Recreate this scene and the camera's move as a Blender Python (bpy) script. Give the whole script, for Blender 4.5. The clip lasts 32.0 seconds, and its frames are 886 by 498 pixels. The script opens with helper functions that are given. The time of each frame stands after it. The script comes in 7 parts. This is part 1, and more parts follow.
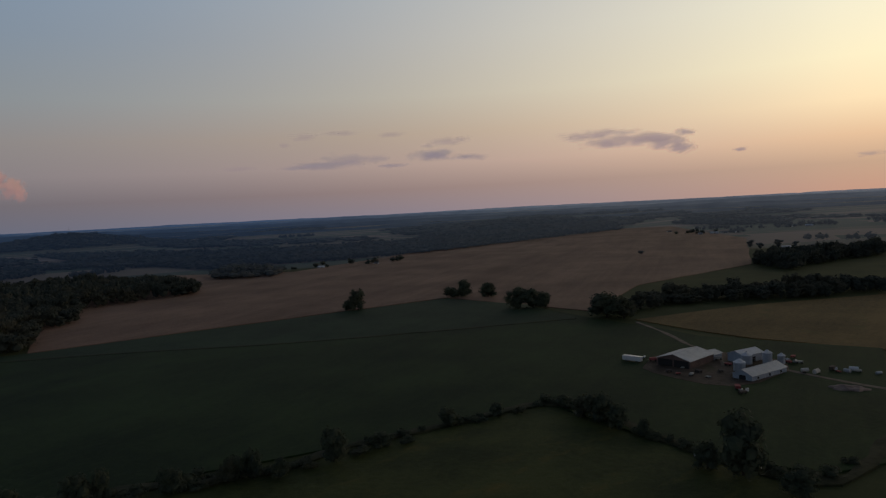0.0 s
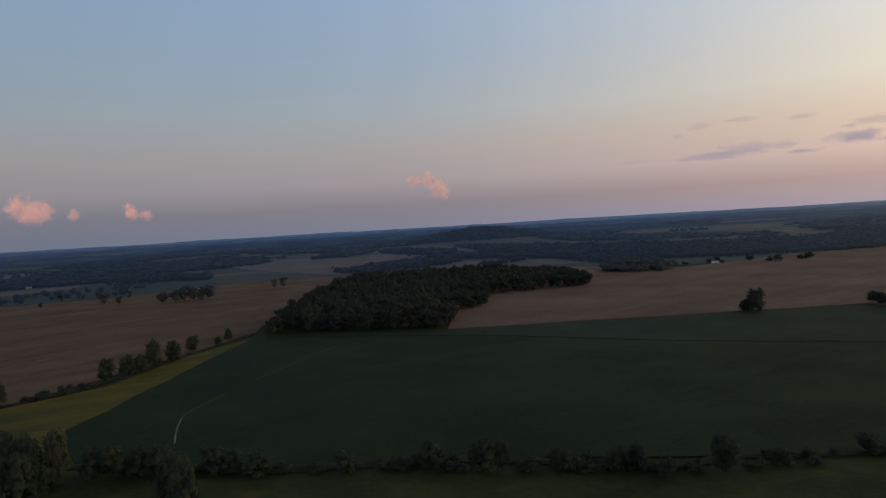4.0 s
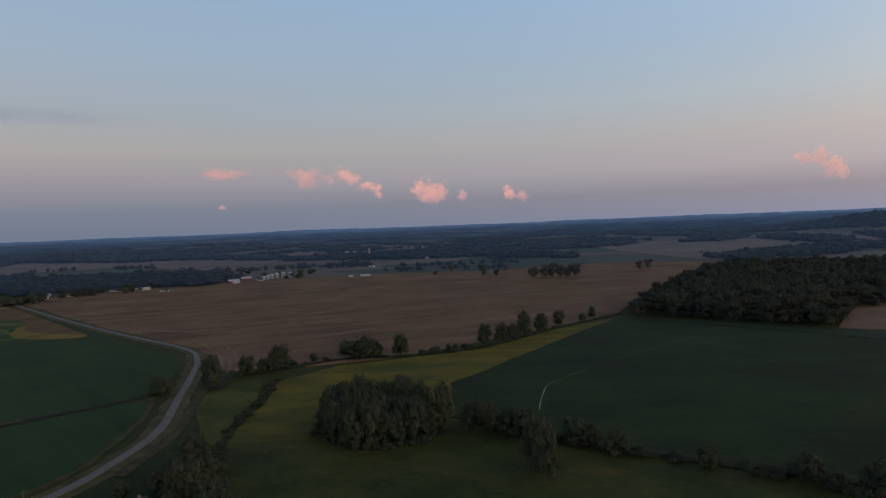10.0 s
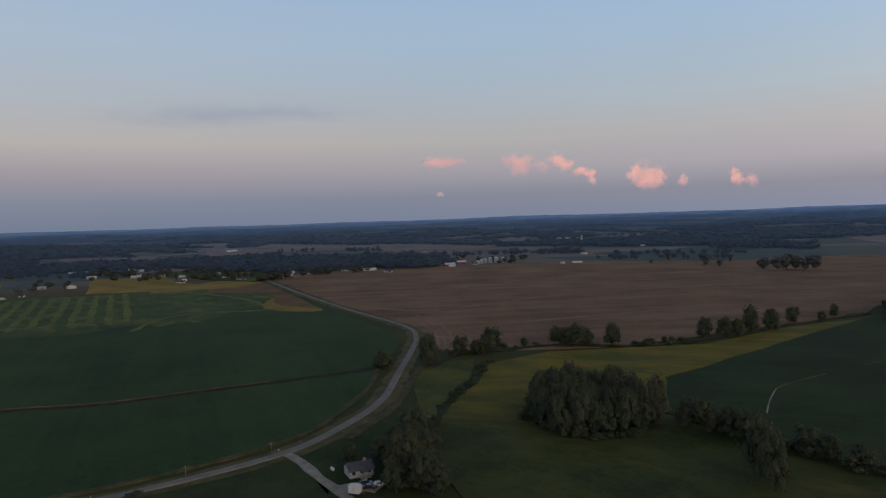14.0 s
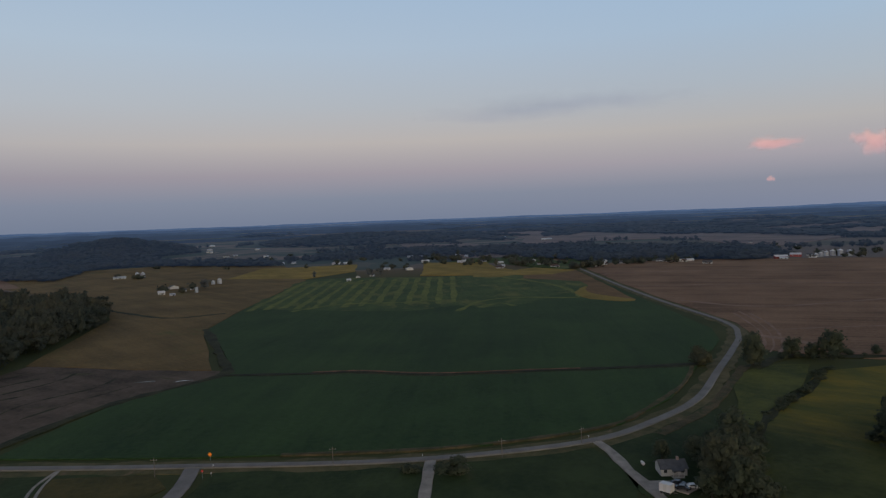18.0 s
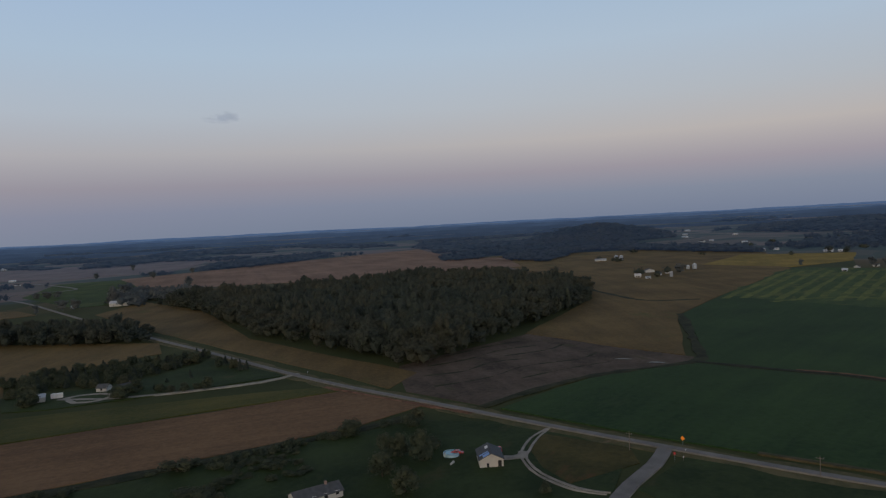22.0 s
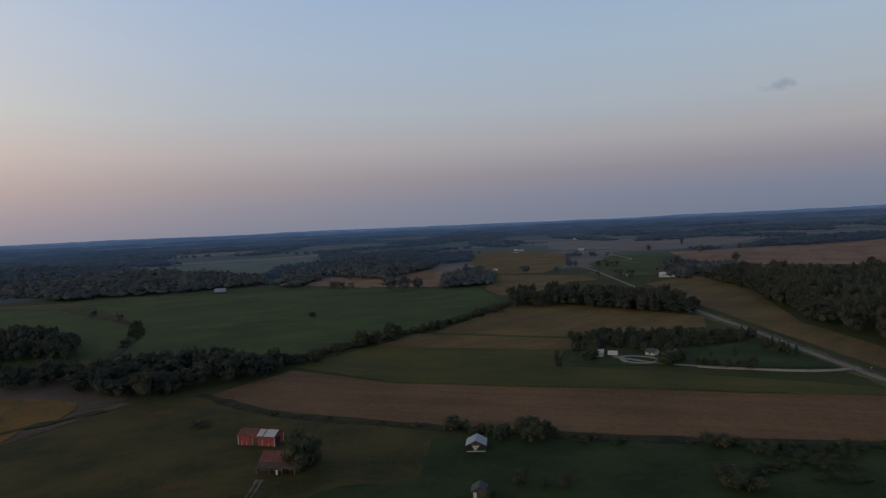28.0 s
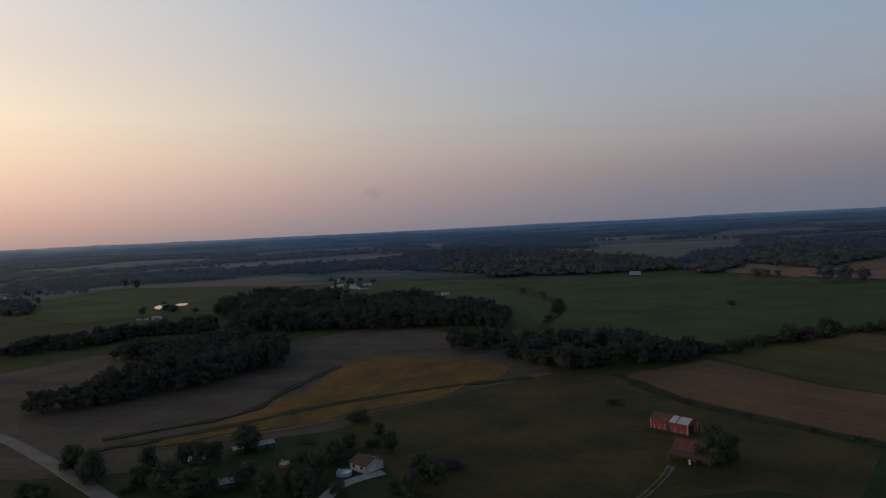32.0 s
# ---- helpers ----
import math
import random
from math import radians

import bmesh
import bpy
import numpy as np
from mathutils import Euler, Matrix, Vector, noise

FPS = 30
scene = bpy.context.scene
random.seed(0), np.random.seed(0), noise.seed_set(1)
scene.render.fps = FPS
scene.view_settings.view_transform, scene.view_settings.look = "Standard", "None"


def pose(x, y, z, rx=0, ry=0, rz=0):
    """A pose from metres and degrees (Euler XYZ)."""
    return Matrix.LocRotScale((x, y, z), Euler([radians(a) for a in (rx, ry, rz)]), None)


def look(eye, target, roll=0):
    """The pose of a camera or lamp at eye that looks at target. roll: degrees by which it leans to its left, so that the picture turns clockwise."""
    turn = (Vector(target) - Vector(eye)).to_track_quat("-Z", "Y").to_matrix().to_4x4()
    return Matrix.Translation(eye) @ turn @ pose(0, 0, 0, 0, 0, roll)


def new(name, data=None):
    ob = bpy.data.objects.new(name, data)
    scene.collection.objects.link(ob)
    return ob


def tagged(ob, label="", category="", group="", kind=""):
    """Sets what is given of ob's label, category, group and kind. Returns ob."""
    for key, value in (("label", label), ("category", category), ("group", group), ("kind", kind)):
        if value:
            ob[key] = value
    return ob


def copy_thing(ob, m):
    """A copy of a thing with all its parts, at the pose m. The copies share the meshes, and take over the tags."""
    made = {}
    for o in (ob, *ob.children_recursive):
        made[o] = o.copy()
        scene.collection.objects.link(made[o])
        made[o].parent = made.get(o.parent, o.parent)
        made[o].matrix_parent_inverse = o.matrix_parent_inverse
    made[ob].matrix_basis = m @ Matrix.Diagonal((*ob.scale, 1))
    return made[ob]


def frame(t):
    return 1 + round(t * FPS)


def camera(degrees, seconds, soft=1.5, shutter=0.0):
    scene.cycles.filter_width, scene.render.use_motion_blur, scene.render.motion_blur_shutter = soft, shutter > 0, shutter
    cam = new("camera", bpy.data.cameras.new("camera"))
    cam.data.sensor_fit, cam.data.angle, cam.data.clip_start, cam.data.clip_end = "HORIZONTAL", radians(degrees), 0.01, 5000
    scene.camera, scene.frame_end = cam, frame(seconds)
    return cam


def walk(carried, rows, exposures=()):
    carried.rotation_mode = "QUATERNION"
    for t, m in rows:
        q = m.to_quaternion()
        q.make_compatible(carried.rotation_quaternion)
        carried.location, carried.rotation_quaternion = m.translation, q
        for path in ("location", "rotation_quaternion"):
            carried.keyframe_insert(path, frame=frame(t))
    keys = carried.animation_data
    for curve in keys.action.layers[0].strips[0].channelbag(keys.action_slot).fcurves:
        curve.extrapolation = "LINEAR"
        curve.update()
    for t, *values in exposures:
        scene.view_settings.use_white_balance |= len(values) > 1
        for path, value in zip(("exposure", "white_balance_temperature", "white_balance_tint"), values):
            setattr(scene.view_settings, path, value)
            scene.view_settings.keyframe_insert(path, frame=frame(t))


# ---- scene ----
# Camera: hovers in one place, 80 m over the fields, and turns to its left.
cam = camera(65.67, 32.0, soft=1.3)
EYE_HEIGHT = 80.0
TURNS = [
    (0.0, 0.0, -3.112, 3.03), (0.5, 4.071, -2.98, 3.213), (1.0, 8.327, -2.801, 3.319), (1.5, 12.535, -2.613, 3.382),
    (2.0, 16.623, -2.409, 3.432), (2.5, 20.541, -2.225, 3.503), (3.0, 24.382, -2.069, 3.49), (3.5, 28.133, -1.937, 3.442),
    (5.5, 41.855, -1.582, 3.181), (6.0, 44.785, -1.531, 3.071), (6.5, 47.354, -1.529, 2.952), (7.0, 50.007, -1.529, 2.822),
    (7.5, 52.406, -1.554, 2.719), (8.0, 54.299, -1.621, 2.618), (8.5, 56.051, -1.689, 2.499), (9.0, 57.962, -1.761, 2.385),
    (9.5, 59.735, -1.835, 2.315), (10.0, 61.68, -1.921, 2.259), (10.5, 63.568, -2.004, 2.22), (11.0, 65.432, -2.1, 2.204),
    (11.5, 67.192, -2.159, 2.21), (12.0, 69.318, -2.205, 2.169), (12.5, 71.654, -2.27, 2.115), (13.0, 74.026, -2.324, 2.045),
    (13.5, 76.583, -2.387, 1.985), (14.0, 79.265, -2.437, 1.914), (14.5, 82.205, -2.468, 1.881), (16.5, 94.081, -2.603, 1.859),
    (17.0, 97.39, -2.588, 1.928), (17.5, 100.912, -2.556, 2.004), (18.0, 104.952, -2.473, 2.146), (18.5, 109.331, -2.369, 2.343),
    (19.0, 114.055, -2.382, 2.606), (19.5, 118.978, -2.448, 3.049), (20.0, 124.02, -2.436, 3.311), (20.5, 129.151, -2.314, 3.298),
    (21.0, 134.006, -2.18, 3.138), (21.5, 138.496, -2.086, 3.052), (22.0, 143.165, -2.002, 2.961), (22.5, 148.124, -1.93, 2.856),
    (23.0, 152.543, -1.859, 2.797), (23.5, 157.136, -1.798, 2.767), (24.0, 161.494, -1.758, 2.721), (24.5, 165.501, -1.742, 2.675),
    (25.0, 169.302, -1.736, 2.674), (25.5, 172.35, -1.734, 2.676), (27.5, 183.872, -1.863, 2.653), (28.0, 186.728, -1.893, 2.62),
    (28.5, 189.717, -1.937, 2.573), (29.0, 192.66, -1.961, 2.557), (29.5, 196.02, -1.983, 2.572), (30.0, 200.144, -1.963, 2.563),
    (30.5, 204.807, -1.964, 2.515), (31.0, 210.169, -1.939, 2.524), (31.5, 215.483, -1.838, 2.637), (32.0, 220.429, -1.623, 2.821),
]
EXPOSURES = [(0, -0.96), (1, -0.83), (2, -0.71), (3, -0.56), (3.5, -0.47), (6, -0.28), (9, -0.09), (11, -0.07), (13, 0.03), (17, 0.09), (19, 0.12), (21, 0.13), (22, 0.1), (23, 0.07), (24, -0.01), (25, -0.02), (28, -0.08), (30, -0.13), (31, -0.23), (32, -0.43)]
walk(cam, [(t, pose(0, 0, EYE_HEIGHT, 90 + p, r, y)) for t, y, p, r in TURNS], EXPOSURES)

# ---------------------------------------------------------------- sky and sun
SUN_AZ = radians(-57)          # counter-clockwise from +y
SUN_EL = radians(-0.6)         # just set: it no longer reaches the ground, and cloud light is emission
SUN_DIR = Vector((-math.sin(SUN_AZ) * math.cos(SUN_EL), math.cos(SUN_AZ) * math.cos(SUN_EL), math.sin(SUN_EL)))


def lin(c, a=1.0):
    """Linear colour from 0..255 display values."""
    return tuple(((v / 255 + 0.055) / 1.055) ** 2.4 if v > 10 else v / 255 / 12.92 for v in c) + (a,)


def node(tree, kind, **values):
    n = tree.nodes.new(kind)
    for key, value in values.items():
        if key in n.inputs:
            n.inputs[key].default_value = value
    return n


def link(tree, a, b):
    tree.links.new(a, b)


def ramp(tree, stops, source, mode="LINEAR"):
    n = tree.nodes.new("ShaderNodeValToRGB")
    n.color_ramp.interpolation = mode
    e = n.color_ramp.elements
    while len(e) < len(stops):
        e.new(0.5)
    for el, (p, c) in zip(e, stops):
        el.position = p
        el.color = c
    link(tree, source, n.inputs[0])
    return n.outputs[0]


def math_node(tree, op, a, b=None):
    n = tree.nodes.new("ShaderNodeMath")
    n.operation = op
    for i, v in enumerate((a, b)):
        if v is None:
            continue
        if isinstance(v, (int, float)):
            n.inputs[i].default_value = v
        else:
            link(tree, v, n.inputs[i])
    return n.outputs[0]


def mix_color(tree, fac, a, b, blend="MIX"):
    n = tree.nodes.new("ShaderNodeMix")
    n.data_type, n.blend_type = "RGBA", blend
    for i, v in ((0, fac), (6, a), (7, b)):
        if isinstance(v, (int, float)):
            n.inputs[i].default_value = v
        elif isinstance(v, tuple):
            n.inputs[i].default_value = v
        else:
            link(tree, v, n.inputs[i])
    return n.outputs[2]


world = bpy.data.worlds.new("dusk_sky")
scene.world = world
world.use_nodes = True
wt = world.node_tree
wt.nodes.clear()
coord = wt.nodes.new("ShaderNodeTexCoord")
split = wt.nodes.new("ShaderNodeSeparateXYZ")
link(wt, coord.outputs["Generated"], split.inputs[0])
elev = math_node(wt, "DIVIDE", math_node(wt, "ARCSINE", split.outputs[2]), math.pi / 2)
GLOW_AZ = radians(-57)         # the brightest part of the afterglow
AZIMUTHS = [-57, -30, -14, 2, 18, 34, 56, 80, 104, 130, 156, 180, 204, 222, 238, 256, 280, 303]
round_sky = math_node(wt, "ARCTAN2", math_node(wt, "MULTIPLY", split.outputs[0], -1.0), split.outputs[1])
round_sky = math_node(wt, "FRACT", math_node(wt, "DIVIDE", math_node(wt, "SUBTRACT", round_sky, GLOW_AZ), 2 * math.pi))
SKY = []


def level(degrees, tones):
    """The sky's colour all the way round at one elevation, from the afterglow through the dark side and back."""
    stops = [((a + 57) / 360, tuple(v * 0.5 for v in lin(c)[:3]) + (1,)) for a, c in zip(AZIMUTHS, tones)]
    SKY.append((degrees, ramp(wt, stops, round_sky, "B_SPLINE")))


level(0, [(234, 167, 125), (196, 155, 135), (164, 143, 143), (141, 130, 140), (121, 118, 132), (106, 108, 124), (95, 100, 116), (87, 94, 110), (83, 91, 107), (82, 90, 106), (84, 92, 107), (90, 96, 110), (99, 101, 113), (112, 108, 117), (130, 118, 120), (154, 129, 121), (186, 143, 121), (234, 167, 125)])
level(2, [(228, 184, 141), (199, 166, 142), (175, 149, 139), (152, 131, 128), (131, 118, 121), (114, 109, 116), (102, 103, 112), (95, 99, 111), (93, 99, 112), (93, 99, 112), (91, 97, 112), (96, 99, 113), (109, 107, 116), (129, 118, 122), (154, 132, 129), (186, 151, 137), (221, 170, 141), (228, 184, 141)])
level(4, [(264, 214, 157), (233, 196, 160), (206, 177, 159), (177, 155, 146), (154, 140, 139), (136, 129, 132), (125, 121, 126), (117, 114, 120), (115, 110, 117), (111, 107, 114), (106, 104, 113), (108, 105, 113), (122, 115, 118), (143, 129, 127), (171, 147, 139), (206, 172, 153), (242, 196, 162), (264, 214, 157)])
level(6.5, [(298, 265, 203), (254, 228, 188), (214, 192, 168), (182, 164, 147), (161, 149, 142), (141, 137, 137), (130, 129, 131), (129, 127, 126), (134, 129, 127), (132, 128, 127), (125, 124, 127), (124, 123, 127), (135, 130, 132), (155, 144, 139), (184, 164, 149), (219, 190, 164), (252, 216, 175), (298, 265, 203)])
level(9.5, [(292, 274, 218), (256, 242, 204), (221, 210, 187), (186, 179, 166), (159, 159, 157), (136, 144, 150), (127, 136, 143), (123, 130, 138), (127, 132, 138), (130, 134, 139), (127, 134, 142), (126, 133, 142), (134, 139, 146), (155, 154, 152), (186, 175, 162), (221, 202, 177), (254, 229, 190), (292, 274, 218)])
level(14, [(280, 270, 230), (247, 240, 214), (215, 210, 196), (181, 180, 177), (150, 157, 165), (128, 144, 161), (119, 136, 152), (118, 134, 150), (123, 136, 150), (126, 138, 150), (124, 138, 152), (121, 136, 151), (130, 141, 157), (150, 154, 162), (177, 172, 169), (205, 192, 180), (236, 217, 193), (280, 270, 230)])
level(20, [(272, 256, 233), (234, 227, 215), (201, 201, 199), (170, 178, 185), (144, 160, 177), (124, 145, 169), (113, 135, 159), (112, 133, 155), (114, 133, 153), (115, 133, 152), (114, 132, 153), (114, 132, 155), (121, 138, 160), (139, 151, 167), (164, 168, 174), (195, 190, 187), (229, 218, 204), (272, 256, 233)])
for degrees, tone in ((42, (92, 108, 133)), (65, (54, 68, 90)), (90, (43, 55, 74))):
    SKY.append((degrees, tuple(v * 0.25 for v in lin(tone)[:3]) + (1,)))
colour = SKY[0][1]
for (low, _), (high, tone) in zip(SKY, SKY[1:]):
    climb = wt.nodes.new("ShaderNodeMapRange")
    climb.inputs[1].default_value, climb.inputs[2].default_value = low / 90, high / 90
    link(wt, elev, climb.inputs[0])
    colour = mix_color(wt, climb.outputs[0], colour, tone)
sky = wt.nodes.new("ShaderNodeTexSky")
sky.sky_type, sky.sun_disc = "NISHITA", False
sky.sun_elevation, sky.sun_rotation = 0.0, -SUN_AZ
thin = mix_color(wt, 1.0, sky.outputs[0], (0.0125, 0.0125, 0.0125, 1), "MULTIPLY")
colour = mix_color(wt, 0.06, colour, thin)
background = node(wt, "ShaderNodeBackground", Strength=4.0)
link(wt, colour, background.inputs[0])
out = wt.nodes.new("ShaderNodeOutputWorld")
link(wt, background.outputs[0], out.inputs[0])

sun = new("sun", bpy.data.lights.new("sun", "SUN"))
sun.data.energy, sun.data.angle, sun.data.color = 3.0, radians(0.5), (1.0, 0.48, 0.38)
sun.matrix_world = look(SUN_DIR * 100, (0, 0, 0))

# ---------------------------------------------------------------- materials
def material(name):
    m = bpy.data.materials.new(name)
    m.use_nodes = True
    t = m.node_tree
    t.nodes.clear()
    o = t.nodes.new("ShaderNodeOutputMaterial")
    b = node(t, "ShaderNodeBsdfPrincipled")
    link(t, b.outputs[0], o.inputs[0])
    return m, t, b


def noise_node(t, vector, scale, detail=4.0, rough=0.55):
    n = node(t, "ShaderNodeTexNoise", Scale=scale, Detail=detail, Roughness=rough)
    link(t, vector, n.inputs["Vector"])
    return n.outputs["Fac"]


def stretched(t, angle, sx, sy):
    """Object coordinates turned to the working direction of a field."""
    c = t.nodes.new("ShaderNodeTexCoord")
    m = t.nodes.new("ShaderNodeMapping")
    m.vector_type = "TEXTURE"
    m.inputs["Rotation"].default_value = (0, 0, radians(angle))
    m.inputs["Scale"].default_value = (sx, sy, 1)
    link(t, c.outputs["Object"], m.inputs[0])
    return m.outputs[0]


def painted_haze(t, b, gain=1.0, texture=None):
    """Haze painted as emission on far surfaces: it grows with the way to them, and towards the afterglow."""
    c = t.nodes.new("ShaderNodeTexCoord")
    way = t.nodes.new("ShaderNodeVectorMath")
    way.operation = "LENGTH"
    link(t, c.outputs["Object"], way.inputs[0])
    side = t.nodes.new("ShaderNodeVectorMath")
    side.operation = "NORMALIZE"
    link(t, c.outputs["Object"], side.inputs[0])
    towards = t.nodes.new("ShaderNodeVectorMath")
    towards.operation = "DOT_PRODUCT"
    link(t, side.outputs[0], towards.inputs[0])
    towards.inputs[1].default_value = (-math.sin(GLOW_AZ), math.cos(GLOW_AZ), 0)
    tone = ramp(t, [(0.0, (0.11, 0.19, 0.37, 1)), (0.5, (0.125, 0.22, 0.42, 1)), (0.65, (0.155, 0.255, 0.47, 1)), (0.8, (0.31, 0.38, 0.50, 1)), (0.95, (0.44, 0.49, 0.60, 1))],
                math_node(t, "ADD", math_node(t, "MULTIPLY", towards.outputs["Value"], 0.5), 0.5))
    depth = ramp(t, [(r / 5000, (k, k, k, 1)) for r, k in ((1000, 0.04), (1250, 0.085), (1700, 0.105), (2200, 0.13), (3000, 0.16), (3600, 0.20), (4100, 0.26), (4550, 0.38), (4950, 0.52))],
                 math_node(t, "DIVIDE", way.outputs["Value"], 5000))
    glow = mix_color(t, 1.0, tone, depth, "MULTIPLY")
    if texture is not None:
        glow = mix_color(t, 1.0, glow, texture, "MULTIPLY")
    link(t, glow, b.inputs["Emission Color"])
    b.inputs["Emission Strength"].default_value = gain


def crop(name, dark, light, angle=0, row=4.0, streak=0.5, blotch=40.0, accent=None, accent_from=0.62, rough=0.9, bump=0.6, backdrop=False):
    """Ground cover: rows along one direction, large blotches, fine grain, and an accent colour in patches."""
    m, t, b = material(name)
    plain = stretched(t, angle, 1, 1)
    rows = math_node(t, "ADD", math_node(t, "MULTIPLY", noise_node(t, stretched(t, angle, 60, row), 1.0, 3), 0.5), math_node(t, "MULTIPLY", noise_node(t, stretched(t, angle, 260, row * 3.5), 1.0, 4), 0.5))
    big = noise_node(t, plain, 1 / blotch, 5, 0.6)
    fine = noise_node(t, plain, 0.42, 6, 0.7)
    broad = noise_node(t, stretched(t, angle, 900, 26), 1.0, 3)
    rows = math_node(t, "ADD", math_node(t, "MULTIPLY", rows, 0.62), math_node(t, "MULTIPLY", broad, 0.38))
    f = math_node(t, "ADD", math_node(t, "MULTIPLY", rows, streak), math_node(t, "MULTIPLY", big, 1 - streak))
    f = math_node(t, "ADD", math_node(t, "MULTIPLY", f, 0.72), math_node(t, "MULTIPLY", fine, 0.28))
    c = ramp(t, [(0.42, tuple(v * 0.9 for v in dark) + (1,)), (0.58, tuple(v * 1.06 for v in light) + (1,))], f)
    if accent:
        patch = noise_node(t, stretched(t, angle + 7, 2.2, 1), 1.7 / blotch, 6, 0.65)
        k = ramp(t, [(accent_from, (0, 0, 0, 1)), (min(accent_from + 0.12, 1), (1, 1, 1, 1))], patch)
        c = mix_color(t, k, c, accent + (1,))
    link(t, c, b.inputs["Base Color"])
    b.inputs["Roughness"].default_value = rough
    b.inputs["Specular IOR Level"].default_value = 0.15
    bp = node(t, "ShaderNodeBump", Strength=bump, Distance=0.4)
    link(t, fine, bp.inputs["Height"])
    link(t, bp.outputs[0], b.inputs["Normal"])
    # far crops get haze painted into their emission
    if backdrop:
        painted_haze(t, b, 0.65)
    return m


def leafy(name, dark, light, warm=None, backdrop=False, soft=0.5, patch=0.012):
    """Foliage: tone by stand, by tree, by clump and by leaf; leaves scatter light softly, whatever way they face."""
    m, t, b = material(name)
    info = t.nodes.new("ShaderNodeObjectInfo")
    geo = t.nodes.new("ShaderNodeNewGeometry")
    c = t.nodes.new("ShaderNodeTexCoord")
    n = noise_node(t, c.outputs["Object"], 0.35, 4)
    f = math_node(t, "ADD", math_node(t, "MULTIPLY", n, 0.6), math_node(t, "MULTIPLY", geo.outputs["Random Per Island"], 0.4))
    col = ramp(t, [(0.25, dark + (1,)), (0.75, light + (1,))], f)
    if warm:
        k = ramp(t, [(0.8, (0, 0, 0, 1)), (1.0, (0.4, 0.4, 0.4, 1))], info.outputs["Random"])
        col = mix_color(t, k, col, warm + (1,))
    stand = noise_node(t, c.outputs["Object"], patch, 5, 0.6)
    col = mix_color(t, ramp(t, [(0.42, (0, 0, 0, 1)), (0.66, (0.6, 0.6, 0.6, 1))], stand), col, tuple(v * k for v, k in zip(light, (1.35, 1.05, 0.85))) + (1,))
    link(t, col, b.inputs["Base Color"])
    turned = t.nodes.new("ShaderNodeMix")
    turned.data_type = "VECTOR"
    turned.inputs[0].default_value = soft
    link(t, geo.outputs["Normal"], turned.inputs[4])
    turned.inputs[5].default_value = (0, 0, 1)
    unit_n = t.nodes.new("ShaderNodeVectorMath")
    unit_n.operation = "NORMALIZE"
    link(t, turned.outputs[1], unit_n.inputs[0])
    link(t, unit_n.outputs[0], b.inputs["Normal"])
    b.inputs["Roughness"].default_value = 0.75
    b.inputs["Specular IOR Level"].default_value = 0.08
    through_leaf = t.nodes.new("ShaderNodeBsdfTranslucent")
    link(t, col, through_leaf.inputs["Color"])
    both = t.nodes.new("ShaderNodeMixShader")
    both.inputs[0].default_value = 0.32
    link(t, b.outputs[0], both.inputs[1])
    link(t, through_leaf.outputs[0], both.inputs[2])
    link(t, both.outputs[0], t.nodes["Material Output"].inputs[0])
    # far leaves glow a little: haze painted into the emission
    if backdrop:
        painted_haze(t, b, 0.9)
    return m


def surface(name, colour, rough=0.6, metal=0.0, vary=0.25, scale=2.0, ribs=0.0, spec=0.4):
    """Painted, metal or mineral surface with stains, grain and, for sheet metal, ribs."""
    m, t, b = material(name)
    c = t.nodes.new("ShaderNodeTexCoord")
    big = noise_node(t, c.outputs["Object"], scale * 0.2, 5, 0.6)
    fine = noise_node(t, c.outputs["Object"], scale * 4, 4)
    f = math_node(t, "ADD", math_node(t, "MULTIPLY", big, 0.7), math_node(t, "MULTIPLY", fine, 0.3))
    lo = tuple(v * (1 - vary) for v in colour) + (1,)
    hi = tuple(min(1, v * (1 + vary * 0.6)) for v in colour) + (1,)
    link(t, ramp(t, [(0.35, lo), (0.65, hi)], f), b.inputs["Base Color"])
    b.inputs["Roughness"].default_value, b.inputs["Metallic"].default_value = rough, metal
    b.inputs["Specular IOR Level"].default_value = spec
    bp = node(t, "ShaderNodeBump", Strength=0.3, Distance=0.05)
    link(t, fine, bp.inputs["Height"])
    if ribs:
        w = node(t, "ShaderNodeTexWave", Scale=ribs)
        w.bands_direction = "X"
        link(t, c.outputs["Object"], w.inputs["Vector"])
        bp2 = node(t, "ShaderNodeBump", Strength=0.5, Distance=0.06)
        link(t, w.outputs["Fac"], bp2.inputs["Height"])
        link(t, bp.outputs[0], bp2.inputs["Normal"])
        bp = bp2
    link(t, bp.outputs[0], b.inputs["Normal"])
    return m


def glass(name):
    m, t, b = material(name)
    b.inputs["Base Color"].default_value = (0.02, 0.025, 0.03, 1)
    b.inputs["Roughness"].default_value = 0.06
    b.inputs["Specular IOR Level"].default_value = 0.7
    return m


SOY = crop("soybean_leaves", (0.009, 0.0226, 0.0063), (0.0207, 0.0406, 0.0108), 62, 3, 0.4, 60)
STRAW = crop("pale_straw", (0.15, 0.095, 0.070), (0.24, 0.155, 0.115), 82, 4, 0.4, 30)
SOY_BLUE = crop("soybean_leaves_bluish", (0.015, 0.032, 0.016), (0.027, 0.048, 0.024), 62, 3, 0.4, 60)
SOY_ROUND = crop("soybean_leaves_level", (0.0149, 0.0391, 0.0115), (0.0299, 0.0609, 0.0172), 10, 4, 0.5, 80, (0.040, 0.062, 0.020), 0.64)
SOY_THIN = crop("thin_soybean_leaves", (0.026, 0.054, 0.016), (0.054, 0.084, 0.024), 15, 5, 0.5, 40, (0.100, 0.106, 0.030), 0.52)
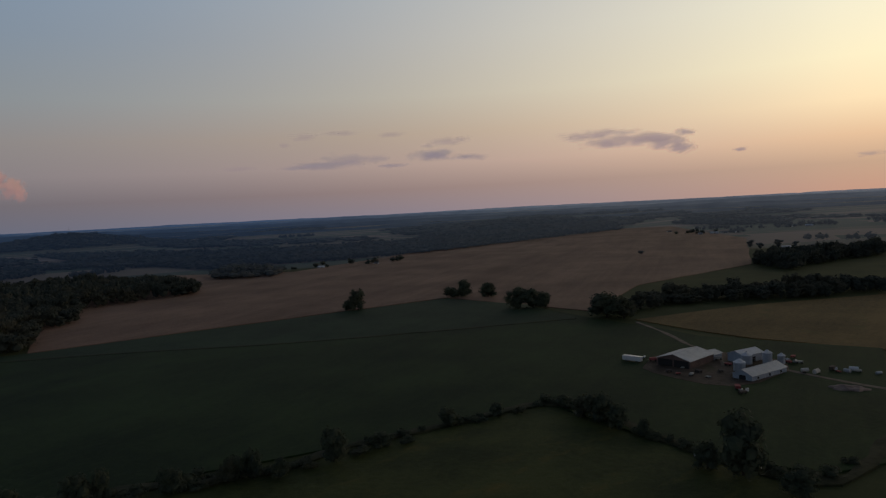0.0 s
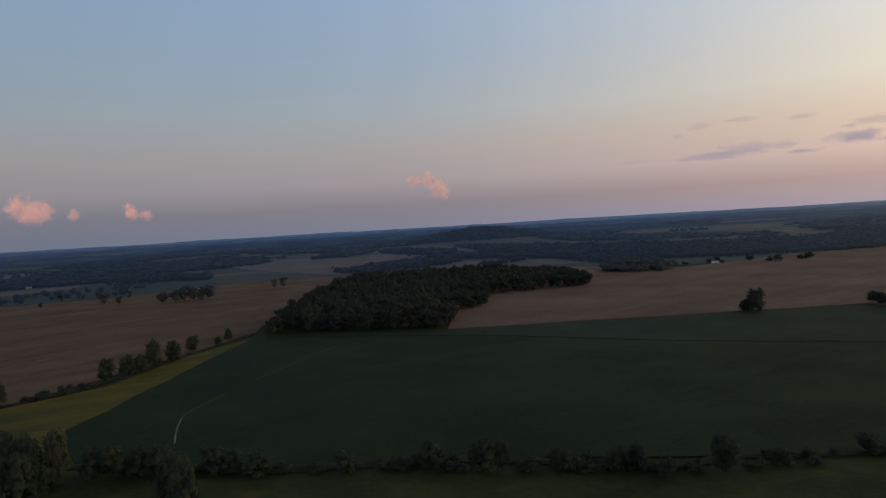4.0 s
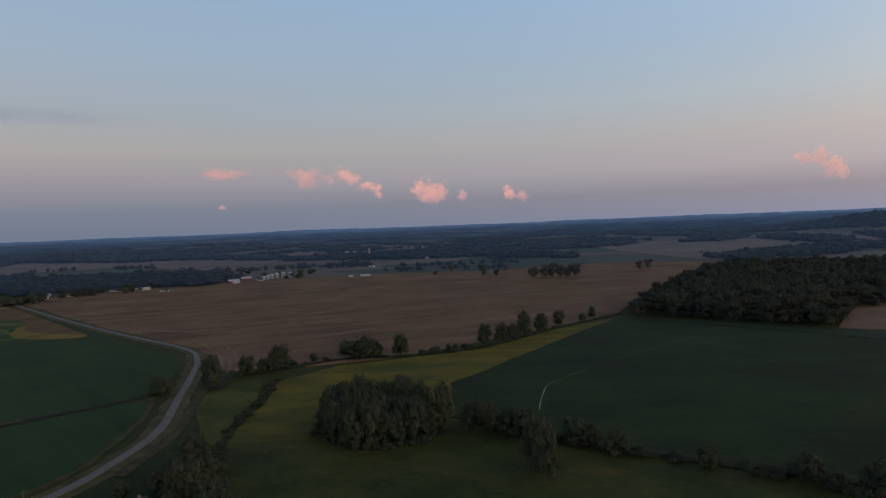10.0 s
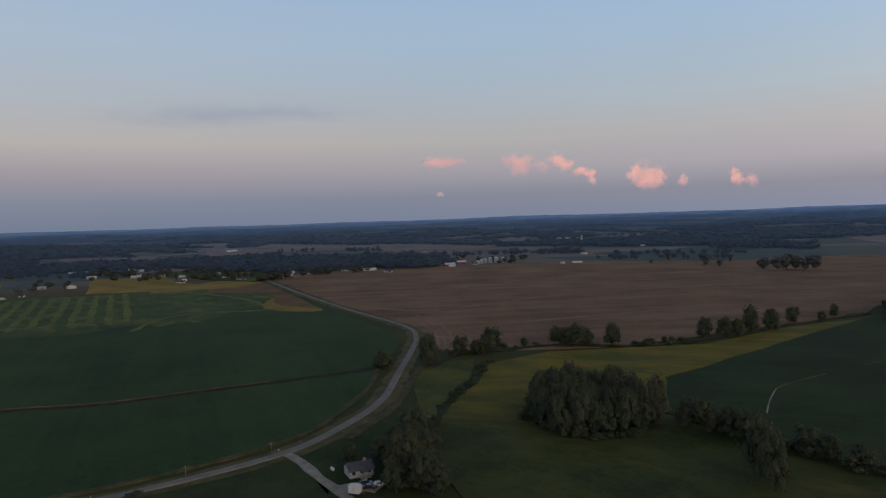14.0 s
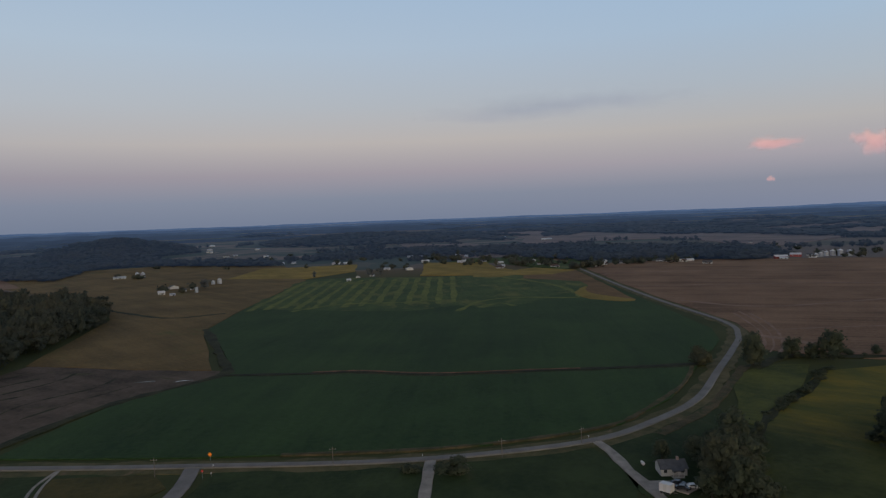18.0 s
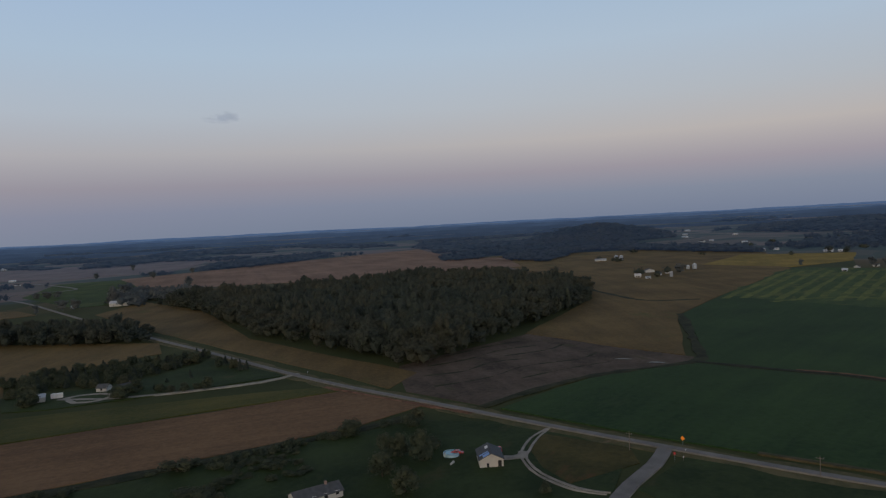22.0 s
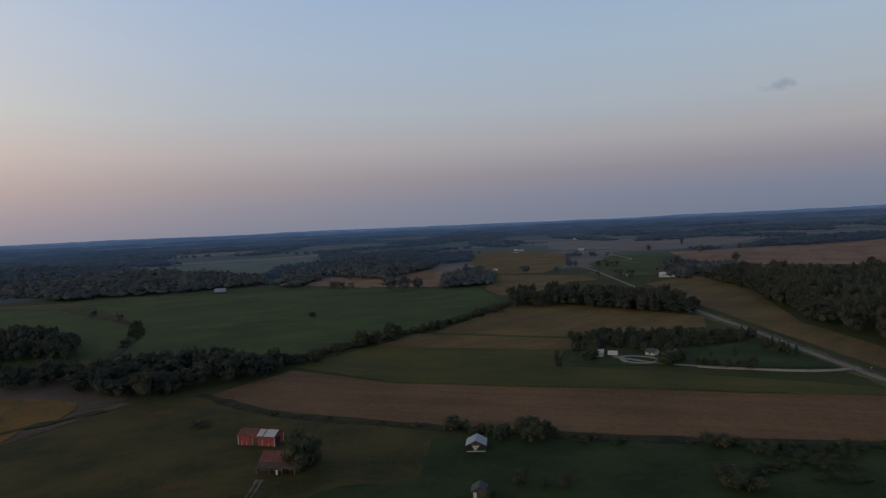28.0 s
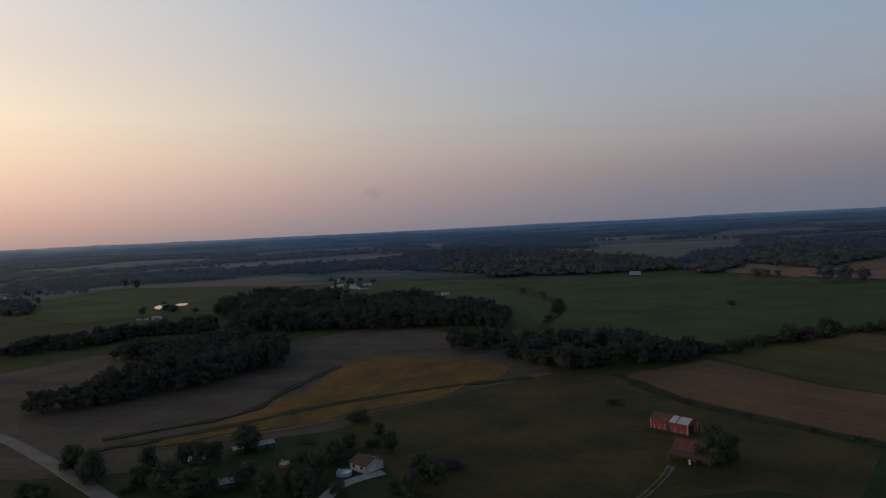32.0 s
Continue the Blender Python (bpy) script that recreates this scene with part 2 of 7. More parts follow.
MEADOW = crop("meadow_grass", (0.026, 0.036, 0.010), (0.052, 0.060, 0.016), 30, 8, 0.2, 35, (0.085, 0.072, 0.016), 0.56)
LAWN = crop("lawn_grass", (0.0166, 0.0313, 0.0092), (0.0313, 0.0478, 0.0147), 15, 5, 0.2, 30, (0.055, 0.050, 0.020), 0.6)
PASTURE = crop("pasture_grass", (0.0258, 0.0493, 0.0112), (0.0504, 0.0773, 0.0179), 40, 10, 0.3, 70, (0.076, 0.084, 0.022), 0.57)
def gold_meadow(name):
    """Rough meadow; goldenrod thickens with the distance from the camera's spot, set to fit its view."""
    m = crop(name, (0.029, 0.042, 0.011), (0.058, 0.066, 0.017), 30, 8, 0.2, 30, (0.094, 0.079, 0.019), 0.57)
    t = m.node_tree
    b = t.nodes["Principled BSDF"]
    base = b.inputs["Base Color"].links[0].from_socket
    c = t.nodes.new("ShaderNodeTexCoord")
    reach = t.nodes.new("ShaderNodeVectorMath")
    reach.operation = "LENGTH"
    link(t, c.outputs["Object"], reach.inputs[0])
    gold_range = math_node(t, "DIVIDE", math_node(t, "SUBTRACT", reach.outputs["Value"], 232), 95)
    ragged = math_node(t, "ADD", math_node(t, "MULTIPLY", noise_node(t, stretched(t, 55, 2.0, 1), 0.02, 6, 0.65), 1.5), math_node(t, "MULTIPLY", noise_node(t, stretched(t, 55, 6.0, 2), 0.5, 4), 0.5))
    k = ramp(t, [(0.50, (0, 0, 0, 1)), (0.95, (0.95, 0.95, 0.95, 1))], math_node(t, "SUBTRACT", math_node(t, "ADD", gold_range, ragged), 0.75))
    tone = ramp(t, [(0.38, (0.064, 0.074, 0.014, 1)), (0.64, (0.176, 0.128, 0.015, 1))], noise_node(t, stretched(t, 62, 2.2, 1), 0.05, 7, 0.7))
    link(t, mix_color(t, k, base, tone), b.inputs["Base Color"])
    return m


GOLD = gold_meadow("goldenrod_meadow")
OLIVE_MEADOW = crop("olive_meadow", (0.0391, 0.0529, 0.0126), (0.0828, 0.0897, 0.0196), 55, 6, 0.3, 22, (0.11, 0.09, 0.02), 0.60)
YELLOW = crop("ripening_beans", (0.1612, 0.117, 0.0221), (0.2522, 0.1729, 0.0377), 35, 4, 0.4, 45, (0.108, 0.102, 0.025), 0.62)
STUBBLE = crop("corn_stubble", (0.1102, 0.0626, 0.0367), (0.2171, 0.1296, 0.0778), 82, 5, 0.6, 70, (0.074, 0.085, 0.037), 0.72)
STUBBLE_ROWS = crop("combined_stubble", (0.104, 0.059, 0.031), (0.182, 0.107, 0.055), -14, 4, 0.55, 60)
RIPE = crop("ripe_orange_beans", (0.084, 0.056, 0.014), (0.182, 0.100, 0.020), 112, 5, 0.45, 22, (0.066, 0.062, 0.022), 0.56)
RIPE_RED = crop("ripe_reddish_beans", (0.105, 0.062, 0.028), (0.165, 0.100, 0.045), 35, 4, 0.4, 45, (0.12, 0.11, 0.03), 0.64)
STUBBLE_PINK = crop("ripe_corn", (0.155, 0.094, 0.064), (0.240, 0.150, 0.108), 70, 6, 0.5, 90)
# the next two crops carry painted haze as emission
STUBBLE_HAZY = crop("hazed_ripe_corn", (0.098, 0.066, 0.046), (0.150, 0.104, 0.074), 70, 8, 0.5, 120, (0.11, 0.10, 0.075), 0.62, backdrop=True)
PASTURE_HAZY = crop("hazed_pasture", (0.045, 0.062, 0.030), (0.080, 0.092, 0.045), 40, 10, 0.3, 90, (0.10, 0.09, 0.05), 0.57, backdrop=True)
STUBBLE_OLIVE = crop("drying_corn", (0.088, 0.0605, 0.022), (0.1573, 0.1034, 0.0396), 55, 6, 0.5, 60, (0.092, 0.084, 0.025), 0.58)
MUD = crop("bare_mud", (0.046, 0.033, 0.024), (0.108, 0.080, 0.060), 72, 6, 0.5, 22, (0.055, 0.052, 0.024), 0.60)
GREY_SOIL = crop("grey_tilled_soil", (0.056, 0.045, 0.036), (0.108, 0.086, 0.068), 25, 4, 0.55, 35, (0.075, 0.068, 0.028), 0.60)
RUSSET = crop("russet_pasture", (0.031, 0.035, 0.010), (0.070, 0.056, 0.016), 20, 7, 0.2, 30, (0.101, 0.046, 0.018), 0.58)
BEAN_GREEN = crop("green_bean_strip", (0.040, 0.048, 0.010), (0.082, 0.074, 0.017), -14, 4, 0.45, 60, (0.036, 0.055, 0.010), 0.56)
STRIP = crop("mown_bean_strip", (0.0621, 0.0874, 0.0218), (0.1265, 0.138, 0.0333), 20, 3, 0.4, 16, (0.045, 0.069, 0.017), 0.6)
ROUGH = crop("rough_dark_grass", (0.0144, 0.0202, 0.0086), (0.036, 0.0374, 0.0173), 0, 3, 0.2, 9, (0.054, 0.040, 0.022), 0.62)
RED_SOIL = crop("bare_red_soil", (0.10, 0.050, 0.032), (0.19, 0.095, 0.060), 0, 2, 0.3, 8)
DRY_GRASS = crop("dry_roadside_grass", (0.046, 0.043, 0.020), (0.086, 0.066, 0.036), 0, 3, 0.2, 9, (0.036, 0.045, 0.016), 0.52)
DITCH = crop("dark_ditch", (0.010, 0.014, 0.009), (0.026, 0.028, 0.016), 0, 3, 0.2, 7, (0.05, 0.04, 0.025), 0.64)
VERGE = crop("verge_grass", (0.060, 0.062, 0.026), (0.110, 0.092, 0.045), 0, 3, 0.2, 12, (0.14, 0.10, 0.06), 0.6)
LEAF = leafy("broadleaf_foliage", (0.042, 0.056, 0.042), (0.082, 0.098, 0.062), (0.094, 0.078, 0.050), soft=0.35, patch=0.5)
LEAF_FAR = leafy("woodland_foliage", (0.037, 0.048, 0.044), (0.068, 0.078, 0.062), soft=0.38, patch=0.02)
# paler and bluer than LEAF_FAR: haze put into the base colour
LEAF_MID_HAZE = leafy("haze_blued_foliage", (0.072, 0.090, 0.106), (0.106, 0.124, 0.128), soft=0.35, patch=0.02)
LEAF_BACK = leafy("hazed_foliage", (0.030, 0.038, 0.042), (0.056, 0.066, 0.060), backdrop=True, soft=0.6, patch=0.006)
NEEDLE = leafy("conifer_foliage", (0.030, 0.042, 0.040), (0.058, 0.074, 0.060), soft=0.4)
BARK = surface("bark", (0.055, 0.045, 0.038), 0.95, vary=0.5)
ASPHALT = surface("worn_asphalt", (0.155, 0.145, 0.138), 0.85, vary=0.3, scale=0.6)
GRAVEL = surface("gravel", (0.26, 0.235, 0.21), 0.95, vary=0.4, scale=1.0)
DIRT = surface("track_dirt", (0.135, 0.108, 0.085), 0.95, vary=0.45, scale=1.0)
CONCRETE = surface("concrete", (0.34, 0.33, 0.31), 0.85, vary=0.25)
TIN = surface("galvanised_sheet", (0.33, 0.36, 0.41), 0.5, 0.35, 0.18, 1.0, ribs=2.2)
TIN_BRIGHT = surface("white_sheet_roof", (0.46, 0.49, 0.54), 0.5, 0.0, 0.15, 1.0, ribs=2.2)
WHITE = surface("white_siding", (0.40, 0.395, 0.39), 0.6, vary=0.12, ribs=0)
WHITE_FAR = surface("weathered_white_walls", (0.46, 0.46, 0.47), 0.7, vary=0.3)
SHINGLE = surface("grey_shingles", (0.075, 0.080, 0.090), 0.9, vary=0.35, scale=3)
SHINGLE_BROWN = surface("brown_shingles", (0.092, 0.056, 0.050), 0.9, vary=0.35, scale=3)
RED_PAINT = surface("faded_red_boards", (0.26, 0.052, 0.052), 0.8, vary=0.4, scale=3)
RED_ROOF = surface("rusted_red_roof", (0.15, 0.052, 0.042), 0.7, 0.0, 0.45, 2, ribs=2.2)
OLD_WOOD = surface("weathered_boards", (0.075, 0.060, 0.052), 0.95, vary=0.5, scale=3)
BLUE_WALL = surface("pale_blue_sheet", (0.26, 0.30, 0.36), 0.5, vary=0.15, ribs=2.2)
# near-black for doors, and for plates painting the shade of open bays
DARK = surface("painted_dark_opening", (0.02, 0.02, 0.02), 0.9, vary=0.3)
WATER = surface("pool_water", (0.10, 0.30, 0.36), 0.08, vary=0.1, spec=0.6)
POOL_WALL = surface("pool_wall", (0.30, 0.44, 0.55), 0.5, vary=0.2)
GLASS = glass("window_glass")
POND = glass("still_water")
CREAM = surface("cream_siding", (0.42, 0.40, 0.38), 0.6, vary=0.1)
BRICK = surface("reddish_siding", (0.30, 0.22, 0.19), 0.8, vary=0.2)
BLUE_TARP = surface("blue_tarpaulin", (0.16, 0.30, 0.62), 0.4, vary=0.2)
RED_CAR = surface("red_car_paint", (0.35, 0.03, 0.03), 0.25, vary=0.1, spec=0.6)
DARK_CAR = surface("dark_car_paint", (0.035, 0.037, 0.045), 0.25, vary=0.1, spec=0.6)
WHITE_CAR = surface("white_car_paint", (0.55, 0.55, 0.56), 0.3, vary=0.08, spec=0.6)
RUBBER = surface("tyre_rubber", (0.02, 0.02, 0.02), 0.9, vary=0.2)
ORANGE = surface("orange_sign", (0.85, 0.28, 0.02), 0.5, vary=0.05)
STOP_RED = surface("red_sign", (0.5, 0.02, 0.02), 0.5, vary=0.05)
DECK = surface("red_stained_deck", (0.24, 0.085, 0.06), 0.85, vary=0.3)
BROWN_WALL = surface("brown_sheet_wall", (0.105, 0.066, 0.058), 0.7, vary=0.35, ribs=2.2)
EARTH = surface("piled_earth", (0.20, 0.15, 0.13), 0.95, vary=0.4)
TRIM = surface("white_trim", (0.5, 0.5, 0.5), 0.55, vary=0.1)
POST = surface("pole_timber", (0.16, 0.13, 0.11), 0.9, vary=0.3)


# ---------------------------------------------------------------- building blocks
HILLS = [(-1560, -1330, 46, 170), (-1400, 2560, 46, 230), (260, 2350, 24, 330), (1000, -1250, 20, 180), (640, -1080, 14, 120), (-2300, -900, 22, 300)]


def rise(x, y):
    """Height of the land: level round the camera, with wooded hills, climbing to the horizon's rim."""
    r = math.hypot(x, y)
    if r <= 1050:
        return 0.0
    z = 74 * ((r - 1200) / 3700) ** 2 if r > 1200 else 0.0
    for hx, hy, h, s in HILLS:
        d = ((x - hx) ** 2 + (y - hy) ** 2) / (s * s)
        if d < 9:
            z += h * math.exp(-d) * min(1, (r - 1050) / 150)
    return z


def mesh_object(name, bm, mat, parent=None):
    me = bpy.data.meshes.new(name)
    bm.to_mesh(me)
    bm.free()
    me.materials.append(mat)
    ob = new(name, me)
    ob.parent = parent
    return ob


def part(name, bm, mat, parent, label=""):
    ob = mesh_object(name, bm, mat, parent)
    return tagged(ob, label) if label else ob


def root(name, x, y, turn=0.0, z=None):
    ob = new(name)
    ob.empty_display_size = 1
    ob.matrix_basis = pose(x, y, rise(x, y) if z is None else z, 0, 0, turn)
    return ob


def curve_through(pts, step=12.0, closed=False):
    """Points of a smooth line through pts."""
    pts = [Vector((*p, 0)) for p in pts]
    n = len(pts)
    res = []
    for i in range(n if closed else n - 1):
        if closed:
            p0, p1, p2, p3 = pts[i - 1], pts[i], pts[(i + 1) % n], pts[(i + 2) % n]
        else:
            p1, p2 = pts[i], pts[i + 1]
            p0 = pts[i - 1] if i else 2 * p1 - p2
            p3 = pts[i + 2] if i + 2 < n else 2 * p2 - p1
        k = max(2, int((p2 - p1).length / step))
        for j in range(k):
            u = j / k
            res.append(0.5 * (2 * p1 + (p2 - p0) * u + (2 * p0 - 5 * p1 + 4 * p2 - p3) * u * u + (3 * p1 - p0 - 3 * p2 + p3) * u ** 3))
    if not closed:
        res.append(pts[-1])
    return res


FIELDS = []


def field(name, label, pts, mat, height=0.3, round_edge=False, category="field", wobble=1.2):
    """A stand of crop or grass: a draped slab over the land, its edge a little uneven."""
    FIELDS.append(pts)
    rnd = random.Random(len(pts) * 7 + int(abs(pts[0][0])))
    if round_edge:
        line = [(p.x, p.y) for p in curve_through(pts, 14, True)]
    else:
        line = []
        for (ax, ay), (bx, by) in zip(pts, pts[1:] + pts[:1]):
            k = max(1, int(math.hypot(bx - ax, by - ay) / 30))
            line += [(ax + (bx - ax) * j / k, ay + (by - ay) * j / k) for j in range(k)]
    line = [(x + rnd.uniform(-wobble, wobble), y + rnd.uniform(-wobble, wobble)) for x, y in line]
    bm = bmesh.new()
    face = bm.faces.new([bm.verts.new((x, y, 0)) for x, y in line])
    if face.normal.z < 0 or face.calc_area() and (face.normal_update() or face.normal.z < 0):
        face.normal_flip()
    far = max(math.hypot(*p) for p in line)
    if far > 1150:
        for axis in (0, 1):
            lo, hi = min(p[axis] for p in line), max(p[axis] for p in line)
            k = int((hi - lo) / 110) + 1
            for j in range(1, k):
                v = [0, 0, 0]
                v[axis] = lo + (hi - lo) * j / k
                nrm = [0, 0, 0]
                nrm[axis] = 1
                bmesh.ops.bisect_plane(bm, geom=bm.verts[:] + bm.edges[:] + bm.faces[:], plane_co=v, plane_no=nrm, dist=0.001)
    else:
        bmesh.ops.triangulate(bm, faces=bm.faces[:])
    rim = [e for e in bm.edges if e.is_boundary]
    for v in bm.verts:
        v.co.z = rise(v.co.x, v.co.y) + height
    new_rim = bmesh.ops.extrude_edge_only(bm, edges=rim)
    for v in new_rim["geom"]:
        if isinstance(v, bmesh.types.BMVert):
            v.co.z -= height + 0.4
    return tagged(mesh_object(name, bm, mat), label, category, kind="structure")


def ribbon(name, label, pts, width, mat, height=0.12, category="road", crown=0.06, step=8.0, kind="structure", ragged=0.0):
    """A road or track: cambered strip with real edges."""
    line = curve_through(pts, step)
    rnd = random.Random(len(line))
    bm = bmesh.new()
    last = None
    for i, p in enumerate(line):
        d = (line[min(i + 1, len(line) - 1)] - line[max(i - 1, 0)]).normalized()
        s = Vector((-d.y, d.x, 0))
        z = rise(p.x, p.y) + height
        w = width / 2 + rnd.uniform(-ragged, ragged)
        row = [bm.verts.new(p + s * o + Vector((0, 0, z + q))) for o, q in ((-w - 0.15, -height - 0.3), (-w, 0), (0, crown), (w, 0), (w + 0.15, -height - 0.3))]
        if last:
            for a in range(4):
                bm.faces.new((last[a], last[a + 1], row[a + 1], row[a])).normal_flip()
        last = row
    bmesh.ops.recalc_face_normals(bm, faces=bm.faces[:])
    ob = tagged(mesh_object(name, bm, mat), label, category, kind=kind)
    return ob


def box(bm, x0, x1, y0, y1, z0, z1):
    v = [bm.verts.new((x, y, z)) for z in (z0, z1) for x, y in ((x0, y0), (x1, y0), (x1, y1), (x0, y1))]
    for f in ((3, 2, 1, 0), (4, 5, 6, 7), (0, 1, 5, 4), (1, 2, 6, 5), (2, 3, 7, 6), (3, 0, 4, 7)):
        bm.faces.new([v[i] for i in f])
    return v


def boxes(*dims):
    bm = bmesh.new()
    for d in dims:
        box(bm, *d)
    return bm


def tube(p, q, r0, r1, sides=8, bm=None):
    bm = bm or bmesh.new()
    p, q = Vector(p), Vector(q)
    d = (q - p).normalized()
    a = d.orthogonal().normalized()
    b = d.cross(a)
    rings = []
    for c, r in ((p, r0), (q, r1)):
        rings.append([bm.verts.new(c + (a * math.cos(k) + b * math.sin(k)) * r) for k in (2 * math.pi * i / sides for i in range(sides))])
    for i in range(sides):
        j = (i + 1) % sides
        bm.faces.new((rings[0][i], rings[0][j], rings[1][j], rings[1][i]))
    bm.faces.new(rings[0][::-1])
    bm.faces.new(rings[1])
    return bm


def plan_inside(x, y, poly):
    c = False
    for (ax, ay), (bx, by) in zip(poly, poly[1:] + poly[:1]):
        if (ay > y) != (by > y) and x < (bx - ax) * (y - ay) / (by - ay) + ax:
            c = not c
    return c

# ---------------------------------------------------------------- land and distance
def patchwork(name, backdrop=False):
    """Open land far off: a patchwork of pasture, stubble and ripe crops."""
    m, t, b = material(name)
    near = stretched(t, 20, 1, 1)
    cells = node(t, "ShaderNodeTexVoronoi", Scale=1.0)
    cells.distance = "CHEBYCHEV"
    link(t, stretched(t, 24, 420, 260), cells.inputs["Vector"])
    pick = t.nodes.new("ShaderNodeSeparateColor")
    link(t, cells.outputs["Color"], pick.inputs[0])
    far = ramp(t, [(0.0, (0.034, 0.048, 0.026, 1)), (0.42, (0.050, 0.060, 0.032, 1)), (0.55, (0.080, 0.070, 0.040, 1)), (0.8, (0.135, 0.095, 0.066, 1))], pick.outputs[0])
    grain = noise_node(t, near, 0.02, 6, 0.65)
    fine = noise_node(t, near, 0.6, 5, 0.7)
    grass = ramp(t, [(0.35, (0.030, 0.040, 0.015, 1)), (0.65, (0.058, 0.064, 0.025, 1))], math_node(t, "ADD", math_node(t, "MULTIPLY", grain, 0.7), math_node(t, "MULTIPLY", fine, 0.3)))
    c = t.nodes.new("ShaderNodeTexCoord")
    size = t.nodes.new("ShaderNodeVectorMath")
    size.operation = "LENGTH"
    link(t, c.outputs["Object"], size.inputs[0])
    k = math_node(t, "DIVIDE", math_node(t, "SUBTRACT", size.outputs["Value"], 900), 300)
    k.node.use_clamp = True
    link(t, mix_color(t, k, grass, far), b.inputs["Base Color"])
    b.inputs["Roughness"].default_value = 0.95
    b.inputs["Specular IOR Level"].default_value = 0.1
    # the outer land's haze is painted as emission
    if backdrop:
        painted_haze(t, b, 0.65)
    return m


bm = bmesh.new()
RINGS = [0.0] + [60 * 1.0 * i for i in range(1, 20)] + [1200 + 110 * i for i in range(0, 35)]
SEG = 192
last = None
for r in RINGS:
    if r == 0:
        last = [bm.verts.new((0, 0, 0))]
        continue
    ring = [bm.verts.new((r * math.cos(a), r * math.sin(a), rise(r * math.cos(a), r * math.sin(a)))) for a in (2 * math.pi * i / SEG for i in range(SEG))]
    for i in range(SEG):
        j = (i + 1) % SEG
        if len(last) == 1:
            bm.faces.new((last[0], ring[i], ring[j]))
        else:
            # past 1150 m: the land material with haze in its emission
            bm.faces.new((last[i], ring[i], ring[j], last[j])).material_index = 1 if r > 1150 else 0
    last = ring
ground = tagged(mesh_object("ground", bm, patchwork("open_land")), "rough green grassland rolling out to the horizon", "ground", kind="structure")
ground.data.materials.append(patchwork("hazed_land", True))
for p in ground.data.polygons:
    p.use_smooth = True


def ridge_woods(name):
    """Wooded ridges many kilometres off, with pale fields between: a plain backdrop, its haze and streaks painted as
    emission.
    """
    m, t, b = material(name)
    n = noise_node(t, stretched(t, 0, 1, 1), 0.008, 6, 0.6)
    c = t.nodes.new("ShaderNodeTexCoord")
    lay = t.nodes.new("ShaderNodeMapping")
    lay.inputs["Scale"].default_value = (0.005, 0.005, 0.16)
    link(t, c.outputs["Object"], lay.inputs[0])
    streak = noise_node(t, lay.outputs[0], 1.0, 5, 0.6)
    f = math_node(t, "ADD", math_node(t, "MULTIPLY", n, 0.4), math_node(t, "MULTIPLY", streak, 0.6))
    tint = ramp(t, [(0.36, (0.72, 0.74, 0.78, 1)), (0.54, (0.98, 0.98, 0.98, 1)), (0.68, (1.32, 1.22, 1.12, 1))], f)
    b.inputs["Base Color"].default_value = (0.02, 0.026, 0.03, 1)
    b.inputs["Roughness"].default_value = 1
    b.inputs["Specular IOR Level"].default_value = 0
    painted_haze(t, b, 1.0, tint)
    return m


RIDGE = ridge_woods("hazed_ridge")
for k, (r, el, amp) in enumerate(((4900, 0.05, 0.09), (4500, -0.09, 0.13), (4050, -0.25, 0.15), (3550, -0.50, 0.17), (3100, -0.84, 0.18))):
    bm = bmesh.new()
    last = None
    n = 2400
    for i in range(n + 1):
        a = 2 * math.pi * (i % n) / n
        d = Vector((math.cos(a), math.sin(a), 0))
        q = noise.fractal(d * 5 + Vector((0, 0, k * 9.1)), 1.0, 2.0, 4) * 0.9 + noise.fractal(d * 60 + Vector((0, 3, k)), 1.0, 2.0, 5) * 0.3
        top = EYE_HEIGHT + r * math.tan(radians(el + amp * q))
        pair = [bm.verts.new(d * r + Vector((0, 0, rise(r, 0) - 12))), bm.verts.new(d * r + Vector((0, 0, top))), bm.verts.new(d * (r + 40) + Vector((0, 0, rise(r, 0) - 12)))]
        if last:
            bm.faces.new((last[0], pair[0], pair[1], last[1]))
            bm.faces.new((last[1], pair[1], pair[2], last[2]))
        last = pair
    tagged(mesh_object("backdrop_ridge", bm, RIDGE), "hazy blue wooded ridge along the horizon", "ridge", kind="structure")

# ---------------------------------------------------------------- fields
field("soybean_field", "dark green soybean field beside the hedgerow",
      [(-421, 384), (-280, 448), (-84, 572), (-2, 623), (62, 556), (104, 470), (130, 426), (143, 395), (215, 340), (189, 295), (127, 196), (104, 190), (76, 212), (66, 228),
       (36, 275), (-36, 236), (-120, 199), (-169, 170), (-200, 154), (-243, 134), (-303, 165)], SOY, 0.6)
field("soybean_headland", "bluish green strip of soybeans along the tan field",
      [(-415, 389), (-276, 452), (-84, 575), (-2, 626), (64, 558), (90, 478), (-91, 441), (-251, 428)], SOY_BLUE, 0.7)
field("meadow", "mown green meadow inside the hedgerow", [(36, 270), (74, 214), (98, 186), (60, 120), (-40, 100), (-180, 100), (-245, 75), (-225, 118), (-195, 150), (-120, 194), (-36, 230)], MEADOW, 0.15)
field("corn_field", "tan ripe corn field reaching far back",
      [(-282, 455), (-345, 560), (-420, 760), (-450, 1104), (-232, 1045), (-55, 1393), (496, 1918), (638, 1918), (566, 1289), (356, 798), (183, 655), (108, 507), (62, 560), (-1, 632), (-84, 582)], STUBBLE_PINK, 0.5)
field("corn_field", "olive tan field of drying corn behind the farmyard", [(126, 462), (229, 500), (420, 530), (420, 300), (230, 322), (168, 381), (138, 434)], STUBBLE_OLIVE, 0.5)
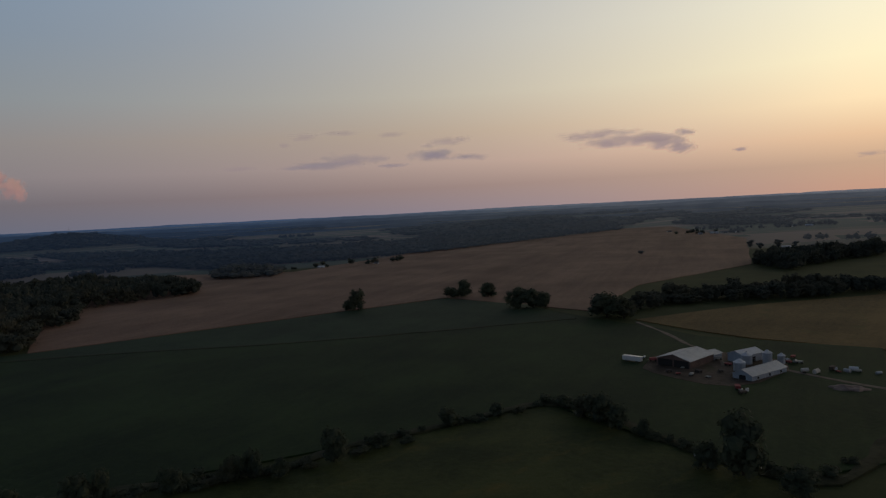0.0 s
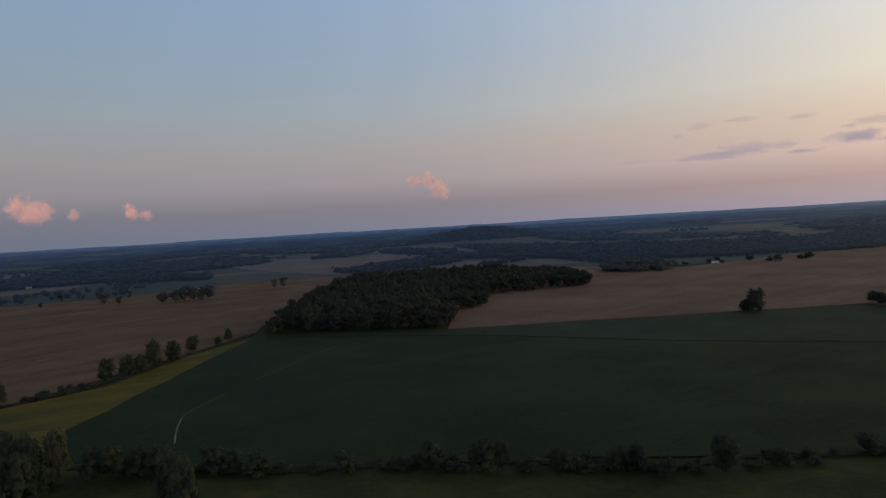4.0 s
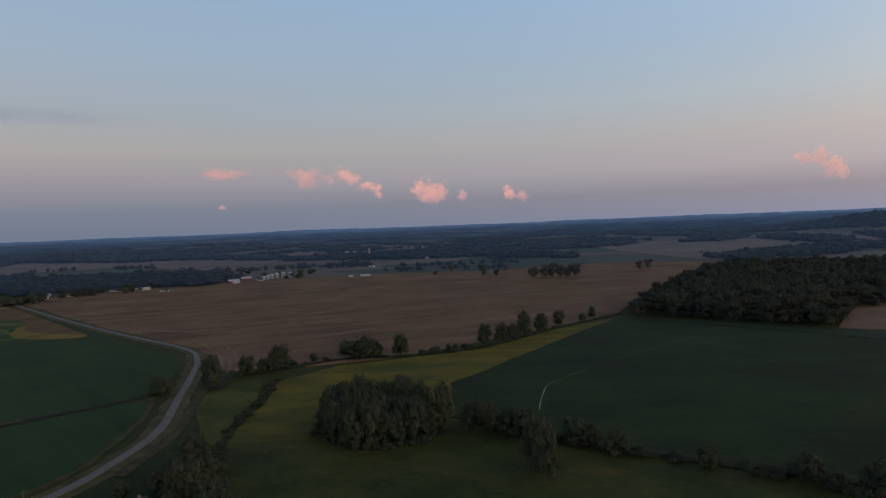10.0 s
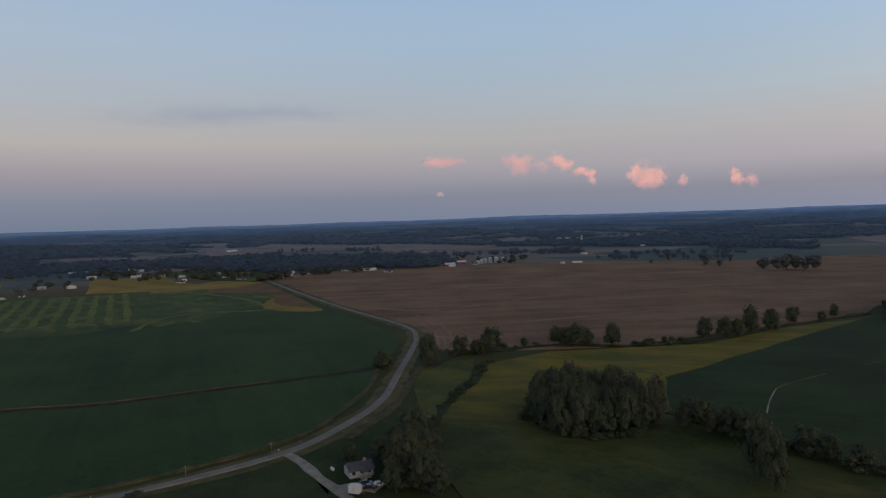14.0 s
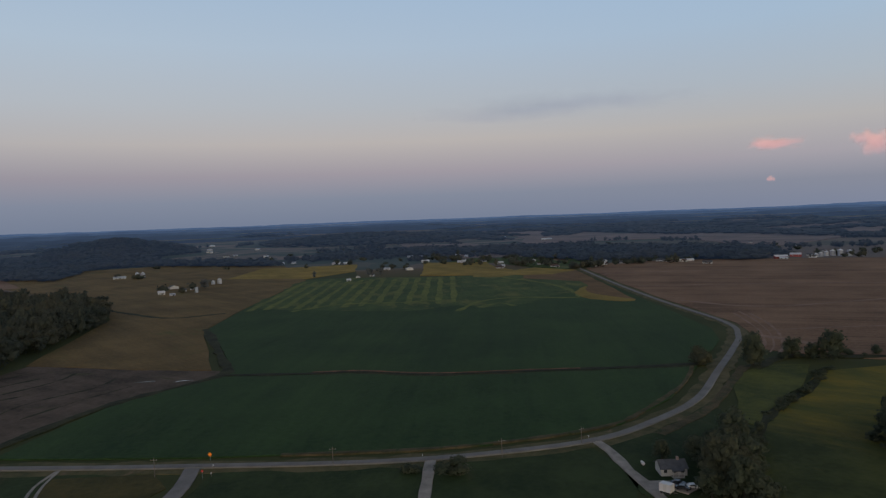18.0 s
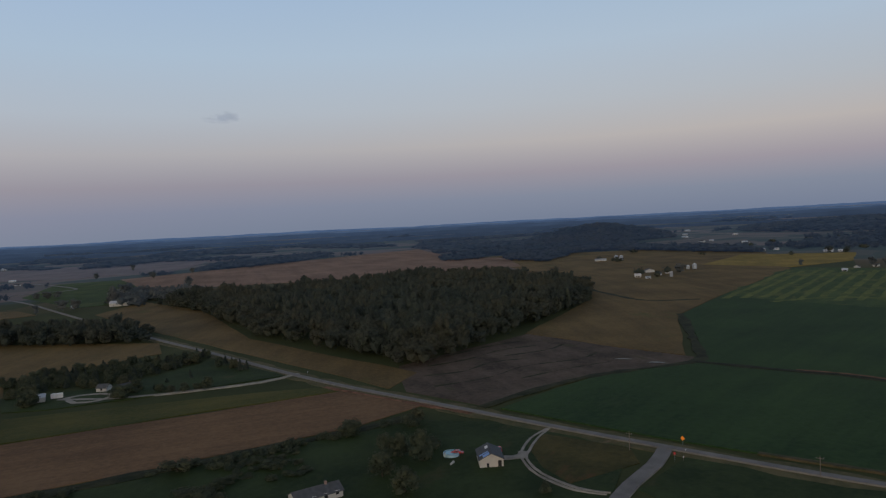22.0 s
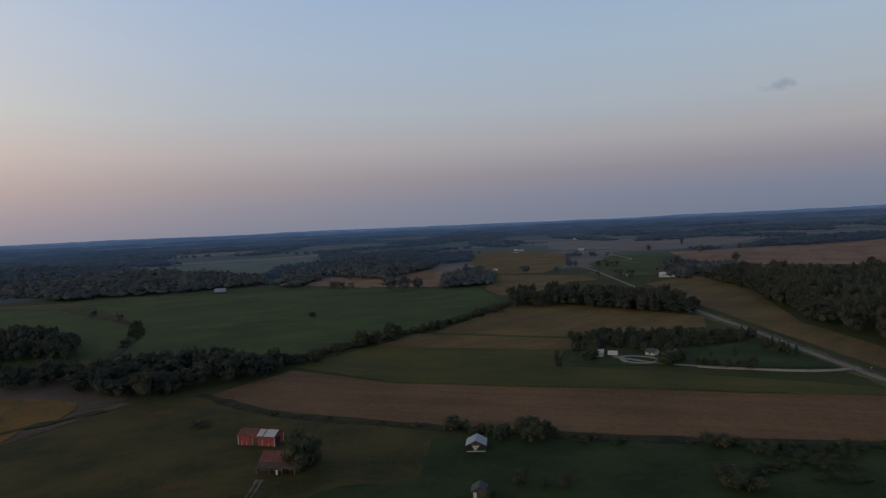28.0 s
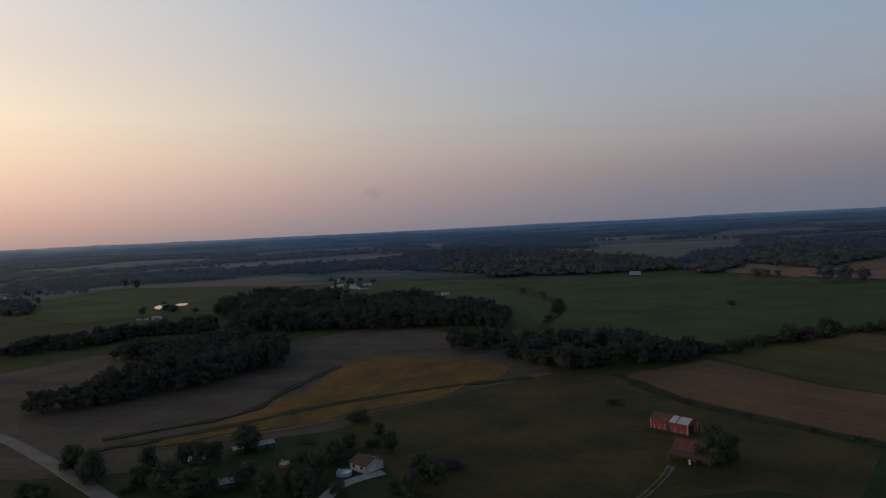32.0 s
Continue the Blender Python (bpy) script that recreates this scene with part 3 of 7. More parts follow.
field("stubble_field", "wide brown field of harvested corn stubble",
      [(-1150, -21), (-1172, 103), (-1146, 339), (-1107, 475), (-1000, 640), (-974, 877), (-796, 992), (-550, 587), (-469, 437), (-440, 401), (-397, 234), (-385, 178), (-398, 105), (-415, 72), (-462, 75),
       (-515, 72), (-638, 36), (-804, -8), (-1028, -60)], STUBBLE, 0.3)
field("goldenrod_meadow", "rough green meadow turning golden with goldenrod along the tree line",
      [(-422, 386), (-304, 166), (-243, 135), (-200, 148), (-150, 164), (-95, 185), (-60, 195), (-60, 130), (-120, 70), (-180, 40), (-226, 36), (-254, 41), (-293, 57), (-363, 88), (-383, 133), (-378, 185), (-373, 228), (-409, 312)], GOLD, 0.35)
field("meadow", "olive green rough meadow beside the road bend", [(-360, 52), (-379, 78), (-370, 87), (-302, 59), (-267, 43), (-285, 41), (-320, 42)], OLIVE_MEADOW, 0.3, True, wobble=2.5)
field("soybean_field", "round green soybean field inside the road's bend",
      [(-190, -222), (-269, -231), (-327, -211), (-400, -262), (-465, -319), (-598, -361), (-895, -443), (-920, -264), (-923, -69), (-760, -14), (-594, 27), (-487, 52), (-444, 52), (-374, 35), (-303, 15), (-263, -4), (-232, -50), (-205, -144)],
      SOY_ROUND, 0.55)
field("corn_field", "tan corn field behind the large wood",
      [(-957, -1274), (-1077, -1179), (-1277, -975), (-1214, -650), (-895, -445), (-594, -362), (-466, -322), (-335, -226), (-332, -279), (-334, -355), (-517, -453), (-623, -544), (-836, -941)], STUBBLE_OLIVE, 0.35)
field("mud_flat", "bare muddy ground with pale dried puddles", [(-334, -352), (-332, -276), (-333, -222), (-322, -212), (-263, -234), (-189, -232), (-180, -277), (-211, -333)], MUD, 0.2)
field("bean_field", "yellowing bean field beyond the soybeans", [(-931, -596), (-1143, -655), (-1218, -497), (-1042, -431), (-918, -455)], YELLOW, 0.45)
field("bean_field", "golden bean field beside the village", [(-1223, -367), (-1214, -248), (-1088, -207), (-1010, -160), (-929, -155), (-945, -289), (-1052, -317)], YELLOW, 0.66)
field("bean_field", "reddish brown ripe beans along the road", [(-997, -150), (-1010, -76), (-939, -58), (-647, 6), (-637, -3), (-656, -31), (-712, -46), (-778, -42), (-826, -56), (-874, -129)], RIPE_RED, 0.65)
field("bean_field", "golden ripe beans below the village houses", [(-1194, -257), (-977, -178), (-1056, -140), (-998, -72), (-931, -98), (-924, -153), (-902, -165), (-906, -202)], YELLOW, 0.72)
field("bean_margin", "golden margin of ripening beans", [(-770, -46), (-717, -41), (-693, -31), (-667, -12), (-646, 7), (-634, -3), (-652, -34), (-700, -52)], YELLOW, 0.68, True)
field("stubble_field", "brown field behind the village houses", [(-1494, -198), (-1450, -97), (-1283, -60), (-1200, -120), (-1321, -168)], STUBBLE, 0.5)
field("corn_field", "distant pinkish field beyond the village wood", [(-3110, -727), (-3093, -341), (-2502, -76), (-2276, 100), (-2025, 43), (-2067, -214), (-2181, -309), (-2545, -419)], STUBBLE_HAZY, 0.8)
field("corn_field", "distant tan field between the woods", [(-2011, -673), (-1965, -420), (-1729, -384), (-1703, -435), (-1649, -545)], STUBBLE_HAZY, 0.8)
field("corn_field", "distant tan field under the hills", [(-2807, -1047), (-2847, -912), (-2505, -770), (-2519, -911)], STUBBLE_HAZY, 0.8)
field("verge_field", "tan grass strip between road and wood", [(-220, -944), (-233, -755), (-193, -511), (-209, -310), (-179, -290), (-172, -377), (-152, -612), (-142, -841)], STUBBLE_OLIVE, 0.25)
field("stubble_field", "brown harvested field across the valley", [(161, -326), (136, -384), (69, -346), (-60, -322), (-158, -303), (-173, -252), (-135, -245), (-60, -252), (37, -271), (111, -294)], STUBBLE_ROWS, 0.3)
field("bean_field", "green brown strip of beans above the stubble", [(138, -391), (109, -455), (-22, -427), (-14, -381), (-129, -332), (-157, -318), (-156, -306), (69, -348)], BEAN_GREEN, 0.45)
field("stubble_field", "narrow pale tan strip of stubble", [(97, -473), (82, -507), (-28, -469), (-25, -429), (104, -458)], STUBBLE_OLIVE, 0.4)
field("stubble_field", "tan field in front of the wooded knoll", [(70, -512), (18, -665), (-36, -674), (-136, -557), (-125, -504), (-28, -476)], STUBBLE_OLIVE, 0.35)
field("pasture", "smooth green pasture on the far slope", [(609, -865), (419, -900), (284, -932), (58, -858), (25, -701), (80, -549), (121, -487), (152, -427), (277, -434), (312, -522), (378, -624)], PASTURE, 0.25)
field("pasture", "green pasture beyond the creek trees", [(900, -700), (674, -807), (540, -760), (360, -588), (284, -440), (364, -432), (640, -430)], PASTURE, 0.25)
field("pasture", "wide green pasture with small ponds", [(955, -290), (760, -290), (735, -370), (640, -430), (900, -700), (1120, -640), (1290, -560), (1120, -350)], PASTURE, 0.3)
field("tilled_field", "grey tilled field with curved headlands", [(520, -250), (431, -302), (413, -416), (255, -362), (200, -315), (218, -183), (247, -102), (330, -60), (480, -90)], GREY_SOIL, 0.15, True)
field("bean_field", "yellow orange ripe beans in curving strips",
      [(330, -300), (299, -317), (244, -325), (214, -304), (216, -271), (218, -242), (226, -212), (235, -183), (243, -164), (253, -147), (260, -129), (267, -131), (266, -150), (277, -187), (292, -229), (311, -257)], RIPE, 0.4, True, wobble=3.5)
field("pasture", "russet green pasture round the red barn", [(222, -196), (198, -310), (165, -326), (105, -300), (48, -268), (36, -256), (40, -190), (88, -150), (168, -150)], RUSSET, 0.2, wobble=3)

field("corn_field", "olive tan field beside the winding road", [(145, -1783), (71, -1929), (-88, -1693), (-82, -1295), (-25, -1081), (38, -1096), (96, -1288)], STUBBLE_OLIVE, 0.4)
field("corn_field", "tan field behind the wooded knoll", [(52, -844), (41, -1072), (-82, -1003), (-94, -915), (-56, -904), (-27, -811), (19, -770), (28, -762)], STUBBLE_OLIVE, 0.42)
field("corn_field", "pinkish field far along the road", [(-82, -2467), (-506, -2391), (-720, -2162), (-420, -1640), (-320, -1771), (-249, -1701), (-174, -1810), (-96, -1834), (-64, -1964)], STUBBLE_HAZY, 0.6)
field("tilled_field", "brown field behind the pasture belt", [(310, -1192), (281, -1274), (169, -1278), (138, -1036), (214, -979), (215, -912), (250, -956)], STUBBLE, 0.45)
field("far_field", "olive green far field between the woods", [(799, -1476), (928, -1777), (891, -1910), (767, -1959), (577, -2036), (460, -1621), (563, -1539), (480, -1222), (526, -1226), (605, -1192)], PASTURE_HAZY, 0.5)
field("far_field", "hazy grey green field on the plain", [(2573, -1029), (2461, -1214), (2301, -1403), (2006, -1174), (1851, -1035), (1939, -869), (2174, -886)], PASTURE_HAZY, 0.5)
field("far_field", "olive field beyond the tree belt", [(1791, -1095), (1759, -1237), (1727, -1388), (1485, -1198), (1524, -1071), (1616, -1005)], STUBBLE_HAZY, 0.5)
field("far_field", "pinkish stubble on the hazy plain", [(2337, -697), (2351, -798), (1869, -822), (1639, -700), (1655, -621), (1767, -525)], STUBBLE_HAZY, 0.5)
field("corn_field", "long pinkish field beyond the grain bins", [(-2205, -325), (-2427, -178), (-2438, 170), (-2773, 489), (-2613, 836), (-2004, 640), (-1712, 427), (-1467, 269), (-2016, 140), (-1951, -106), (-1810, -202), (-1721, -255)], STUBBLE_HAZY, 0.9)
field("corn_field", "pinkish tan field with dried flood pools", [(-313, -1543), (-500, -1602), (-931, -1744), (-1266, -1829), (-1004, -1312), (-1013, -1128), (-831, -885), (-663, -960), (-530, -996), (-447, -1038), (-274, -1168)], STUBBLE_PINK, 0.5)
field("corn_field", "tan field behind the pasture trees", [(417, -1154), (281, -1154), (148, -1193), (110, -1019), (113, -902), (231, -947), (363, -1014)], STUBBLE_PINK, 0.4)
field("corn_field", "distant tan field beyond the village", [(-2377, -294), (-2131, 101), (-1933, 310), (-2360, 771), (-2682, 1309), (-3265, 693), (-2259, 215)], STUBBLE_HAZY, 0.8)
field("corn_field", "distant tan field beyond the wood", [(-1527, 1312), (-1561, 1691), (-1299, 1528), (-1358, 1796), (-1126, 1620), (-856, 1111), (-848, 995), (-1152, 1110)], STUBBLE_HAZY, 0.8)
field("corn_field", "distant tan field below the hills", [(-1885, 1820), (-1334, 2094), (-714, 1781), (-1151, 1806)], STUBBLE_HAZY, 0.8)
field("pasture", "green village pasture along the trees", [(-1180, -330), (-1340, -300), (-1320, -120), (-1150, -40), (-1035, -75), (-1020, -95), (-1190, -235)], PASTURE, 0.5)
field("pasture", "green pasture round the distant farm lane", [(-190, -960), (-140, -960), (-110, -1250), (-200, -1560), (-420, -1500), (-330, -1180)], PASTURE, 0.4)
for i in range(14):
    u, w = i / 13, 0.016
    bottom, top = Vector((-572, -345)).lerp(Vector((-628, -160)), u), Vector((-868, -432)).lerp(Vector((-930, -238)), u)
    across, up = Vector((-56, 185)) * w, top - bottom
    strip = [tuple(bottom - across + up * (0.02 * (i % 3))), tuple(bottom + across + up * (0.02 * (i % 3))), tuple(bottom + across + up * 0.97), tuple(bottom - across + up * 0.97)]
    field("mown_strip", "pale yellow green strip mown through the soybeans", strip, STRIP, 0.63, category="crop strip")
field("soybean_patch", "thin yellowing soybeans round the mown strips",
      [(-604, -360), (-700, -390), (-890, -440), (-920, -380), (-918, -264), (-921, -120), (-890, -60), (-800, -36), (-704, -34), (-690, -66), (-604, -103), (-606, -155), (-573, -197), (-580, -276)], SOY_THIN, 0.6, True, "crop", wobble=4)
field("lawn", "mown green lawn round the country houses", [(-150, -240), (-181, -203), (-188, -150), (-150, -128), (-60, -150), (20, -190), (60, -205), (30, -256), (-60, -246)], LAWN, 0.18)
field("lawn", "bright green lawn round the farmhouse yard", [(-22, -394), (-40, -383), (-88, -370), (-155, -362), (-150, -405), (-145, -448), (-98, -420), (-60, -416), (-24, -430)], LAWN, 0.5)
field("lawn", "brownish green grass inside the curved drive", [(-180, -182), (-188, -150), (-178, -140), (-150, -142), (-153, -160), (-164, -177)], RUSSET, 0.24)
field("lawn", "green lawn between road and houses", [(-222, -55), (-203, -120), (-195, -132), (-160, -126), (-150, -60), (-180, 0), (-212, 2), (-236, -14)], LAWN, 0.18)
field("lawn", "green grass beside the white house", [(-255, -3), (-261, 11), (-300, 30), (-264, 42), (-244, 20), (-207, 20), (-190, 14), (-200, 3), (-240, -9)], LAWN, 0.18)
field("lawn", "dark green lawn among the garden trees", [(236, -152), (216, -184), (150, -152), (120, -118), (200, -88), (226, -97)], LAWN, 0.22)
field("pasture", "small green paddock behind the sheds", [(60, -207), (28, -214), (14, -190), (40, -160), (90, -175)], LAWN, 0.22)
for label, pts in (("pinkish pond reflecting the evening sky", [(829, -412), (796, -404), (818, -421), (856, -433)]), ("narrow pond reflecting the evening sky", [(831, -441), (811, -442), (833, -460), (846, -456)]),
                   ("small pond behind the trees", [(526, -318), (500, -328), (500, -340), (524, -338)]), ("small pond behind the trees", [(490, -332), (468, -333), (478, -347), (494, -347)]),
                   ("pale puddle in the muddy ground", [(-303, -252), (-305, -246), (-308, -243), (-306, -247)]), ("pale puddle in the muddy ground", [(-306, -231), (-309, -227), (-312, -223), (-310, -228)])):
    field("pond", label, pts, POND, 0.36, True, "pond", 0.4)

for pts in ([(-570, -300), (-621, -271), (-632, -216), (-653, -177)], [(-570, -143), (-640, -136), (-668, -106), (-664, -62), (-669, -43)],
            [(-893, -159), (-830, -109), (-765, -71), (-672, -43)], [(-593, -128), (-626, -116), (-605, -98)]):
    ribbon("mown_strip", "pale yellow green swath through the soybeans", pts, 6, STRIP, 0.66, "crop strip", 0.02, 10, ragged=2.0)
for pts, wd in (([(-670, 494), (-661, 257), (-600, 110), (-640, 45)], 5), ([(-520, 300), (-500, 150), (-480, 80)], 3), ([(-760, 420), (-780, 200), (-770, 10)], 4), ([(-930, 330), (-960, 130), (-930, -30)], 4), ([(-420, 110), (-445, 95), (-462, 78)], 6)):
    ribbon("field_track", "pale worn track across the stubble field", pts, wd, STRAW, 0.34, "track", 0.0, 15, ragged=1.0)

# ---------------------------------------------------------------- roads
ROAD = [(-85, -1248), (-105, -1100), (-124, -807), (-140, -586), (-149, -489), (-159, -361), (-166, -305), (-174, -262), (-187, -190), (-197, -141), (-211, -81), (-227, -41), (-245, -11), (-269, 8),
        (-304, 27), (-360, 42), (-422, 58), (-462, 66), (-515, 65), (-638, 28), (-804, -16), (-1028, -69)]
ribbon("verge", "dry grass verge along the road", ROAD[2:], 12, VERGE, 0.2, "verge", ragged=1.5)
ribbon("road", "pale worn asphalt country road", ROAD, 3.5, ASPHALT, 0.7)

# ---------------------------------------------------------------- trees
ICO = [(0, 0, 1)] + [(0.894 * math.cos(a), 0.894 * math.sin(a), 0.447) for a in (2 * math.pi * i / 5 for i in range(5))] + \
      [(0.894 * math.cos(a), 0.894 * math.sin(a), -0.447) for a in (2 * math.pi * (i + 0.5) / 5 for i in range(5))] + [(0, 0, -1)]
ICO_F = [(0, 1 + i, 1 + (i + 1) % 5) for i in range(5)] + [(1 + i, 6 + i, 1 + (i + 1) % 5) for i in range(5)] + \
        [(1 + (i + 1) % 5, 6 + i, 6 + (i + 1) % 5) for i in range(5)] + [(11, 6 + (i + 1) % 5, 6 + i) for i in range(5)]
ICO, ICO_F = np.array(ICO), np.array(ICO_F)


def foliage(rng, lobes, leaves, size, core=0.84, rough=(0.62, 1.18)):
    """Leaf clumps over a set of lobes: vertices and triangles."""
    vs, fs, n = [], [], 0
    for x, y, z, r in lobes:
        v = ICO * r * core * rng.uniform(rough[0], rough[1], (12, 1)) + (x, y, z)
        vs.append(v)
        fs.append(ICO_F + n)
        n += 12
        d = rng.normal(size=(leaves, 3))
        d /= np.linalg.norm(d, axis=1)[:, None]
        c = d * r * rng.uniform(0.8, 1.16, (leaves, 1)) + (x, y, z)
        u = np.cross(d, rng.normal(size=(leaves, 3)))
        u /= np.linalg.norm(u, axis=1)[:, None]
        w = np.cross(d, u) + d * rng.uniform(-0.7, 0.7, (leaves, 1))
        s = size * rng.uniform(0.6, 1.4, (leaves, 1))
        q = np.stack([c - u * s, c - w * s * 0.6, c + u * s, c + w * s * 0.8], 1).reshape(-1, 3)
        k = n + 4 * np.arange(leaves)[:, None]
        fs.append(np.concatenate([k + (0, 1, 2), k + (0, 2, 3)]))
        vs.append(q)
        n += 4 * leaves
    return np.concatenate(vs), np.concatenate(fs)


def lobes_round(rng, count, spread=1.0):
    """Lobes of a broad crown, unit height, unit width."""
    out = []
    for i in range(count):
        a, h = rng.uniform(0, 2 * math.pi), 0.16 + 0.68 * (i + rng.uniform(0, 1)) / count
        girth = math.sqrt(max(0.08, 1 - ((h - 0.42) / 0.52) ** 2))
        d = rng.uniform(0.16, 0.34) * girth * spread
        out.append((d * math.cos(a), d * math.sin(a), h, rng.uniform(0.13, 0.22)))
    out.append((0, 0, 0.42, 0.27))
    out.append((0.03, 0, 0.66, 0.24))
    return out


def raw_mesh(name, v, f, mat):
    me = bpy.data.meshes.new(name)
    me.from_pydata(v.tolist(), [], f.tolist())
    me.materials.append(mat)
    return me


def trunk_mesh(rng, tall=0.5):
    bm = bmesh.new()
    tube((0, 0, -0.01), (0, 0, 0.18), 0.028, 0.021, 8, bm)
    tube((0, 0, 0.17), (0.01, 0, tall), 0.021, 0.010, 7, bm)
    for i in range(5):
        a = i * 1.26 + rng.uniform(-0.3, 0.3)
        z = rng.uniform(0.2, 0.4)
        tube((0, 0, z), (0.22 * math.cos(a), 0.22 * math.sin(a), z + rng.uniform(0.15, 0.3)), 0.011, 0.004, 5, bm)
    me = bpy.data.meshes.new("trunk")
    bm.to_mesh(me)
    bm.free()
    me.materials.append(BARK)
    return me


def make_tree(name, crown, trunk, label, category, group=""):
    r = new(name)
    new("trunk", trunk).parent = r
    new("crown", crown).parent = r
    return tagged(r, label, category, group)


RNG = np.random.default_rng(5)
TREES = []
for i in range(6):
    v, f = foliage(RNG, lobes_round(RNG, 17 + i % 3), 42, 0.039, 0.74, (0.7, 1.1))
    TREES.append((raw_mesh("crown", v, f, LEAF), trunk_mesh(RNG)))
BUSHES = []
for i in range(3):
    lob = [(RNG.uniform(-0.32, 0.32), RNG.uniform(-0.32, 0.32), RNG.uniform(0.18, 0.66), RNG.uniform(0.2, 0.3)) for _ in range(7)]
    v, f = foliage(RNG, lob, 62, 0.056, 0.76, (0.7, 1.1))
    BUSHES.append((raw_mesh("crown", v, f, LEAF), trunk_mesh(RNG, 0.3)))
CONES = []
for i in range(3):
    lob = [(RNG.uniform(-0.1, 0.1) * (1 - h) * 2, RNG.uniform(-0.1, 0.1) * (1 - h) * 2, h, 0.30 * (1.04 - h)) for h in np.linspace(0.16, 0.93, 9)]
    v, f = foliage(RNG, lob, 60, 0.036, 0.88)
    CONES.append((raw_mesh("crown", v, f, NEEDLE), trunk_mesh(RNG, 0.8)))
KINDS = {"tree": (TREES, "broadleaf_tree", "tree"), "bush": (BUSHES, "bush", "bush"), "cone": (CONES, "conifer", "conifer")}
PROTO = {}
PLACER = random.Random(3)


def plant(kind, x, y, h, w, label, group=""):
    """A tree of that height and crown width, standing on the land."""
    shapes, name, category = KINDS[kind]
    i = PLACER.randrange(len(shapes))
    m = pose(x, y, rise(x, y) - 0.05, 0, 0, PLACER.uniform(0, 360)) @ Matrix.Diagonal((w * 1.32, w * 1.32, h, 1))
    key = (kind, i)
    if key not in PROTO:
        PROTO[key] = make_tree(name, *shapes[i], label, category, group)
        PROTO[key].matrix_basis = m
        PROTO[key]["base"] = 1
        return PROTO[key]
    ob = PROTO[key]
    keep = ob.scale.copy()
    ob.scale = (1, 1, 1)
    c = copy_thing(ob, m)
    ob.scale = keep
    if group:
        c["group"] = group
    elif "group" in c:
        del c["group"]
    return tagged(c, label)


def scatter(poly, spacing, seed, jitter=0.42):
    rnd = random.Random(seed)
    x0, x1 = min(p[0] for p in poly), max(p[0] for p in poly)
    y0, y1 = min(p[1] for p in poly), max(p[1] for p in poly)
    out = []
    for i in range(int((x1 - x0) / spacing) + 1):
        for j in range(int((y1 - y0) / spacing) + 1):
            x = x0 + (i + 0.5 * (j % 2) + rnd.uniform(-jitter, jitter)) * spacing
            y = y0 + (j + rnd.uniform(-jitter, jitter)) * spacing
            if plan_inside(x, y, poly):
                out.append((x, y))
    return out


def lobes_canopy(rng):
    """Lobes of a crown in a closed stand: a lumpy dome over a dark skirt."""
    out = [(0, 0, 0.72, 0.24), (0, 0, 0.38, 0.36)]
    for i in range(7):
        a = i * math.pi / 3.5 + rng.uniform(-0.4, 0.4)
        d = rng.uniform(0.16, 0.34)
        out.append((d * math.cos(a), d * math.sin(a), rng.uniform(0.46, 0.84), rng.uniform(0.11, 0.19)))
    return out


WOOD_CROWN = [foliage(RNG, lobes_canopy(RNG), 20, 0.06, 0.76, (0.7, 1.15)) for _ in range(8)]
FAR_CROWN = [foliage(RNG, [(RNG.uniform(-.1, .1), RNG.uniform(-.1, .1), 0.48, 0.42)], 8, 0.19, 0.86, (0.62, 1.2)) for _ in range(9)]
LEAN_CROWN = [foliage(RNG, [b for b in lobes_canopy(RNG) if b[2] > 0.44][:4], 7, 0.09, 0.84, (0.7, 1.15)) for _ in range(8)]
TOP_CROWN = [foliage(RNG, [b for b in lobes_canopy(RNG) if b[2] > 0.44][:5], 12, 0.068, 0.8, (0.7, 1.15)) for _ in range(8)]
BACK_CROWN = [foliage(RNG, [(0, 0, 0.46, 0.44)], 4, 0.22, 0.86, (0.7, 1.15)) for _ in range(6)]


def canopy(name, label, places, shapes, mat, seed=1, category="woodland", kind="stuff"):
    """Crowns that stand too close to tell apart, as one mesh. places: x, y, height, width."""
    rng = np.random.default_rng(seed)
    vs, fs, n = [], [], 0
    for x, y, h, w in places:
        v, f = shapes[rng.integers(len(shapes))]
        a = rng.uniform(0, 2 * math.pi)
        c, s = math.cos(a), math.sin(a)
        q = np.stack([(v[:, 0] * c - v[:, 1] * s) * w * 1.25 + x, (v[:, 0] * s + v[:, 1] * c) * w * 1.25 + y, v[:, 2] * h + rise(x, y)], 1)
        vs.append(q)
        fs.append(f + n)
        n += len(v)
    v, f = np.concatenate(vs), np.concatenate(fs)
    return tagged(new(name, raw_mesh(name, v, f, mat)), label, category, kind=kind)


def edge_distance(x, y, poly):
    best = 1e9
    for (ax, ay), (bx, by) in zip(poly, poly[1:] + poly[:1]):
        dx, dy = bx - ax, by - ay
        u = max(0, min(1, ((x - ax) * dx + (y - ay) * dy) / (dx * dx + dy * dy)))
        best = min(best, math.hypot(x - ax - u * dx, y - ay - u * dy))
    return best


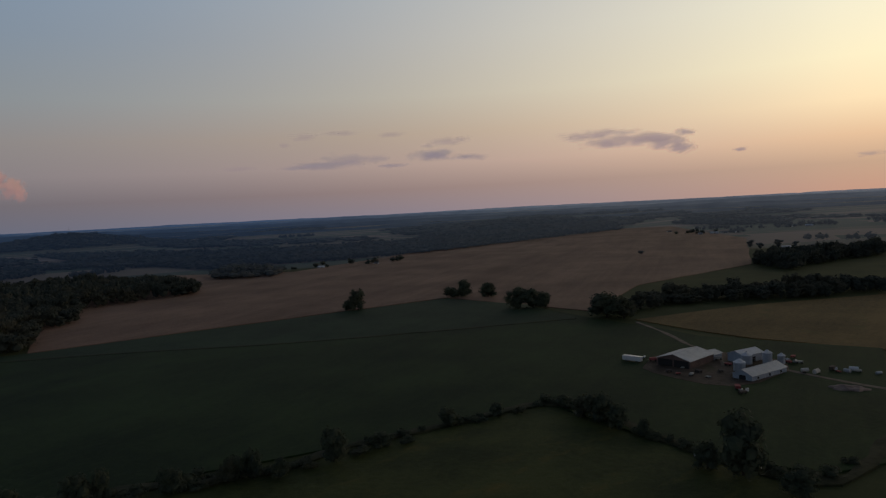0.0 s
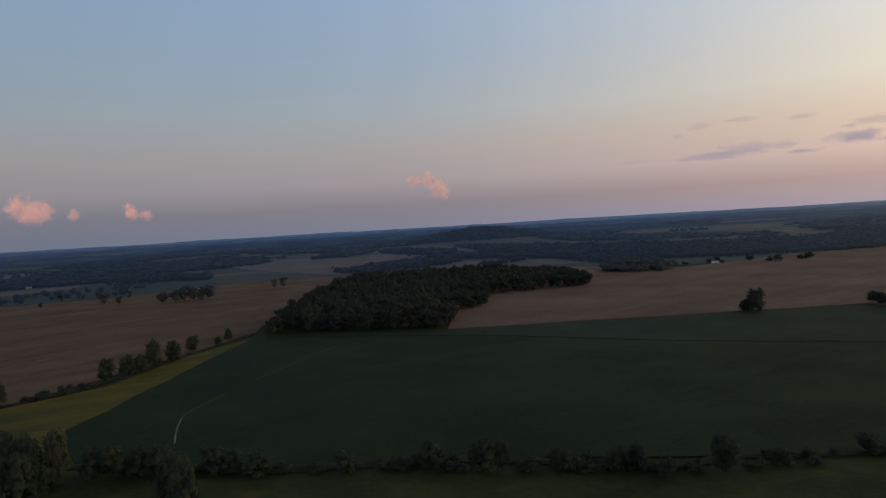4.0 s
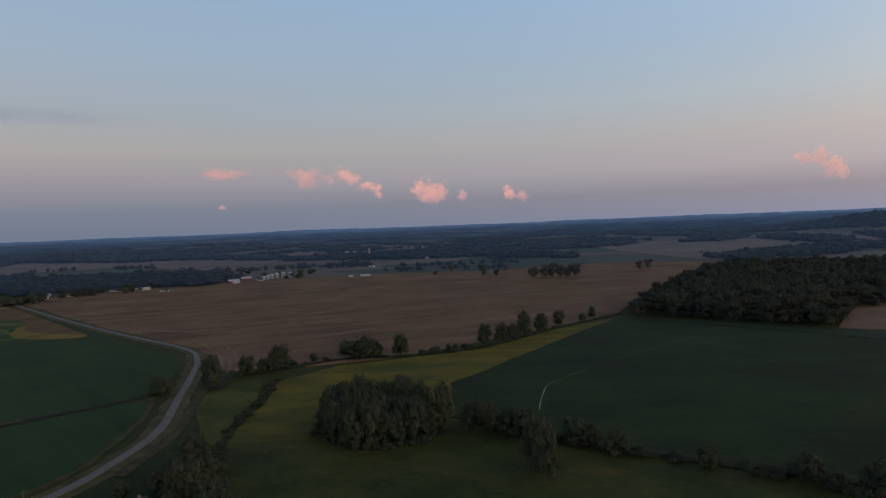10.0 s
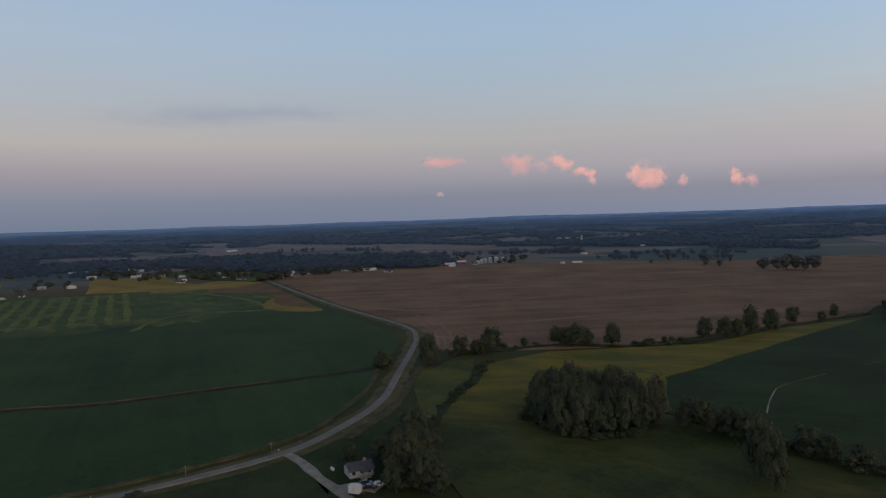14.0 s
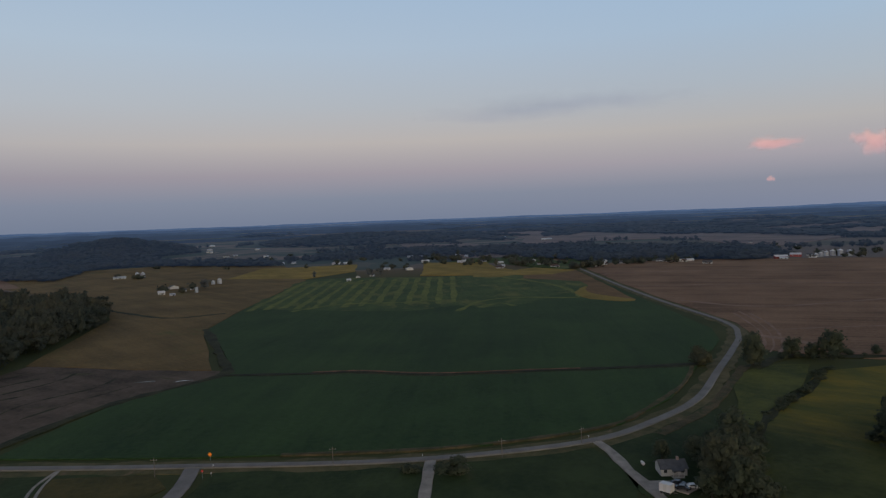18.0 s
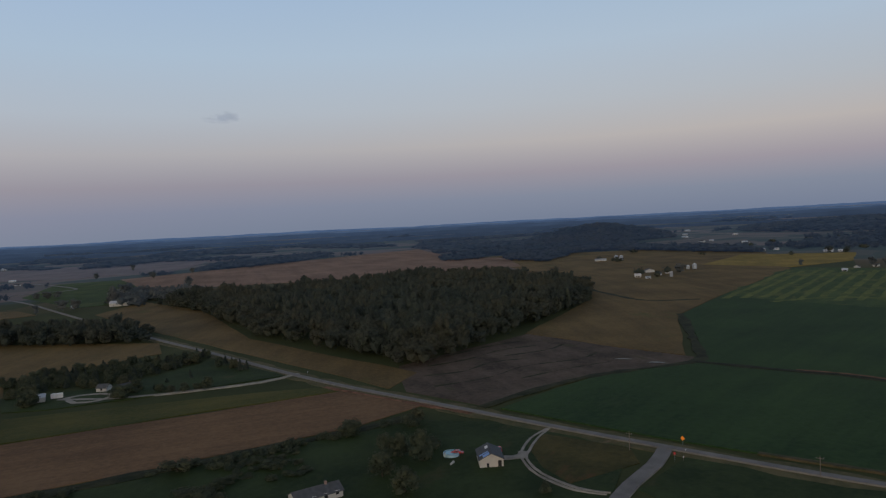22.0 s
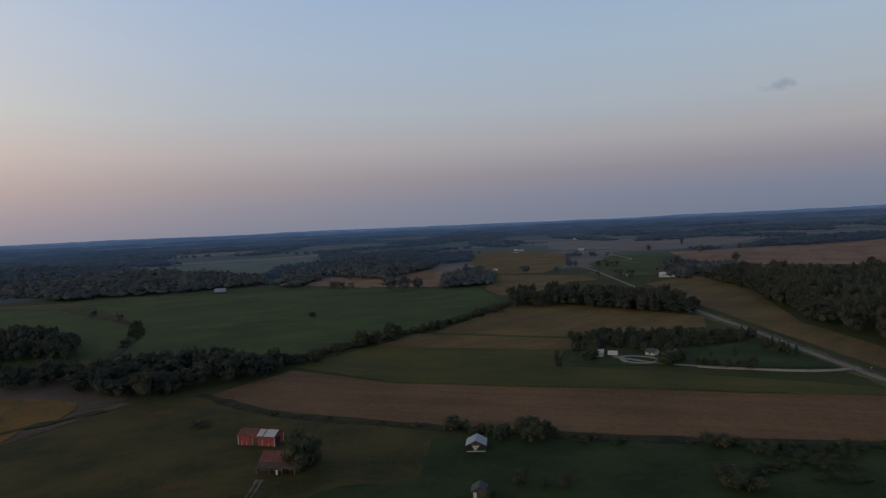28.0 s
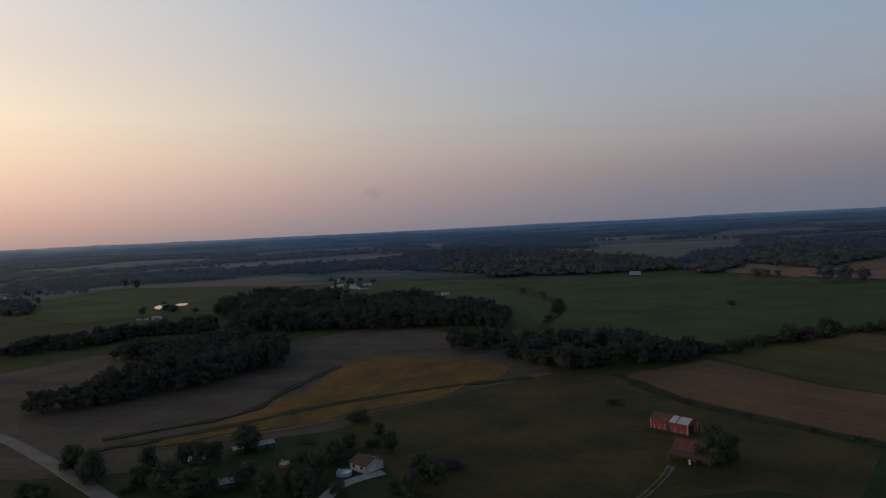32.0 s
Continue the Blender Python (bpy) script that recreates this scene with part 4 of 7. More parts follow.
def wood(label, poly, spacing, height, seed, rim=0.0, far=False):
    """A wood: its near rim as single trees, the rest as one canopy."""
    rnd = random.Random(seed)
    if far and min(math.hypot(*p) for p in poly) < 1700:
        spacing = min(spacing, 13 if min(math.hypot(*p) for p in poly) < 1250 else 17)
    rest, near, inner = [], [], []
    for x, y in scatter(poly, spacing, seed, 0.85 if far else 0.6):
        h = height * (1.0 + 0.45 * noise.noise((x / 30, y / 30, seed))) * rnd.uniform(0.7, 1.22)
        w = spacing * (rnd.uniform(1.15, 1.6) if far else rnd.uniform(1.1, 1.5))
        e = edge_distance(x, y, poly)
        if e < spacing * 1.2:
            if not far and rnd.random() < 0.18:
                continue
            h *= rnd.uniform(0.6, 1.02)
        if rim and e < rim and math.hypot(x, y) < 560:
            near.append((x, y, h, w))
        elif e > 22 and not far:
            inner.append((x, y, h, w))
        else:
            rest.append((x, y, h, w))
    deep = [p for p in inner if math.hypot(*p[:2]) > 520]
    inner = [p for p in inner if math.hypot(*p[:2]) <= 520]
    if inner:
        canopy("woodland", label, inner, TOP_CROWN, LEAF_FAR, seed + 1)
    if deep:
        canopy("woodland", label, deep, LEAN_CROWN, LEAF_FAR, seed + 2)
    for p in near:
        plant("tree", *p, "dark green broadleaf tree at the edge of the wood", "trees at the wood's edge")
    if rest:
        # far woods take the two foliage materials with painted haze
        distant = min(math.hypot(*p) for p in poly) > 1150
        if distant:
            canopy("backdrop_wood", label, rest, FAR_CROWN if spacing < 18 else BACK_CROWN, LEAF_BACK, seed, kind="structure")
        else:
            canopy("woodland", label, rest, FAR_CROWN if far else WOOD_CROWN, LEAF_MID_HAZE if far else LEAF_FAR, seed)


WOOD_BIG = [(-227, -737), (-199, -528), (-215, -322), (-222, -316), (-326, -361), (-510, -446), (-572, -504), (-637, -700), (-579, -840), (-351, -819), (-216, -900)]
wood("dense dark green wood beside the muddy field", WOOD_BIG, 8.8, 18, 1)
wood("dense dark wood at the head of the soybeans", [(-425, 399), (-279, 457), (-334, 550), (-317, 578), (-371, 692), (-286, 787), (-325, 884), (-526, 982), (-694, 841), (-562, 605)], 9.8, 17, 2)
CLUMP = [(-257, 76), (-234, 84), (-224, 95), (-225, 111), (-238, 126), (-256, 134), (-278, 130), (-288, 100)]
for x, y in scatter(CLUMP, 6.6, 4):
    plant("tree", x, y, PLACER.uniform(10.5, 17.5), PLACER.uniform(5.8, 8.6), "dark broadleaf tree in a dense clump on the meadow", "trees in the meadow clump")

for i, (ax, ay) in enumerate(CLUMP):
    bx, by = CLUMP[(i + 1) % len(CLUMP)]
    for k in range(3):
        u = (k + PLACER.random()) / 3
        plant("bush", -255 + (ax + (bx - ax) * u + 255) * 0.93, 105 + (ay + (by - ay) * u - 105) * 0.93, PLACER.uniform(2.5, 4.5), PLACER.uniform(3.5, 5), "leafy dark bush at the foot of the clump", "bushes round the meadow clump")

# ---------------------------------------------------------------- drives, tracks, banks and ditches
ribbon("side_road", "grey asphalt side road joining the country road", [(-196, -142), (-180, -135), (-162, -130), (-130, -118), (-60, -95)], 5.0, ASPHALT, 0.5)
ribbon("driveway", "pale gravel drive to the white house", [(-242, -12), (-233, -7), (-216, -1), (-203, 5), (-192, 9)], 3.4, GRAVEL, 0.5, "driveway", ragged=0.3)
ribbon("driveway", "gravel parking beside the white house", [(-205, 5), (-206, 12), (-203, 17)], 6.5, GRAVEL, 0.45, "driveway", ragged=0.5)
for off in (-0.9, 0.9):
    ribbon("driveway", "pale gravel wheel track curving to the cream house", [(-186 + off, -187), (-173 + off, -182 - off), (-161 + off, -174 - off), (-155 + off, -168), (-149 + off, -155), (-148 + off, -139), (-152 + off, -130)], 0.9, GRAVEL, 0.4, "driveway", 0.02, 4, ragged=0.15)
ribbon("driveway", "gravel apron beside the cream house", [(-160, -174), (-156, -171), (-151, -174), (-147, -178)], 4.0, GRAVEL, 0.42, "driveway", ragged=0.5)
ribbon("driveway", "gravel drive running off the road", [(-216, -65), (-198, -61), (-180, -57), (-150, -50)], 3.6, GRAVEL, 0.5, "driveway", ragged=0.2)
ribbon("driveway", "pale gravel drive to the farmhouse yard", [(-162, -360), (-139, -356), (-104, -366), (-73, -379), (-60, -390), (-48, -402)], 3.2, GRAVEL, 0.55, "driveway", ragged=0.2)
ribbon("driveway", "pale gravel loop in the farmhouse yard", [(-52, -400), (-53, -387), (-63, -382), (-71, -389), (-68, -398), (-58, -403), (-50, -401)], 3.0, GRAVEL, 0.58, "driveway", ragged=0.2)
ribbon("farm_lane", "pale gravel lane from the farmyard", [(149, 310), (157, 294), (164, 281), (172, 269), (196, 236), (230, 200)], 3.0, DIRT, 0.72, "lane", ragged=0.4)
ribbon("farm_lane", "faint dirt lane behind the farmyard", [(129, 320), (134, 347), (130, 369), (129, 406), (124, 450)], 2.4, DIRT, 0.72, "lane", ragged=0.5)
field("farmyard", "bare trampled farmyard ground between the sheds", [(100, 300), (118, 285), (140, 296), (158, 318), (150, 342), (122, 352), (104, 346), (92, 325)], MUD, 0.68, True, "yard")
for off in (-0.8, 0.8):
    ribbon("farm_track", "dirt wheel track to the red barn", [(86 + off, -165), (86 + off, -182), (87 + off, -200), (89 + off, -212)], 0.8, DIRT, 0.35, "track", 0.02, 3, ragged=0.3)
ribbon("road", "grey asphalt road past the garden trees", [(420, -88), (344, -96), (297, -96), (259, -94), (226, -92), (160, -86), (90, -70)], 5.2, ASPHALT, 0.6)
ribbon("road", "distant pale road winding past the farms", [(-85, -1248), (-84, -1290), (-100, -1318), (-140, -1330), (-200, -1345), (-190, -1500), (-165, -1640)], 5.6, ASPHALT, 0.9)
ribbon("farm_lane", "pale lane up to the farmstead", [(684, -540), (738, -610), (819, -693), (969, -842)], 5.0, GRAVEL, 0.8, "lane")
ribbon("driveway", "concrete drive to the white garage", [(150, -110), (166, -135), (168, -146), (165, -157)], 4.5, CONCRETE, 0.4, "driveway")
ribbon("eroded_gully", "pale eroded gully through the soybeans", [(-236, 170), (-252, 183), (-264, 194), (-269, 199)], 0.45, GRAVEL, 0.72, "gully", ragged=0.2, step=3)
ribbon("eroded_gully", "pale dry gully through the soybeans", [(-269, 199), (-276, 212), (-285, 237)], 0.7, VERGE, 0.72, "gully", ragged=0.3, step=3)
ribbon("eroded_gully", "faint pale gully through the soybeans", [(-296, 268), (-313, 332), (-325, 376)], 0.6, VERGE, 0.70, "gully", ragged=0.3, step=4)
ribbon("ditch_bottom", "dark bottom of the ditch through the soybeans", [(-322, -214), (-330, -170), (-338, -139), (-336, -99), (-350, -45), (-365, 11), (-374, 36)], 3.4, DITCH, 0.80, "ditch", 0.05, 6, ragged=0.7)
ribbon("field_ditch", "dark grassy ditch across the round soybean field", [(-322, -212), (-330, -170), (-338, -139), (-336, -99), (-350, -45), (-365, 11), (-374, 36)], 7, ROUGH, 0.62, "ditch", 0.15, ragged=1.2)
ribbon("ditch_bank", "bare reddish soil on the ditch bank", [(-334, -165), (-340, -139), (-338.5, -99), (-350, -55), (-357, -25)], 1.6, RED_SOIL, 0.86, "ditch", ragged=0.75, step=4)
ribbon("field_ditch", "dark grassy ditch beside the muddy field", [(-186, -228), (-219, -232), (-264, -231), (-310, -216), (-330, -214), (-360, -236), (-430, -290), (-470, -322)], 6, ROUGH, 0.6, "ditch", 0.15, ragged=1.4)
ribbon("grass_bank", "rough grass bank under the hedgerow", [(-57, 215), (-120, 199), (-169, 169), (-200, 154), (-250, 138)], 6, ROUGH, 0.66, "bank", 0.2, ragged=1.4)
ribbon("grass_bank", "rough grass bank under the hedgerow", [(-57, 215), (-37, 235), (-3, 253), (36, 274), (55, 256), (70, 225), (78, 208), (98, 186), (120, 196), (180, 260)], 5, ROUGH, 0.66, "bank", 0.2, ragged=1.2)
ribbon("grass_bank", "rough grass strip under the field trees", [(-440, 401), (-412, 312), (-390, 253), (-383, 220), (-386, 178), (-402, 147), (-398, 105), (-396, 80), (-366, 58)], 7, ROUGH, 0.5, "bank", 0.2, ragged=1.5)
ribbon("grass_bank", "rough grass strip along the brown field", [(166, -328), (112, -291), (37, -268), (0, -257), (-60, -249), (-110, -242), (-160, -238)], 7, ROUGH, 0.36, "bank", 0.2, ragged=1.6)
ribbon("grass_bank", "dark grass strip under the pasture hedge", [(150, -380), (141, -417), (127, -450), (100, -500), (78, -536), (43, -610), (19, -680)], 8, ROUGH, 0.5, "bank", 0.2, ragged=1.6)
ribbon("grass_bank", "dark creek line across the pasture", [(272, -400), (318, -523), (331, -554), (380, -620), (470, -690), (560, -770)], 6, ROUGH, 0.32, "bank", 0.1, ragged=1.6)
ribbon("grass_bank", "dark grass line between the soybean strips", [(-411, 388), (-251, 430), (-91, 441), (88, 476)], 3, ROUGH, 0.78, "bank", 0.1, ragged=0.8)
ribbon("grass_bank", "dark grassy line along the meadow ditch", [(-346, 83), (-321, 72), (-305, 63), (-292, 55), (-263, 44), (-240, 38)], 4, ROUGH, 0.42, "bank", 0.1, ragged=1.0)
ribbon("grass_bank", "dark grass line across the tan field", [(-600, -545), (-560, -470), (-530, -400), (-560, -362)], 5, ROUGH, 0.42, "bank", 0.1, ragged=1.0)
ribbon("grass_bank", "green grass waterway between curved bean rows", [(200, -300), (226, -262), (252, -205), (262, -160), (280, -110)], 5, ROUGH, 0.5, "bank", 0.1, ragged=1.6)
ribbon("grass_bank", "green grass waterway across the tilled field", [(318, -270), (296, -215), (276, -175), (292, -120)], 4, ROUGH, 0.48, "bank", 0.1, ragged=1.4)
ribbon("grass_bank", "pale mown headland beside the russet pasture", [(198, -314), (213, -250), (228, -195), (250, -140)], 4.5, MUD, 0.34, "bank", 0.05, ragged=1.0)
ribbon("dry_verge", "strip of dry brown grass along the road bend", [(-372, 56), (-340, 46), (-307, 36), (-284, 27), (-268, 18), (-254, 9)], 4.5, DRY_GRASS, 0.42, "verge", 0.05, 5, ragged=0.5)
ribbon("dry_verge", "dry olive grass between soybeans and road", [(-372, 31), (-352, 28), (-326, 22), (-305, 14), (-282, 4), (-264, -6), (-245, -30), (-226, -68), (-212, -118)], 2.2, DRY_GRASS, 0.62, "verge", 0.05, 5, ragged=0.4)
for pts in ([(-560, 88), (-517, 92), (-469, 91), (-428, 85), (-404, 78)], [(-570, 82), (-531, 86), (-473, 86), (-427, 80), (-408, 74)], [(-560, 77), (-520, 80), (-471, 81), (-425, 75)]):
    ribbon("turning_row", "pale curved row on the headland of the stubble", pts, 1.4, STRAW, 0.36, "row", 0.0, 8, ragged=0.5)

for pts in ([(-205, -300), (-228, -292), (-252, -298), (-276, -290)], [(-196, -276), (-226, -270), (-258, -276), (-290, -266), (-310, -270)], [(-222, -318), (-250, -316), (-280, -322), (-306, -316)],
            [(-236, -256), (-266, -254), (-296, -248)], [(-270, -306), (-300, -300), (-322, -306)], [(-250, -334), (-286, -338), (-318, -334)]):
    ribbon("dark_streak", "dark streak across the muddy ground", pts, 1.3, ROUGH, 0.26, "ditch", 0.0, 5, ragged=0.9)
ribbon("ditch_bank", "bare reddish soil bank along the road", [(-157, -318), (-162, -296), (-167, -272), (-173, -245), (-178, -224)], 2.4, RED_SOIL, 0.44, "ditch", ragged=0.8, step=4)

# ---------------------------------------------------------------- woods and single trees
FAR_TREES = []


def grove(kind, label, group, places):
    for x, y, h, w in places:
        if kind == "tree" and math.hypot(x, y) > 720:
            FAR_TREES.append((x, y, h, w))
        else:
            plant(kind, x, y, h, w, label, group)


WOODS = [
    ([(105, 497), (138, 496), (175, 519), (238, 516), (334, 520), (357, 557), (256, 555), (190, 564), (152, 544)], 7.5, 12),
    ([(350, 785), (355, 706), (402, 750), (464, 792), (528, 822), (587, 913), (468, 871), (386, 849)], 7.5, 15),
    ([(-1550, -343), (-1336, -195), (-1188, -80), (-1202, 37), (-1136, 181), (-1234, 260), (-1476, 236), (-1612, -48), (-1643, -228), (-1722, -369)], 19.9, 15),
    ([(-1558, -477), (-1461, -391), (-1433, -318), (-1550, -343), (-1735, -531)], 15.0, 15),
    ([(-1796, 521), (-1533, 717), (-1481, 811), (-1384, 932), (-1140, 920), (-1211, 992), (-1620, 1092), (-1901, 1041), (-1875, 733)], 20.4, 15),
    ([(-1591, 1107), (-1462, 1266), (-1518, 1462), (-1750, 1664), (-2104, 1464)], 19.0, 15),
    ([(-3528, -1073), (-2994, -515), (-2374, 114), (-2523, 427), (-2732, 770), (-3086, 870), (-3242, 157), (-3613, -621), (-4058, -1233)], 48.9, 15),
    ([(-2678, -176), (-2374, 114), (-2230, 396), (-2406, 428), (-2763, 133), (-2948, -193)], 19.5, 15),
    ([(-2425, 1330), (-1823, 1268), (-1611, 1228), (-1909, 1455), (-2389, 1534)], 15.6, 15),
    ([(-886, 1022), (-805, 1080), (-789, 1235), (-829, 1417), (-679, 1393), (-423, 1302), (-414, 1464), (-652, 1624), (-910, 1557), (-943, 1245)], 16.8, 15),
    ([(-331, 972), (-281, 966), (-245, 976), (-254, 1042), (-318, 1096), (-365, 1096)], 15.0, 15),
    ([(-1358, 1796), (-1022, 1602), (-1003, 1717), (-1169, 1866), (-1435, 1930)], 15.0, 15),
    ([(-667, 1630), (-462, 1422), (-306, 1436), (-361, 1695), (-561, 1729), (-714, 1781)], 15.0, 15),
    ([(-1424, 1542), (-1393, 1666), (-1530, 1831), (-1589, 1780)], 15.0, 15),
    ([(-1257, 2096), (-726, 1495), (-369, 1149), (-326, 1240), (-177, 1275), (-9, 1391), (307, 1748), (487, 1884), (528, 2111), (215, 2287), (-129, 1806), (-410, 1731), (-755, 1879)], 37.9, 15),
    ([(-351, 1039), (-247, 997), (-258, 1082), (-378, 1177)], 15.0, 15),
    ([(683, 2053), (750, 1808), (897, 1775), (972, 1923), (881, 2306)], 15.0, 15),
    ([(-1260, 2607), (-819, 2175), (-518, 2048), (-576, 2281), (-1114, 2781)], 19.5, 15),
    ([(-897, -1203), (-974, -1158), (-1057, -1256), (-1264, -997), (-1203, -670), (-1309, -728), (-1386, -1092), (-1252, -1388), (-1012, -1356)], 15.8, 15),
    ([(-944, -1048), (-936, -928), (-1213, -1083), (-1282, -1011), (-1492, -1139), (-1681, -1498), (-1406, -1452), (-1161, -1287)], 18.8, 15),
    ([(-1298, -1901), (-1129, -1434), (-1252, -1388), (-1379, -1268), (-1692, -1554), (-1595, -1890), (-1526, -2176)], 23.2, 15),
    ([(-1288, -636), (-1422, -616), (-1421, -482), (-1459, -366), (-1559, -313), (-1698, -426), (-1682, -632), (-1533, -725)], 15.0, 15),
    ([(-1644, -412), (-1489, -137), (-1336, -27), (-1242, 59), (-1142, 175), (-1254, 192), (-1401, 67), (-1719, -158)], 15.0, 15),
    ([(-177, -955), (-199, -883), (-225, -963), (-281, -907), (-311, -1004), (-231, -1146)], 7.5, 15),
    ([(18, -639), (-35, -651), (-84, -599), (-132, -566), (-146, -611), (-132, -670), (-39, -724), (16, -698)], 7.5, 15),
    ([(246, -340), (186, -317), (173, -327), (141, -376), (139, -403), (185, -399), (271, -379)], 7.5, 12),
    ([(286, -339), (273, -348), (260, -360), (273, -379), (318, -377)], 7.5, 15),
    ([(660, -394), (571, -382), (567, -426), (577, -495), (653, -561), (756, -534), (727, -449)], 7.5, 15),
    ([(969, -286), (932, -299), (999, -334), (1124, -361), (1174, -347)], 7.5, 15),
    ([(410, -1095), (340, -928), (332, -1061), (363, -1192), (224, -1069), (185, -1240), (173, -1397), (315, -1649), (494, -1583)], 17.7, 15),
    ([(109, -870), (46, -901), (52, -1046), (126, -1081)], 7.5, 15),
    ([(516, -1702), (279, -1459), (120, -1457), (145, -1780), (370, -1942), (644, -2129)], 18.2, 15),
    ([(1542, -1858), (1273, -1857), (1199, -2203), (1389, -2554), (1649, -2409), (1820, -2194)], 23.6, 15),
    ([(3160, -944), (2825, -1246), (2227, -1508), (2451, -1660), (3159, -1394), (3634, -1087)], 26.6, 15),
    ([(832, -971), (628, -875), (520, -943), (598, -1131), (726, -1334), (864, -1455), (1015, -1418), (1129, -1319)], 12, 14),
    ([(510, -944), (411, -1045), (450, -1138), (514, -1171), (574, -1129)], 9, 17),
    ([(453, -1153), (433, -1239), (370, -1249), (356, -1286), (178, -1311), (198, -1467), (467, -1517), (538, -1470)], 12, 13),
    ([(1439, -427), (1369, -523), (1367, -612), (1255, -739), (1315, -861), (1145, -938), (1053, -998), (822, -957), (1001, -1167), (1262, -1198), (1422, -1167), (1466, -944), (1635, -804), (1641, -721), (1563, -593), (1612, -479)], 14, 13),
    ([(1990, -1175), (1926, -1242), (1746, -1660), (1895, -1833), (2159, -1729), (2088, -1371), (2126, -1245)], 22, 13),
    ([(2859, -854), (2747, -1056), (2456, -1491), (2655, -1599), (3031, -1178), (3128, -935)], 26, 13),
    ([(1562, -1828), (1404, -1964), (954, -1755), (1054, -1959), (1465, -2249), (1821, -2133)], 22, 13),
    ([(356, -111), (356, -131), (350, -155), (346, -177), (349, -213), (353, -259), (379, -274), (393, -240), (409, -193), (393, -154), (379, -124), (366, -110)], 6.5, 13),
    ([(513, -315), (487, -342), (458, -367), (415, -385), (368, -426), (306, -431), (354, -500), (469, -544), (560, -566), (562, -515), (573, -461), (590, -409), (572, -358)], 7.5, 14),
    ([(492, -209), (501, -273), (488, -310), (429, -311), (372, -273), (390, -238), (403, -207)], 7.5, 12),
    ([(584, -170), (580, -192), (570, -212), (567, -233), (584, -282), (535, -319), (563, -335), (621, -301), (619, -245), (620, -206), (616, -180)], 7.5, 10),
]
for i, (poly, spacing, height) in enumerate(WOODS):
    r = min(math.hypot(*p) for p in poly)
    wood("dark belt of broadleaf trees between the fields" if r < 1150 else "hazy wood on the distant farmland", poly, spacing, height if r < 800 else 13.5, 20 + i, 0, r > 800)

# Hedgerows: scrub and young trees close together along the field banks
def hedge(pts, step, low, high, label, group, seed):
    rnd = random.Random(seed)
    for p in curve_through(pts, step):
        if rnd.random() < 0.15:
            continue
        h = rnd.uniform(low, high)
        plant("bush", p.x + rnd.uniform(-1.6, 1.6), p.y + rnd.uniform(-1.6, 1.6), h, h * rnd.uniform(1.0, 1.9), label, group)


hedge([(-57, 215), (-88, 206), (-120, 197), (-169, 168), (-200, 153), (-236, 138)], 5.5, 1.5, 4.4, "dark scrubby growth along the hedgerow", "hedgerow scrub", 61)
hedge([(-57, 215), (-37, 234), (-3, 252), (36, 273), (55, 254), (70, 224), (80, 206), (98, 188), (116, 196)], 6.5, 1.2, 3.6, "dark scrubby growth along the hedgerow", "hedgerow scrub", 62)
hedge([(150, -392), (141, -417), (127, -446), (108, -478), (92, -505), (74, -536), (52, -580), (36, -622), (20, -668)], 8.0, 3.4, 7.5, "dark growth in the hedge below the green pasture", "pasture hedge growth", 63)
hedge([(-412, 312), (-390, 253), (-383, 220), (-386, 178), (-402, 147), (-398, 105), (-388, 76)], 11.0, 1.2, 3.0, "low scrub between the field edge trees", "field edge scrub", 64)
hedge([(112, -289), (60, -274), (20, -261), (-30, -252), (-80, -244), (-130, -240)], 11.0, 1.3, 3.2, "low scrub on the fence row by the brown field", "fence row scrub", 65)
hedge([(296, -462), (318, -523), (331, -554), (352, -588)], 16.0, 2.4, 5.0, "dark scrub along the pasture creek", "creek scrub", 66)
hedge([(-240, 38), (-263, 44), (-292, 55), (-321, 72), (-346, 83), (-366, 92)], 7.0, 1.4, 3.2, "dark scrub along the meadow ditch", "ditch scrub", 67)

# Tree belts and copses strewn over the far farmland
rnd = random.Random(44)
for k in range(24):
    belt = []
    for _ in range(7):
        a, r = radians(-38 + 295 * (k + rnd.random()) / 24), 1180 * (3000 / 1180) ** rnd.random()
        cx, cy = -math.sin(a) * r, math.cos(a) * r
        turn, length, rows = a + rnd.choice((0, 0, 0, 1.2)) + rnd.uniform(-0.3, 0.3), rnd.uniform(50, 260), rnd.choice((1, 1, 2, 3))
        for i in range(int(length / 9) * rows):
            u, v = rnd.uniform(-0.5, 0.5) * length, rnd.uniform(-0.5, 0.5) * 10 * rows
            x, y = cx + u * math.cos(turn) - v * math.sin(turn), cy + u * math.sin(turn) + v * math.cos(turn)
            if math.hypot(x, y) > 1160 and not any(plan_inside(x, y, p) for p in FIELDS):
                belt.append((x, y, rnd.uniform(7, 15), rnd.uniform(8, 13)))
    if belt:
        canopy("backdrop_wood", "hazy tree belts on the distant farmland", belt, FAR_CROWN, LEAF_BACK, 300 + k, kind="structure")

